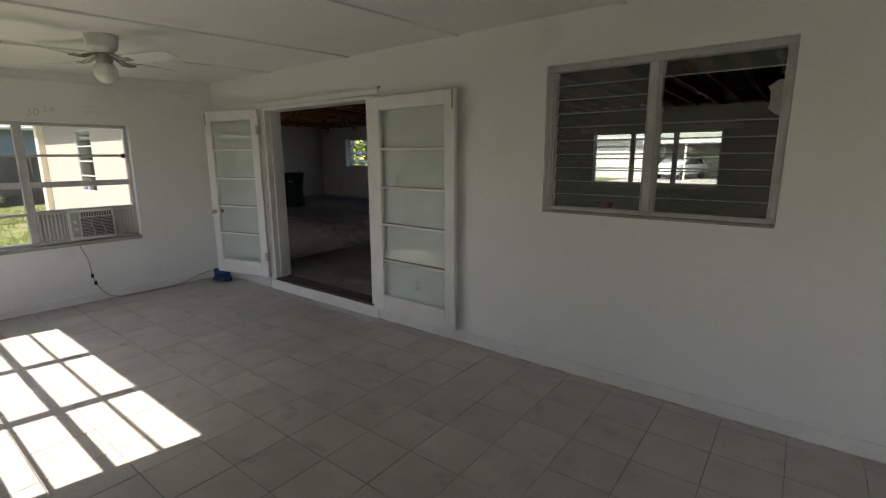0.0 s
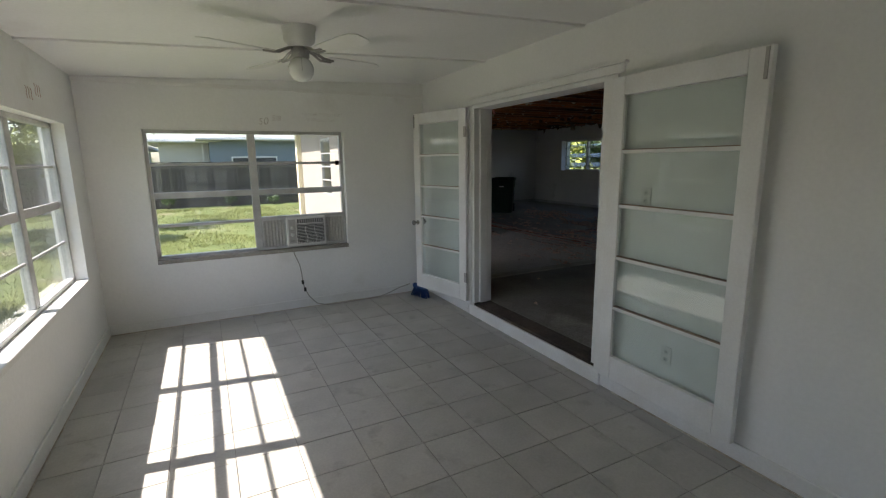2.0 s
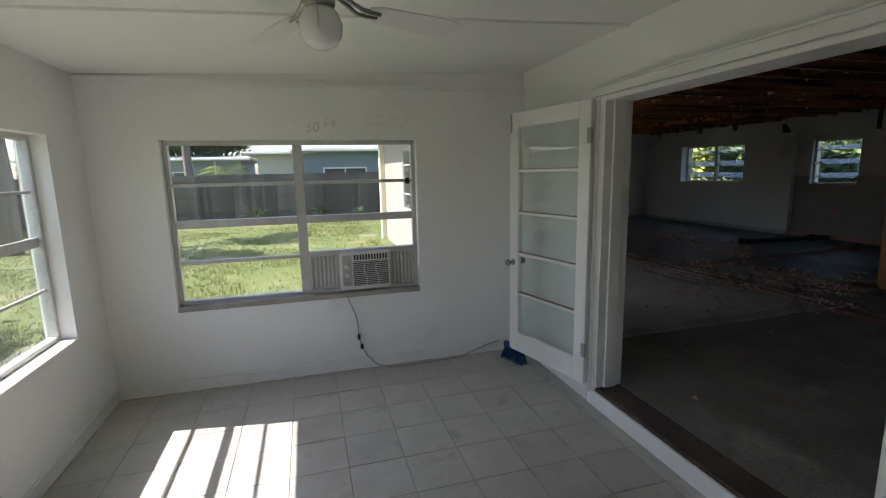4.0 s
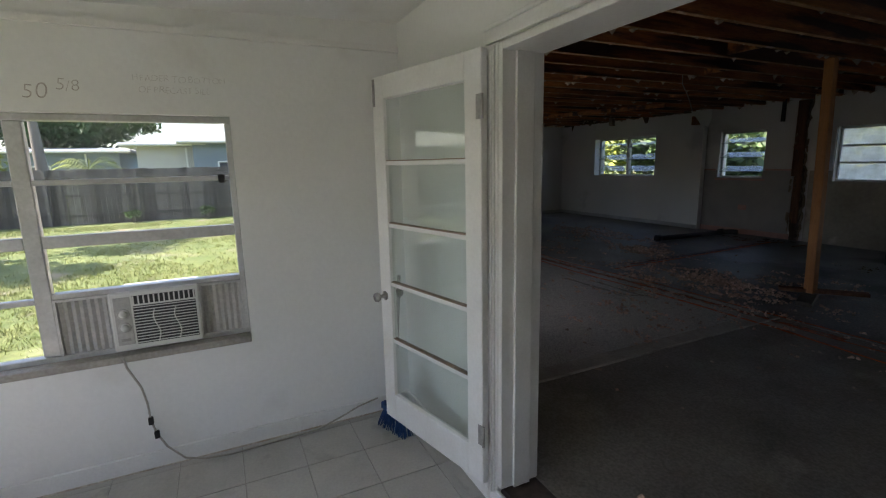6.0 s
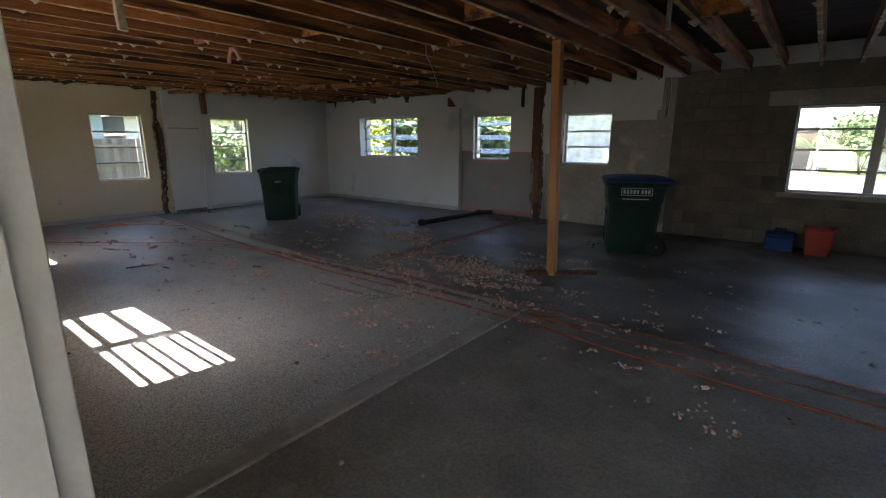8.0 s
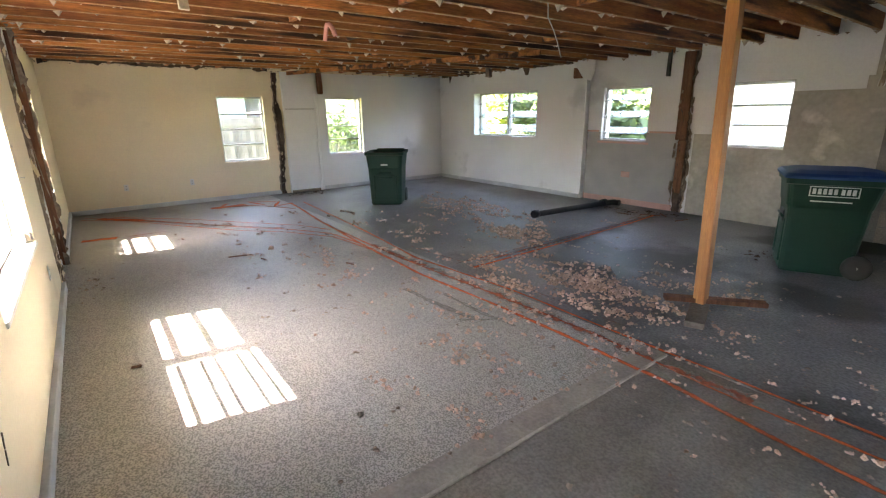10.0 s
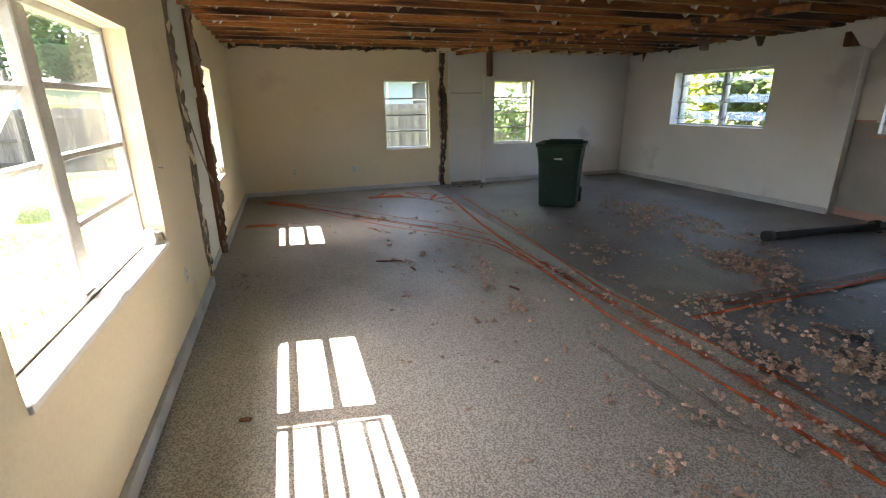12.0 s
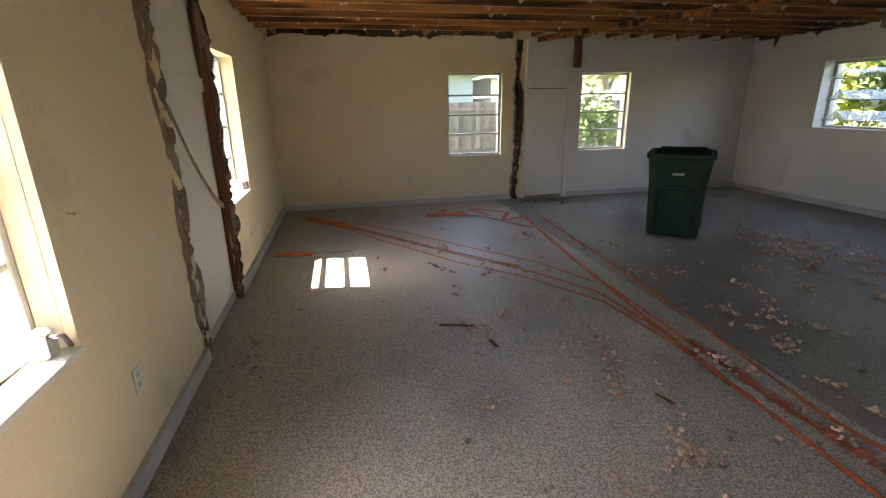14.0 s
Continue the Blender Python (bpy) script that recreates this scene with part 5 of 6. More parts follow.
def palm(place, trunk_h, frond, seed, label, n=14, leaf=None):
    """A palm: ringed trunk and arching fronds of leaflets."""
    rg = random.Random(seed)
    p = thing("palm", place, label, "palm")
    bm = bmesh.new()
    tube(bm, [(0, 0, -0.1), (0.02, 0, trunk_h * 0.5), (0.05, 0.02, trunk_h)], 0.11 if trunk_h > 1 else 0.05, 10, taper=0.8)
    part("trunk", bm, BARK, p)
    for k in range(n):
        a = k * 2.399 + rg.uniform(-0.2, 0.2)
        up = rg.uniform(0.5, 1.3)
        vs, fs = [], []
        prev = None
        for i in range(15):
            s = i / 14
            r = frond * s * (0.85 if up > 1 else 1)
            z = trunk_h + frond * (up * s - (up * 0.4 + 0.55) * s * s)
            c = Vector((math.cos(a) * r, math.sin(a) * r, z))
            side = Vector((-math.sin(a), math.cos(a), 0))
            ll = frond * 0.28 * math.sin(math.pi * min(0.97, 0.12 + s * 0.86)) + 0.02
            fwd = Vector((math.cos(a), math.sin(a), -0.3)) * ll * 0.5
            for sg in (-1, 1):
                q = len(vs)
                vs += [c, c + Vector((math.cos(a), math.sin(a), 0)) * 0.035, c + side * sg * ll + fwd - Vector((0, 0, ll * 0.25))]
                fs.append((q, q + 1, q + 2))
            if prev is not None:
                q = len(vs)
                vs += [prev - side * 0.012, prev + side * 0.012, c + side * 0.008, c - side * 0.008]
                fs.append((q, q + 1, q + 2, q + 3))
            prev = c
        me = bpy.data.meshes.new("frond")
        me.from_pydata([tuple(v) for v in vs], [], fs)
        me.materials.append(leaf or LEAF)
        f = new("frond", me)
        f.parent = p
    return p


G = GROUND
tree((-24.5, -3.6, G), 7.0, 2.6, 11, "tall tree with a grey trunk behind the fence", LEAFDARK, bare=0.62)
tree((-38, -6.5, G), 6.0, 4.5, 12, "broad dark tree behind the far house", LEAFDARK, leaves=4200, size=0.2)
tree((-40, -5.2, G), 6.0, 4.0, 13, "broad dark tree behind the far house", LEAFDARK, leaves=4200, size=0.2)
tree((-41, -11, G), 7.5, 5.0, 25, "broad dark tree behind the far house", LEAFDARK, leaves=4200, size=0.22)
tree((-37, -14, G), 8.0, 5.0, 26, "broad dark tree behind the far house", LEAFDARK, leaves=4200, size=0.22)
tree((-26.5, -8.4, G), 5.5, 2.6, 27, "leafy tree behind the fence", LEAF, leaves=3600, size=0.15, bare=0.25)
tree((-15.4, -5.5, G), 6.5, 2.4, 28, "leafy tree in the side yard casting shade", LEAF, leaves=3600, size=0.16, bare=0.4)
tree((-8.2, -7.4, G), 6.0, 2.4, 29, "leafy tree by the side fence", LEAFDARK, leaves=3000, size=0.16, bare=0.4)
palm((-23.0, -1.9, G), 1.75, 1.2, 14, "young palm with yellow-green fronds behind the fence", leaf=LEAFYELLOW)
palm((-22.4, -6.6, G), 2.6, 2.0, 15, "palm with long drooping fronds", leaf=LEAF)
bush((-22.6, -5.2, G), 1.3, 2.6, 16, "dense bush rising over the fence", LEAFYELLOW, n=3600, size=0.085)
bush((-22.6, -7.2, G), 1.3, 2.4, 17, "dense green bush rising over the fence", LEAF, n=3000, size=0.09)
for k, (y, hh) in enumerate(((-5.9, 1.2), (-4.6, 1.3), (-0.6, 0.35), (1.6, 0.4), (3.2, 0.3))):
    bush((-21.5, y, G), 0.25, hh, 70 + k, "small self-sown plant at the foot of the fence", LEAFDARK if hh > 1 else LEAF, n=160, size=0.07)
# outside the end wall's second window
tree((-19.0, 11.2, G), 5.0, 2.0, 18, "slim tree with pale limbs near the house", LEAFYELLOW, bare=0.3)
bush((-18.3, 10.0, G), 1.1, 1.9, 19, "leafy green bush near the house", LEAF, n=1300)
palm((-18.0, 11.4, G), 0.8, 1.4, 20, "low palm near the house", leaf=LEAF)
# outside the far wall
for k, (x, y, r, hh, m) in enumerate(((-13.4, 13.9, 1.0, 2.4, LEAF), (-12.2, 14.2, 1.1, 2.6, LEAFYELLOW), (-11.0, 14.0, 1.0, 2.3, LEAF), (-8.8, 14.4, 1.0, 2.2, LEAFYELLOW), (-9.9, 15.6, 1.2, 2.6, LEAF), (-14.6, 14.6, 1.4, 3.0, LEAFYELLOW), (-15.8, 15.6, 1.6, 3.2, LEAF), (-13.2, 16.2, 1.8, 3.4, LEAF), (-11.4, 16.6, 1.8, 3.2, LEAFYELLOW), (-10.4, 13.4, 0.8, 1.9, LEAF))):
    bush((x, y, G), r, hh, 30 + k, "leafy garden bush outside the window", m, n=1100, size=0.14)
palm((-8.6, 13.6, G), 0.9, 1.4, 40, "bright palm outside the window", leaf=LEAFYELLOW)
palm((-12.8, 13.3, G), 0.7, 1.2, 41, "bright palm outside the window", leaf=LEAFYELLOW)
for k, (x, y, r, hh) in enumerate(((-2.2, 36.2, 1.8, 3.0), (-0.2, 35.4, 1.8, 3.2), (1.9, 34.6, 1.6, 2.4))):
    bush((x, y, G), r, hh, 50 + k, "round hedge bush across the street", LEAF, n=1200, size=0.2)
palm((-1.2, 17, G), 1.2, 1.3, 44, "palm beside the driveway", leaf=LEAF)


def parked_car(place, turn, label):
    c = thing("car", place, label, "car", turn=turn)
    bm = bmesh.new()
    prof = [(-2.3, 0.35), (-2.35, 0.75), (-2.2, 0.95), (-1.3, 1.02), (-0.6, 1.5), (1.2, 1.52), (1.9, 1.05), (2.25, 0.98), (2.35, 0.6), (2.3, 0.35)]
    a = [bm.verts.new((x, -0.88, z)) for x, z in prof]
    b = [bm.verts.new((x, 0.88, z)) for x, z in prof]
    bm.faces.new(a)
    bm.faces.new(b[::-1])
    for i in range(len(prof)):
        j = (i + 1) % len(prof)
        bm.faces.new((a[i], b[i], b[j], a[j]))
    bmesh.ops.bevel(bm, geom=list(bm.edges), offset=0.05, segments=2, affect="EDGES")
    part("body", bm, WHITEPAINTCAR, c)
    for sg in (-1, 1):
        bm = bmesh.new()
        side = sg * 0.887
        vs = [bm.verts.new((x, side + dy * sg, z)) for dy in (0, 0.006) for x, z in ((-1.1, 1.05), (-0.55, 1.42), (1.1, 1.43), (1.6, 1.05))]
        for q in ((0, 1, 2, 3), (7, 6, 5, 4), (0, 4, 5, 1), (1, 5, 6, 2), (2, 6, 7, 3), (3, 7, 4, 0)):
            bm.faces.new([vs[i] for i in q])
        part("side_window", bm, DARKWIN, c)
        for x in (-1.45, 1.45):
            bm = bmesh.new()
            tube(bm, [(x, sg * 0.72, 0.33), (x, sg * 0.92, 0.33)], 0.33, 20)
            part("wheel", bm, RUBBER, c)
    return c


parked_car((-7.3, 37.6, GROUND + 0.016), 74, "pale parked car under the carport across the street")
cp = thing("carport", (-9.4, 36.2, GROUND), "open white carport with slim posts across the street", "carport")
part("roof", boxes((-0.1, 5.6, -0.6, 6.2, 2.5, 2.72), bevel=0.01), TRIM, cp)
part("back_wall", boxes((0.0, 5.4, 5.8, 6.0, 0, 2.5)), PALEHOUSE, cp)
part("side_wall", boxes((5.2, 5.4, 2.6, 5.79, 0, 2.5)), PALEHOUSE, cp)
for px, py in ((0.1, -0.4), (2.7, -0.4), (5.3, -0.4), (5.3, 1.4)):
    part("post", boxes((px - 0.06, px + 0.06, py - 0.06, py + 0.06, 0, 2.5), bevel=0.008), TRIM, cp)
palm((-4.3, 33.8, G), 1.4, 1.3, 45, "palm beside the drive across the street", leaf=LEAF)


# ---- torn edges, remains and rubble ----
def torn_strip(name, along, fixed, z0, z1, width, depth, seed, mats, label, into, centre):
    """A ragged vertical strip of broken plaster: centre is its place along the wall, into the sign of the room's side."""
    rg = random.Random(seed)
    bm = bmesh.new()
    rows = int((z1 - z0) / 0.045)
    ring = []
    l = r = width / 2
    for k in range(rows + 1):
        z = z0 + (z1 - z0) * k / rows
        l = max(0.25 * width, min(0.9 * width, l + rg.uniform(-0.25, 0.25) * width))
        r = max(0.25 * width, min(0.9 * width, r + rg.uniform(-0.25, 0.25) * width))
        drift = 0.02 * math.sin(z * 2.3 + seed)
        d1, d2 = depth * rg.uniform(0.3, 1.0), depth * rg.uniform(0.2, 1.0)
        pts = [(centre + drift - l, 0.0), (centre + drift - l * 0.75, d1), (centre + drift, depth * rg.uniform(-0.3, 0.4)), (centre + drift + r * 0.75, d2), (centre + drift + r, 0.0)]
        ring.append([bm.verts.new((u, fixed + into * d, z) if along == "x" else (fixed + into * d, u, z)) for u, d in pts])
    for a, b in zip(ring, ring[1:]):
        for k in range(4):
            bm.faces.new((a[k], a[k + 1], b[k + 1], b[k])).material_index = 0 if k in (0, 3) else len(mats) - 1
    ob = new(name, mesh_of(name, bm, *mats))
    return tagged(ob, label, "torn plaster", kind="structure")


torn_strip("torn_edge_1", "x", HY - 0.002, FZ, 2.64, 0.115, 0.035, 3, [TORN, TORN], "ragged torn edge of cream plaster", 1, GAP[1] + 0.01)
torn_strip("torn_edge_2", "x", HY - 0.002, FZ, 2.64, 0.075, 0.06, 8, [TORN, DARKCHASE], "ragged brown torn edge beside the stud", 1, GAP[0] - 0.02)
structure("stud_scar", boxes((GAP[0] + 0.005, GAP[0] + 0.035, HY - 0.036, HY + 0.03, FZ, 2.62), bevel=0.004), OLDWOOD, "bare brown wood stud left in the wall", "stud")
structure("white_board_line", boxes((GAP[0] + 0.036, GAP[1], HY - 0.036, HY - 0.02, 1.8, 1.9), bevel=0.002), COOL, "white board across the torn-out partition's scar", "board")
torn_strip("torn_chase_west", "y", WX + 0.002, FZ, 2.6, 0.1, 0.06, 5, [TORN, DARKCHASE], "dark torn chase down the end wall", 1, 7.07)
structure("stud_north", boxes((-8.3, -8.13, NY - 0.055, NY - 0.016, 1.3, 2.62), (-8.25, -8.12, NY - 0.05, NY - 0.016, 0.45, 1.3), bevel=0.012), OLDWOOD, "bare reddish brown board left in the far wall", "stud")
torn_strip("torn_chase_north", "x", NY - 0.016, FZ, 2.62, 0.12, 0.05, 6, [TORN, DARKCHASE], "dark brown torn chase down the far wall", -1, -8.16)
torn_strip("torn_edge_block", "x", NY - 0.012, 2.0, 2.62, 0.07, 0.02, 9, [COOL, TORN], "ragged plaster edge against bare block", -1, -5.95)
structure("lining_patch", boxes((-8.02, -6.0, NY - 0.03, NY - 0.014, 2.13, 2.62), (-6.79, -6.06, NY - 0.03, NY - 0.014, 1.98, 2.13), (-8.02, -7.68, NY - 0.03, NY - 0.014, 1.4, 2.13)), COOL, "white plaster patch above a frosted window", "wall lining")
PINKEDGE = mat("pink_tile_edge", (0.55, 0.33, 0.28), (0.48, 0.28, 0.24), rough=0.5)
structure("wainscot_cap", boxes((-10.02, NW2[0] - 0.05, NY - 0.026, NY - 0.001, 1.396, 1.425), (NW2[1] + 0.05, -8.24, NY - 0.026, NY - 0.001, 1.396, 1.425), (NW2[0] - 0.05, NW2[1] + 0.05, NY - 0.026, NY - 0.001, NW2[2] - 0.055, NW2[2] - 0.02),
                                (-10.0, -8.24, NY - 0.03, NY - 0.021, FZ, FZ + 0.1)), PINKEDGE, "pink glazed edge tiles of the wainscot", "tile trim")
structure("furring_end", boxes((-10.018, -10.0, NY - 0.14, NY - 0.021, FZ, 2.62), bevel=0.003), TRIM, "white painted end of the furred wall", "trim")
structure("pink_hole", boxes((-9.22, -9.05, NY - 0.03, NY - 0.021, 0.62, 0.72), bevel=0.005), PINKEDGE, "pink patch round an old outlet hole", "patch")
structure("scar_bump", boxes((WX + 0.05, WX + 0.09, 7.88, 7.955, FZ, 2.2), bevel=0.008), COOL, "white plastered pier edge", "wall lining")
structure("rubble_edge_west", boxes((WX + 0.05, WX + 0.075, 7.22, 7.86, FZ, FZ + 0.05), bevel=0.006), TORN, "broken plaster foot where the baseboard was", "torn plaster")

structure("scar_block", boxes((-5.8, -5.66, NY - 0.022, NY - 0.0145, FZ, 2.6)), MORTAR, "dark vertical stain where a partition met the wall", "stain")
structure("lintel_block", boxes((NE[0] - 0.35, NE[1] + 0.35, NY - 0.022, NY - 0.0155, NE[3] + 0.01, NE[3] + 0.21), bevel=0.003), SKIM, "rough concrete lintel over the wide window", "lintel")
structure("sill_block", boxes((NE[0] - 0.1, NE[1] + 0.1, NY - 0.06, NY + 0.07, NE[2] - 0.07, NE[2] - 0.004), bevel=0.006), SCAR, "concrete sill under the wide window", "window sill")
structure("groove_west", boxes((WX + 0.05, WX + 0.0525, 7.24, 7.86, 1.885, 1.895)), DARKCHASE, "thin dark joint across the plaster panel", "joint")
# corbel of torn wallboard where the partition met the far wall
cb = thing("wallboard_remnant", (-10.0, NY - 0.22, 2.64), "hanging triangular remnant of white wallboard", "wallboard remnant", turn=24)
bm = bmesh.new()
prof = [(-0.26, 0.0), (-0.12, -0.16), (-0.02, -0.3), (0.14, -0.36), (0.2, -0.2), (0.2, 0.0)]
a = [bm.verts.new((x * 0.9, -0.03, z)) for x, z in prof]
b = [bm.verts.new((x * 0.9, -0.012, z)) for x, z in prof]
bm.faces.new(a)
bm.faces.new(b[::-1])
for i in range(len(prof)):
    j = (i + 1) % len(prof)
    bm.faces.new((a[i], b[i], b[j], a[j]))
part("board", bm, COOL, cb)
part("backing", boxes((-0.2, 0.06, -0.01, 0.05, -0.3, -0.12), bevel=0.012), OLDWOOD, cb)
# stubs and hanging straps under the joists
for x, y, w2, hh, m, lab in ((-14.4, 8.0, 0.09, 0.42, OLDWOOD, "broken stud end hanging from the joists"), (-8.45, NY - 0.1, 0.05, 0.34, BLACKPIPE, "cut black pipe stub below the joists"),
                             (-7.54, 4.37, 0.05, 0.26, CHIPS, "torn strip hanging from a joist"), (-11.9, 10.6, 0.09, 0.16, TORN, "plaster remnant hanging under the joists"), (-4.68, 6.84, 0.03, 0.22, STEEL, "metal strap hanging from a joist")):
    x = min(JOISTS, key=lambda j: abs(j - x)) if w2 < 0.08 and x > -13.7 else x
    st = thing("ceiling_remnant", (x, y, TOP), lab, "remnant")
    bm = bmesh.new()
    box(bm, -w2 / 2, w2 / 2, -w2 / 2, w2 / 2, -hh, 0.05)
    bmesh.ops.subdivide_edges(bm, edges=bm.edges, cuts=2, use_grid_fill=True)
    for v in bm.verts:
        v.co += Vector(noise.noise_vector(v.co * 9 + Vector((x, y, 0)))) * w2 * 0.25
    part("stub", bm, m, st)
sh = thing("broken_slat", (JAL_WIN[1] - 0.1, DY + 0.08, JAL_WIN[2] + 0.585), "broken dusty glass shard still in its clip", "glass shard")
bm = bmesh.new()
prof = [(0.06, 0.0), (0.06, 0.2), (0.03, 0.2), (-0.01, 0.17), (0.005, 0.11), (-0.005, 0.05), (0.03, 0.02)]
a = [bm.verts.new((x, -0.004, z)) for x, z in prof]
b = [bm.verts.new((x, 0.0, z)) for x, z in prof]
bm.faces.new(a)
bm.faces.new(b[::-1])
for i in range(len(prof)):
    j = (i + 1) % len(prof)
    bm.faces.new((a[i], b[i], b[j], a[j]))
part("shard", bm, GLASSEDGE, sh)
# boards nailed flat under the joists
for (x0, y0), (x1, y1), lab in (((-11.75, 8.27), (-9.3, 9.22), "long board nailed slantwise under the joists"), ((-14.3, 7.29), (-11.8, 8.2), "thin board nailed slantwise under the joists")):
    L = math.hypot(x1 - x0, y1 - y0)
    bd = thing("ceiling_board", (x0, y0, TOP - 0.075), lab, "board", turn=math.degrees(math.atan2(y1 - y0, x1 - x0)))
    part("plank", boxes((0, L, -0.02, 0.02, 0, 0.07), bevel=0.003), JOIST, bd)
# pink strip of insulation and a loose wire
pk = thing("insulation_tuft", (-9.1, 5.9, TOP), "pink tuft of insulation hanging from a joist", "insulation")
bm = bmesh.new()
tube(bm, [(-0.1, 0, -0.14), (-0.09, 0.01, -0.06), (-0.03, 0, 0.0), (0.04, 0, -0.01), (0.09, 0, -0.05), (0.11, 0.02, -0.12)], 0.022, 6)
part("tuft", bm, PINK, pk)
wr = thing("loose_wire", (min(JOISTS, key=lambda j: abs(j + 7.37)), 7.04, TOP), "thin cream wire dangling from the joists", "wire")
bm = bmesh.new()
tube(bm, [(0, 0, 0.03), (-0.01, 0.02, -0.1), (0.03, 0.05, -0.2), (0.07, 0.06, -0.3), (0.1, 0.08, -0.42)], 0.005, 6)
part("wire", bm, CABLE, wr)


def clump(vs, fs, rg, p, s, flat=0.6):
    """A small irregular lump with eight corners."""
    k = len(vs)
    dirs = [(1, 0, 0), (0.3, 0.9, 0.1), (-0.8, 0.5, 0), (-0.7, -0.6, 0.1), (0.4, -0.9, 0), (0.2, 0.1, 1.0)]
    a = rg.uniform(0, 6.28)
    c, sn = math.cos(a), math.sin(a)
    for dx, dy, dz in dirs:
        q = s * rg.uniform(0.6, 1.3)
        vs.append((p[0] + (dx * c - dy * sn) * q, p[1] + (dx * sn + dy * c) * q, p[2] + (dz * flat) * q * rg.uniform(0.7, 1.4)))
    for i in range(5):
        fs.append((k + i, k + (i + 1) % 5, k + 5))
    fs.append((k + 4, k + 3, k + 2, k + 1, k))


def rubble(name, spots, seed, material, label, smin, smax, flat=0.6, per=4):
    """Scattered lumps: spots of (x, y, reach x, reach y, count)."""
    rg = random.Random(seed)
    vs, fs = [], []
    for cx, cy, rx, ry, n in spots:
        for _ in range(n):
            x, y = rg.gauss(cx, rx * 0.5), rg.gauss(cy, ry * 0.5)
            if not (WX + 0.1 < x < EX - 0.1 and HY + 0.08 < y < NY - 0.2):
                continue
            s = smin + (smax - smin) * rg.random() ** 2
            if flat > 0.7:
                # a tuft: many small flecks piled round one spot
                for _ in range(rg.randint(5, 12) * per // 3):
                    q = rg.random() ** 0.5
                    a = rg.uniform(0, 6.28)
                    clump(vs, fs, rg, (x + math.cos(a) * q * s * 1.5, y + math.sin(a) * q * s * 1.1, FZ + 0.002 + (1 - q) * s * rg.uniform(0.2, 0.9)), s * rg.uniform(0.2, 0.5), 1.1)
                continue
            for _ in range(rg.randint(1, per)):
                clump(vs, fs, rg, (x + rg.uniform(-1.2, 1.2) * s, y + rg.uniform(-1.2, 1.2) * s, FZ + 0.002), s * rg.uniform(0.4, 1.0), flat)
    me = bpy.data.meshes.new(name)
    me.from_pydata(vs, [], fs)
    me.materials.append(material)
    return tagged(new(name, me), label, "rubble", kind="stuff")


def shred(vs, fs, rg, p, length, w, a):
    """A soft bent scrap of fluff lying on the floor."""
    k = len(vs)
    c, sn = math.cos(a), math.sin(a)
    bend = rg.uniform(-0.5, 0.5) * length
    lift = rg.random() * 0.5 * w
    for i in range(4):
        u = i / 3 - 0.5
        cx, cy = u * length, bend * (u * u * 4 - 0.4) * 0.5
        r = w * (0.45, 1.0, 0.9, 0.4)[i] * rg.uniform(0.7, 1.3)
        for j in range(5):
            an = 2 * math.pi * j / 5 + 0.6 * i
            q = r * rg.uniform(0.7, 1.3)
            dy, dz = math.cos(an) * q, max(-0.3 * w, math.sin(an) * q * 1.15)
            x, y = cx + rg.uniform(-0.2, 0.2) * w, cy + dy
            vs.append((p[0] + x * c - y * sn, p[1] + x * sn + y * c, p[2] + 0.3 * w + dz + lift))
    for i in range(3):
        for j in range(5):
            m, n = k + i * 5 + j, k + i * 5 + (j + 1) % 5
            fs.append((m, n, n + 5, m + 5))
    fs.append(tuple(k + 4 - j for j in range(5)))
    fs.append(tuple(k + 15 + j for j in range(5)))


def fluff(name, spots, seed, label):
    """Clusters of shreds: spots of (x, y, reach x, reach y, clusters, size)."""
    rg = random.Random(seed)
    vs, fs = [], []
    for cx, cy, rx, ry, n, size in spots:
        for _ in range(n):
            x, y = rg.gauss(cx, rx * 0.5), rg.gauss(cy, ry * 0.5)
            big = rg.random() ** 2.2
            run, lean = (0.018 + 0.11 * big) * size, rg.uniform(-0.5, 0.7)
            for _ in range(2 + int(15 * big)):
                u, v = rg.gauss(0, run), rg.gauss(0, run * 0.4)
                px, py = x + u * math.cos(lean) - v * math.sin(lean), y + u * math.sin(lean) + v * math.cos(lean)
                if WX + 0.1 < px < EX - 0.1 and HY + 0.08 < py < NY - 0.2:
                    w = size * (0.007 + 0.0135 * rg.random() ** 1.5)
                    shred(vs, fs, rg, (px, py, FZ + 0.003), w * rg.uniform(1.4, 3.0), w, rg.uniform(0, 6.28))
    me = bpy.data.meshes.new(name)
    me.from_pydata(vs, [], fs)
    me.materials.append(FLUFF)
    return tagged(new(name, me), label, "insulation", kind="stuff")


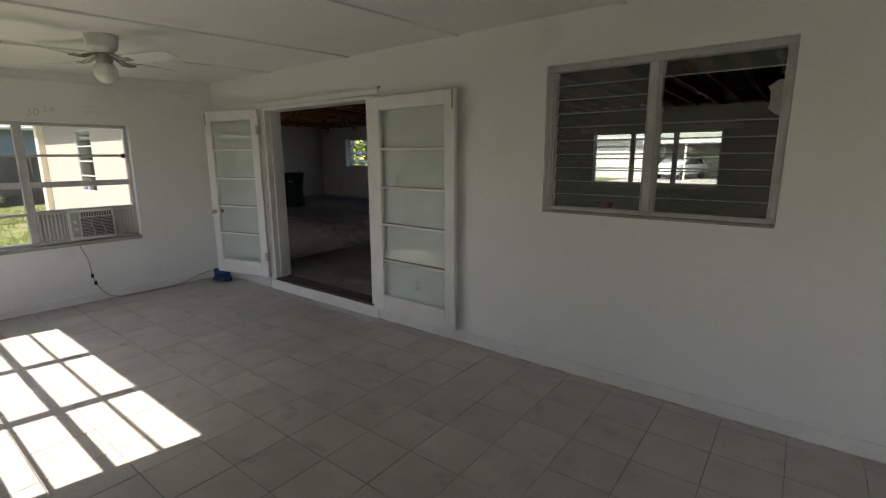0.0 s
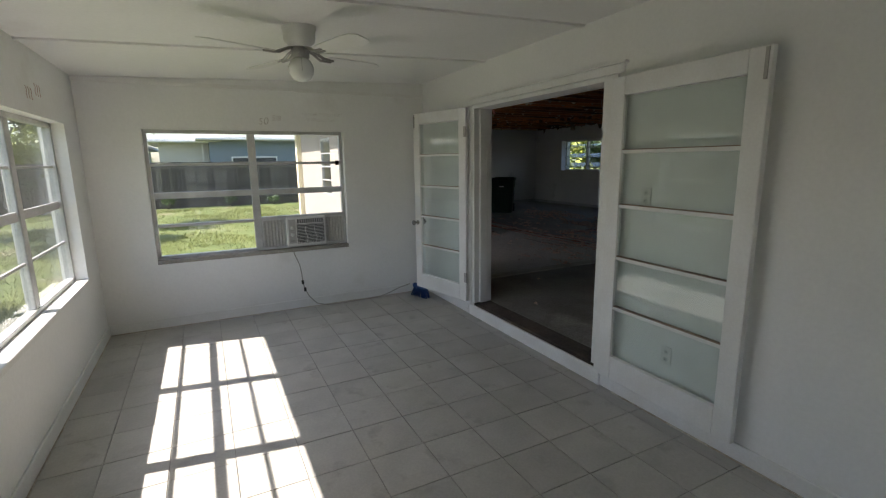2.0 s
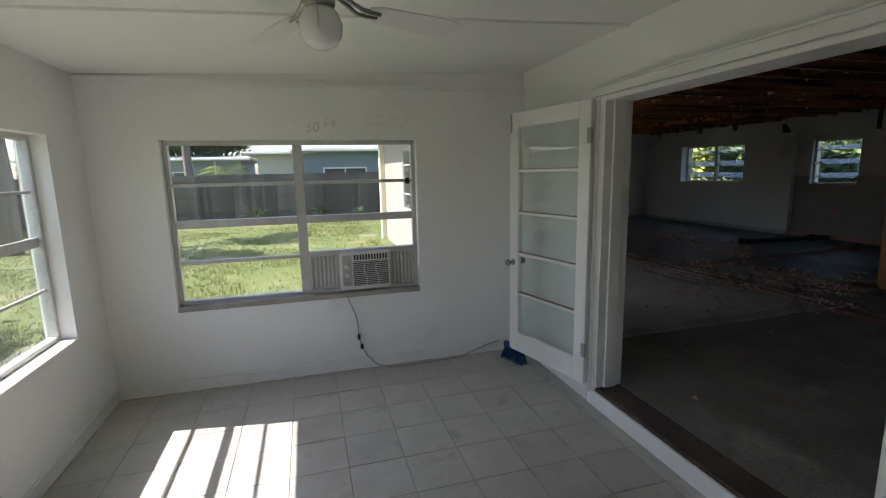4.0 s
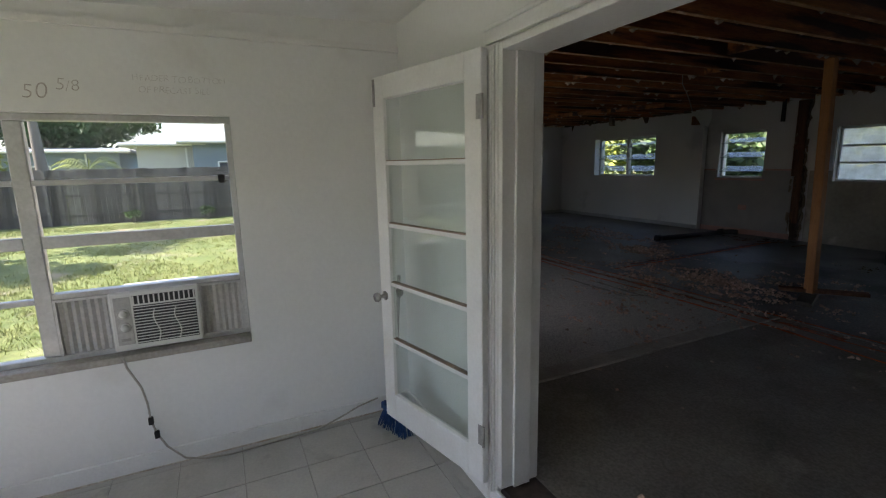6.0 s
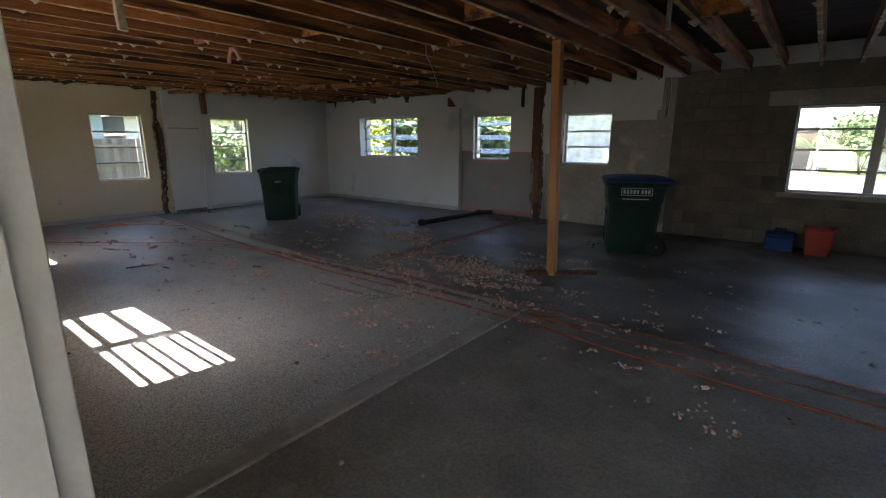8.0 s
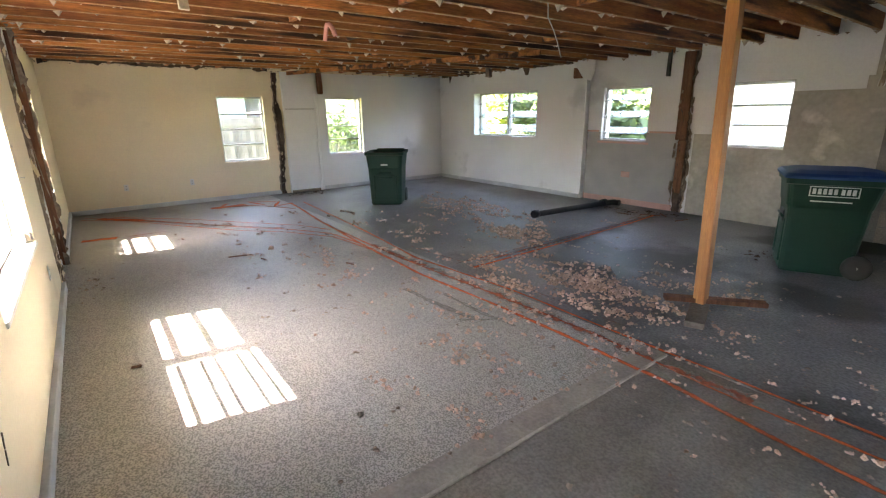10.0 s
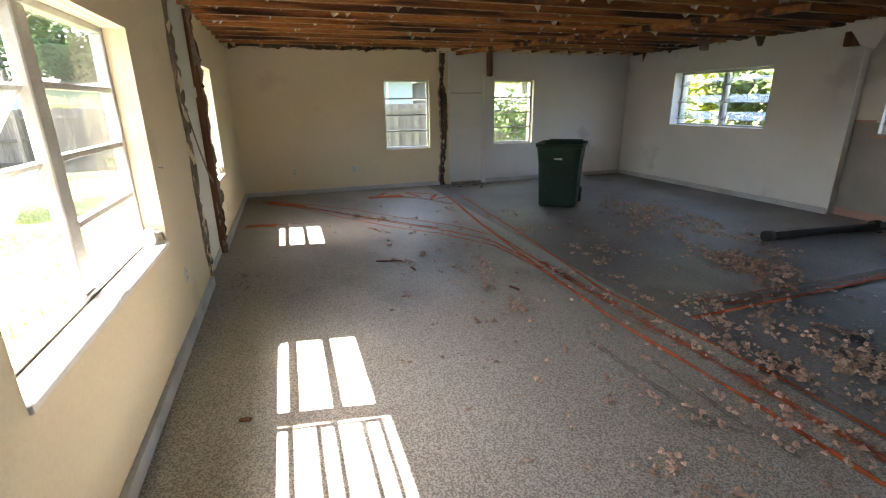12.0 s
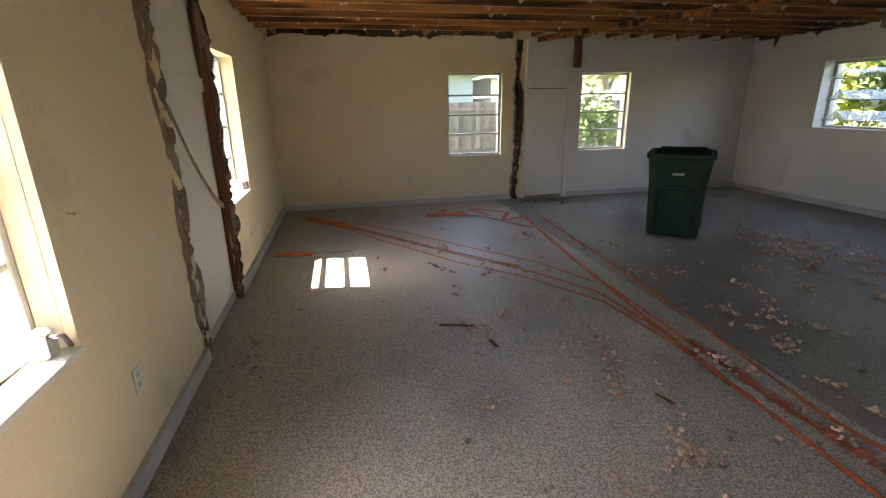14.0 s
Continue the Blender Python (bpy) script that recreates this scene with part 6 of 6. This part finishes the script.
fluff("insulation_fluff", [(-7.35, 7.35, 0.7, 0.5, 46, 1.0), (-6.75, 7.6, 0.8, 0.7, 46, 1.0), (-7.5, 6.85, 0.7, 0.3, 26, 1.0), (-6.3, 7.25, 0.7, 0.5, 34, 0.95), (-6.15, 8.2, 0.7, 0.5, 16, 0.9), (-8.85, 8.3, 0.6, 0.4, 40, 1.1), (-10.9, 9.1, 1.3, 0.7, 110, 1.0), (-9.4, 8.7, 1.6, 1.2, 40, 0.9), (-9.9, 7.4, 1.6, 0.7, 30, 0.9),
                           (-7.1, 6.3, 0.9, 0.5, 28, 0.85), (-6.7, 5.7, 1.2, 0.8, 26, 0.8), (-4.8, 6.9, 1.8, 1.4, 34, 0.7), (-9.2, 5.9, 1.6, 0.7, 34, 0.75), (-6.3, 6.6, 0.9, 0.4, 18, 0.85), (-11.5, 5.2, 1.6, 1.2, 16, 0.9), (-4.6, 5.2, 1.6, 1.2, 6, 0.7), (-8.0, 7.3, 0.8, 0.4, 20, 0.9)],
      21, "tufts of pinkish brown insulation strewn on the floor")
rubble("plaster_chips", [(-6.6, 7.4, 1.6, 1.4, 500), (-8, 7.5, 4, 3, 600), (-5, 6.4, 2.2, 2.4, 130), (-10, 5.6, 3, 1.6, 160), (-3.5, 8.5, 2.5, 2.5, 160), (-7, 5, 2, 1.4, 36), (-8.2, 10.7, 1.0, 0.5, 80), (-11.2, 8.2, 0.8, 1.0, 60), (-10.3, 3.6, 0.6, 0.15, 60)],
       22, CHIPS, "small plaster chips scattered over the floor", 0.005, 0.028, 0.5, 2)
rubble("dark_debris", [(-6.35, 9.75, 0.3, 0.2, 26), (-8.75, 10.85, 0.5, 0.25, 40), (-8.3, 11.1, 0.3, 0.12, 30), (-14.2, 7.5, 0.2, 0.5, 40)],
       24, DARKCHASE, "dark broken plaster and wood scraps on the floor", 0.008, 0.045, 0.5, 3)
# scraps in clear patches on the old terrazzo and along the paint lines
fluff("insulation_scraps", [(-9.13, 5.71, 0.1, 0.06, 3, 0.81), (-8.72, 5.81, 0.12, 0.07, 4, 0.85), (-9.67, 5.9, 0.12, 0.07, 3, 0.77), (-9.5, 5.88, 0.1, 0.05, 2, 0.68), (-8.91, 5.96, 0.1, 0.06, 2, 0.68), (-9.38, 6.51, 0.1, 0.06, 3, 0.94),
                            (-8.72, 5.97, 0.1, 0.06, 2, 0.68), (-8.56, 6.23, 0.09, 0.06, 2, 0.77), (-8.68, 6.61, 0.16, 0.1, 5, 0.85), (-9.35, 7.05, 0.14, 0.1, 3, 0.94), (-10.05, 5.5, 0.4, 0.4, 3, 0.68), (-9.75, 5.07, 0.03, 0.03, 1, 0.68)],
      25, "pale brown insulation scraps lying along the paint lines")
fluff("insulation_heap", [(-8.85, 8.3, 0.45, 0.25, 26, 1.2), (-7.0, 7.4, 0.5, 0.4, 20, 1.15)], 23, "low heap of orange-brown insulation fluff")

# plaster and nail remains under the joists
rg = random.Random(31)
vs, fs = [], []
for _ in range(2400):
    jx = rg.choice(JOISTS) + rg.choice((-0.02, 0.02, 0))
    jy = rg.uniform(HY, NY)
    s = 0.006 + 0.045 * rg.random() ** 5
    clump(vs, fs, rg, (jx, jy, TOP - 0.003), s, -0.9 if s > 0.02 else 0.5)
me = bpy.data.meshes.new("plaster_remains")
me.from_pydata(vs, [], fs)
me.materials.append(mat("pale_plaster_bits", (0.62, 0.52, 0.42), (0.45, 0.36, 0.28), rough=0.95, rnd=0.3, island=True))
tagged(new("plaster_remains", me), "pale plaster bits stuck under the joists", "plaster bits", kind="stuff")
# ragged fringe where the ceiling board was torn off along the walls
vs, fs = [], []
for _ in range(260):
    u = rg.random()
    if u < 0.45:
        p = (rg.uniform(WX, -5.8), NY - 0.15, 2.625)
    elif u < 0.8:
        p = (WX + 0.03, rg.uniform(HY, NY), 2.625)
    else:
        p = (rg.uniform(WX, AX), HY + 0.02, 2.635)
    clump(vs, fs, rg, p, 0.006 + 0.035 * rg.random() ** 4, -0.6)
me = bpy.data.meshes.new("plaster_fringe")
me.from_pydata(vs, [], fs)
me.materials.append(TORN)
tagged(new("plaster_fringe", me), "ragged plaster fringe along the wall tops", "plaster bits", kind="stuff")


def ragged_top(name, along, fixed, u0, u1, top, seed, deep, label):
    """A dark band painting the shade under the joists, ragged lower edge, 8 mm thick."""
    rg = random.Random(seed)
    bm = bmesh.new()
    prev = None
    u, drop = u0, 0.11
    while u < u1:
        drop = max(0.07, min(0.11, drop + rg.uniform(-0.02, 0.02)))
        d = drop + (deep * rg.uniform(0.4, 1.0) if rg.random() < 0.07 else 0)
        cur = [bm.verts.new((u, fixed + e, z) if along == "x" else (fixed + e, u, z)) for e, z in ((0, top), (0.008, top), (0.008, top - d), (0, top - d))]
        if prev:
            for i in range(4):
                bm.faces.new((prev[i], prev[(i + 1) % 4], cur[(i + 1) % 4], cur[i]))
        prev = cur
        u += rg.uniform(0.02, 0.09)
    bmesh.ops.recalc_face_normals(bm, faces=bm.faces)
    return structure(name, bm, DARKCHASE, label, "torn plaster")


# north: torn board edge plus painted gap shade; west: painted shade only
ragged_top("torn_top_north", "x", NY - 0.132, WX + 0.1, -10.1, 2.72, 41, 0.16, "ragged tear along the plaster top, gap shade painted dark")
ragged_top("torn_top_west", "y", WX + 0.003, HY + 0.05, 7.0, 2.72, 42, 0.03, "ragged dark band painting the shade above the cream wall")


def spray_line(pts, width, material, seed, name="paint_mark", lift=0.0):
    """A strip of spray paint on the floor, 3 mm proud, with a wavering edge."""
    rg = random.Random(seed)
    bm = bmesh.new()
    uvl = bm.loops.layers.uv.new("UVMap")
    fine = []
    for (x0, y0), (x1, y1) in zip(pts, pts[1:]):
        n = max(1, int(math.hypot(x1 - x0, y1 - y0) / 0.25))
        fine += [(x0 + (x1 - x0) * k / n, y0 + (y1 - y0) * k / n) for k in range(n)]
    fine.append(pts[-1])
    prev = None
    for i, (x, y) in enumerate(fine):
        a, b = fine[max(0, i - 1)], fine[min(len(fine) - 1, i + 1)]
        d = Vector((b[0] - a[0], b[1] - a[1], 0)).normalized()
        s = Vector((-d.y, d.x, 0))
        c = Vector((x, y, FZ + 0.0045 + lift)) + s * rg.uniform(-0.006, 0.006)
        w2 = width * rg.uniform(0.85, 1.15) / 2
        cur = (bm.verts.new(c - s * w2), bm.verts.new(c + s * w2))
        if prev:
            f = bm.faces.new((prev[0], cur[0], cur[1], prev[1]))
            for lp, uv in zip(f.loops, ((i - 1, 0), (i, 0), (i, 1), (i - 1, 1))):
                lp[uvl].uv = uv
        prev = cur
    ob = new(name, mesh_of(name, bm, material))
    ob.visible_shadow = False
    return tagged(ob, "orange spray-paint line marked on the floor", "paint mark", "floor paint marks", "structure")


LINES = [
    ([(-13.2, 6.74), (-11.4, 6.55), (-9.62, 6.41), (-8.3, 6.34), (-7.0, 6.4), (-5.66, 6.38), (-4.72, 6.28), (-2.3, 6.2)], 0.04, ORANGE),
    ([(-13.2, 6.97), (-10.38, 6.79), (-8.75, 6.63), (-8.3, 6.67), (-7.33, 6.76), (-6.08, 6.74), (-4.84, 6.74), (-2.3, 6.72)], 0.032, ORANGE),
    ([(-10.6, 6.5), (-9.0, 6.48), (-7.41, 6.55), (-6.28, 6.59), (-5.38, 6.53), (-4.42, 6.53), (-3.0, 6.5)], 0.028, ORANGE),
    ([(-9.6, 6.5), (-7.6, 6.55), (-6.3, 6.58), (-5.2, 6.55)], 0.36, ORANGEWEAK),
    ([(-9.2, 6.85), (-8.2, 6.95), (-7.2, 6.9), (-6.2, 6.88)], 0.03, ORANGEWEAK),
    ([(-14.13, 3.55), (-13.42, 4.25), (-12.44, 4.95), (-11.66, 5.5), (-11.11, 5.97), (-10.5, 6.33), (-9.6, 6.42)], 0.032, ORANGE),
    ([(-13.98, 3.5), (-13.36, 4.15), (-12.3, 4.82), (-11.5, 5.38), (-10.98, 5.86), (-10.3, 6.28), (-9.4, 6.38)], 0.028, ORANGE),
    ([(-13.9, 3.95), (-12.87, 4.95), (-12.0, 5.6), (-11.3, 6.15), (-10.7, 6.42)], 0.03, ORANGE),
    ([(-13.6, 4.05), (-12.4, 4.95), (-11.2, 5.95)], 0.26, ORANGEWEAK),
    ([(-12.24, 3.7), (-12.18, 4.1), (-12.18, 4.5)], 0.12, ORANGEWEAK),
    ([(-12.24, 3.5), (-12.22, 3.7), (-12.18, 3.9)], 0.2, ORANGE),
    ([(-13.95, 5.75), (-13.6, 5.55), (-13.38, 6.28), (-13.9, 6.1), (-13.5, 6.6), (-13.05, 6.35), (-13.2, 6.75)], 0.07, ORANGE),
    ([(-13.6, 5.7), (-13.3, 6.2), (-12.6, 6.6)], 0.2, ORANGEWEAK),
    ([(-13.9, 3.75), (-13.6, 4.0), (-13.3, 4.3)], 0.2, ORANGE),
    ([(-13.62, 5.4), (-13.6, 5.7), (-13.64, 6.0)], 0.26, ORANGE),
    ([(-8.27, 6.84), (-8.24, 8.2), (-8.24, 9.5), (-8.35, 10.8)], 0.05, ORANGEWEAK),
    ([(-8.04, 6.9), (-8.07, 8.33), (-8.13, 9.9), (-8.2, 10.8)], 0.05, ORANGE),
    ([(-8.15, 7.1), (-8.15, 9.0), (-8.25, 10.6)], 0.26, ORANGEWEAK),
]
WORNPALE = spray_mat("worn_pale_mortar", (0.52, 0.5, 0.46), 0.2)
for k, (pts, width) in enumerate((([(-8.0, 5.98), (-7.5, 6.0), (-7.05, 6.05)], 0.16), ([(-7.65, 6.2), (-7.1, 6.18), (-6.75, 6.22)], 0.1), ([(-7.12, 5.95), (-7.0, 6.1), (-6.9, 6.25)], 0.1))):
    tagged(spray_line(pts, width, WORNPALE, 90 + k, "worn_mark"), "pale worn mortar mark on the terrazzo", "worn mark", "worn floor marks")
for k, (pts, width, m) in enumerate(LINES):
    spray_line(pts, width * 1.2 if width < 0.08 else width, m, 60 + k, lift=0.0006 * k)

# fallen pieces: two thin sticks near the sunny windows
for x, y, turn, L in ((-8.4, 10.75, 30, 0.3), (-8.05, 10.9, 140, 0.22), (-8.7, 10.6, 10, 0.18), (-7.8, 10.7, 75, 0.26), (-9.1, 5.9, 20, 0.12), (-10.2, 4.9, 75, 0.26), (-7.9, 3.75, 80, 0.06), (-9.9, 5.2, 10, 0.1)):
    sk = thing("wood_splinter", (x, y, FZ), "dark wood splinter lying on the terrazzo", "splinter", turn=turn)
    part("stick", boxes((0, L, -0.012, 0.012, 0, 0.012), bevel=0.003), OLDWOOD, sk)

# flakes of plaster standing out along the torn edges
def flakes(name, spots, seed, material, label):
    """Thin broken plates set at all angles: spots of (x, y, z0, z1, way, count, size)."""
    rg = random.Random(seed)
    vs, fs = [], []
    for x, y, z0, z1, way, n, size in spots:
        for _ in range(n):
            c = Vector((x, y, rg.uniform(z0, z1))) + Vector((rg.uniform(-0.02, 0.02), rg.uniform(-0.01, 0.01), 0))
            out = (Vector(way) + Vector((rg.uniform(-0.7, 0.7), rg.uniform(-0.4, 0.4), rg.uniform(-0.5, 0.5)))).normalized()
            side = Vector((rg.uniform(-0.3, 0.3), rg.uniform(-0.3, 0.3), 1)).normalized()
            s = size * rg.uniform(0.35, 1.2)
            t = out.cross(side).normalized() * 0.004
            shape = []
            for i in range(7):
                an = math.pi * (i / 6 - 0.5)
                q = s * rg.uniform(0.55, 1.0)
                shape.append(c + out * (math.cos(an) * q * 0.55) + side * (math.sin(an) * q) + t * rg.uniform(-2, 2))
            k = len(vs)
            vs += [p - t for p in shape] + [p + t for p in shape]
            fs += [tuple(range(k, k + 7)), tuple(range(k + 13, k + 6, -1))] + [(k + i, k + 7 + i, k + 7 + (i + 1) % 7, k + (i + 1) % 7) for i in range(7)]
    me = bpy.data.meshes.new(name)
    me.from_pydata([tuple(v) for v in vs], [], fs)
    me.materials.append(material)
    return tagged(new(name, me), label, "plaster flakes", kind="stuff")


flakes("plaster_flakes", [(GAP[0] - 0.02, HY + 0.005, 0.2, 2.55, (0.6, 0.5, 0), 26, 0.06), (GAP[1] + 0.0, HY + 0.0, 0.2, 2.5, (-1, 0.25, 0), 40, 0.085), (GAP[0] - 0.03, HY + 0.01, 0.7, 2.3, (-0.35, 1, 0), 30, 0.12),
                          (WX + 0.02, 7.03, 0.3, 2.5, (0.5, -0.7, 0), 14, 0.04), (-8.27, NY - 0.035, 0.3, 2.0, (-0.9, -0.4, 0), 20, 0.08), (-8.1, NY - 0.035, 0.3, 2.0, (0.9, -0.4, 0), 18, 0.07)], 71, TORN, "broken plaster flakes along torn wall edges")
flakes("cream_flakes", [(GAP[1] + 0.04, HY + 0.006, 0.25, 2.45, (-0.9, 0.3, 0), 16, 0.095)], 72, CREAM, "cream painted plaster curls along the torn edge")
# strip of torn lath hanging across the gap
ls = thing("torn_lath", (GAP[1] - 0.01, HY - 0.01, 1.78), "torn grey lath strip hanging across the bare board", "lath strip")
bm = bmesh.new()
pts = [(0, 0.015, 0.0), (-0.1, 0.03, -0.16), (-0.25, 0.035, -0.36), (-0.45, 0.035, -0.55), (-0.68, 0.03, -0.72), (-0.88, 0.03, -0.82)]
prev = None
for x, y, z in pts:
    cur = [bm.verts.new((x, y + dy, z + dz)) for dy, dz in ((-0.003, -0.022), (0.003, -0.022), (0.003, 0.022), (-0.003, 0.022))]
    if prev:
        for i in range(4):
            bm.faces.new((prev[i], prev[(i + 1) % 4], cur[(i + 1) % 4], cur[i]))
    else:
        bm.faces.new(cur)
    prev = cur
bm.faces.new(prev[::-1])
part("strip", bm, TORN, ls)

# ---- floor tiles and bare blocks, piece by piece ----
PITCH = 0.325
tile_me = mesh_of("tile", boxes((0.002, PITCH - 0.002, 0.002, PITCH - 0.002, -0.008, 0.0), bevel=0.0015), TILE)
floor_ob = bpy.data.objects["floor"]
rt = random.Random(7)
tx0 = -5.15 - 4 * PITCH
ty0 = 1.325 - 5 * PITCH
for i in range(27):
    for j in range(11):
        x, y = tx0 + i * PITCH, ty0 + j * PITCH
        a, b = max(x, AX + 0.001), min(x + PITCH, EX)
        c, e = max(y, SY + 0.001), min(y + PITCH, DY - 0.002)
        if b - a < 0.02 or e - c < 0.02:
            continue
        share("tile", tile_me, floor_ob, Matrix.Translation((a, c, rt.uniform(-0.0008, 0.0008))) @ Matrix.Rotation(radians(rt.uniform(-0.08, 0.08)), 4, "Y") @ Matrix.Diagonal(((b - a) / PITCH, (e - c) / PITCH, 1, 1)))

block_wall = structure("block_facing", wall_mesh(-5.72, EX, FZ, 2.68, NY - 0.006, NY, [NE], "x", NY - 0.006), [MORTAR, MORTAR, MORTAR], "bare grey concrete block wall", "wall")
BW, BH = 0.4, 0.2
block_me = mesh_of("block", boxes((0.006, BW - 0.006, -0.006, 0.006, 0.006, BH - 0.006), bevel=0.003), BLOCK)
for r in range(13):
    z0 = FZ + r * BH
    z1 = min(z0 + BH, 2.68)
    x = -5.72 - (0.2 if r % 2 else 0)
    while x < 2.2:
        a, b = max(x, -5.72), x + BW
        cuts = [(a, b)]
        if z1 > NE[2] and z0 < NE[3]:
            cuts = [(p, q) for p, q in ((a, min(b, NE[0] - 0.02)), (max(a, NE[1] + 0.02), b)) if q - p > 0.03]
        for p, q in cuts:
            share("block", block_me, block_wall, Matrix.Translation((p, NY - 0.008 + rt.uniform(-0.0015, 0.0015), z0)) @ Matrix.Diagonal(((q - p) / BW, 1, (z1 - z0) / BH, 1)))
        x += BW
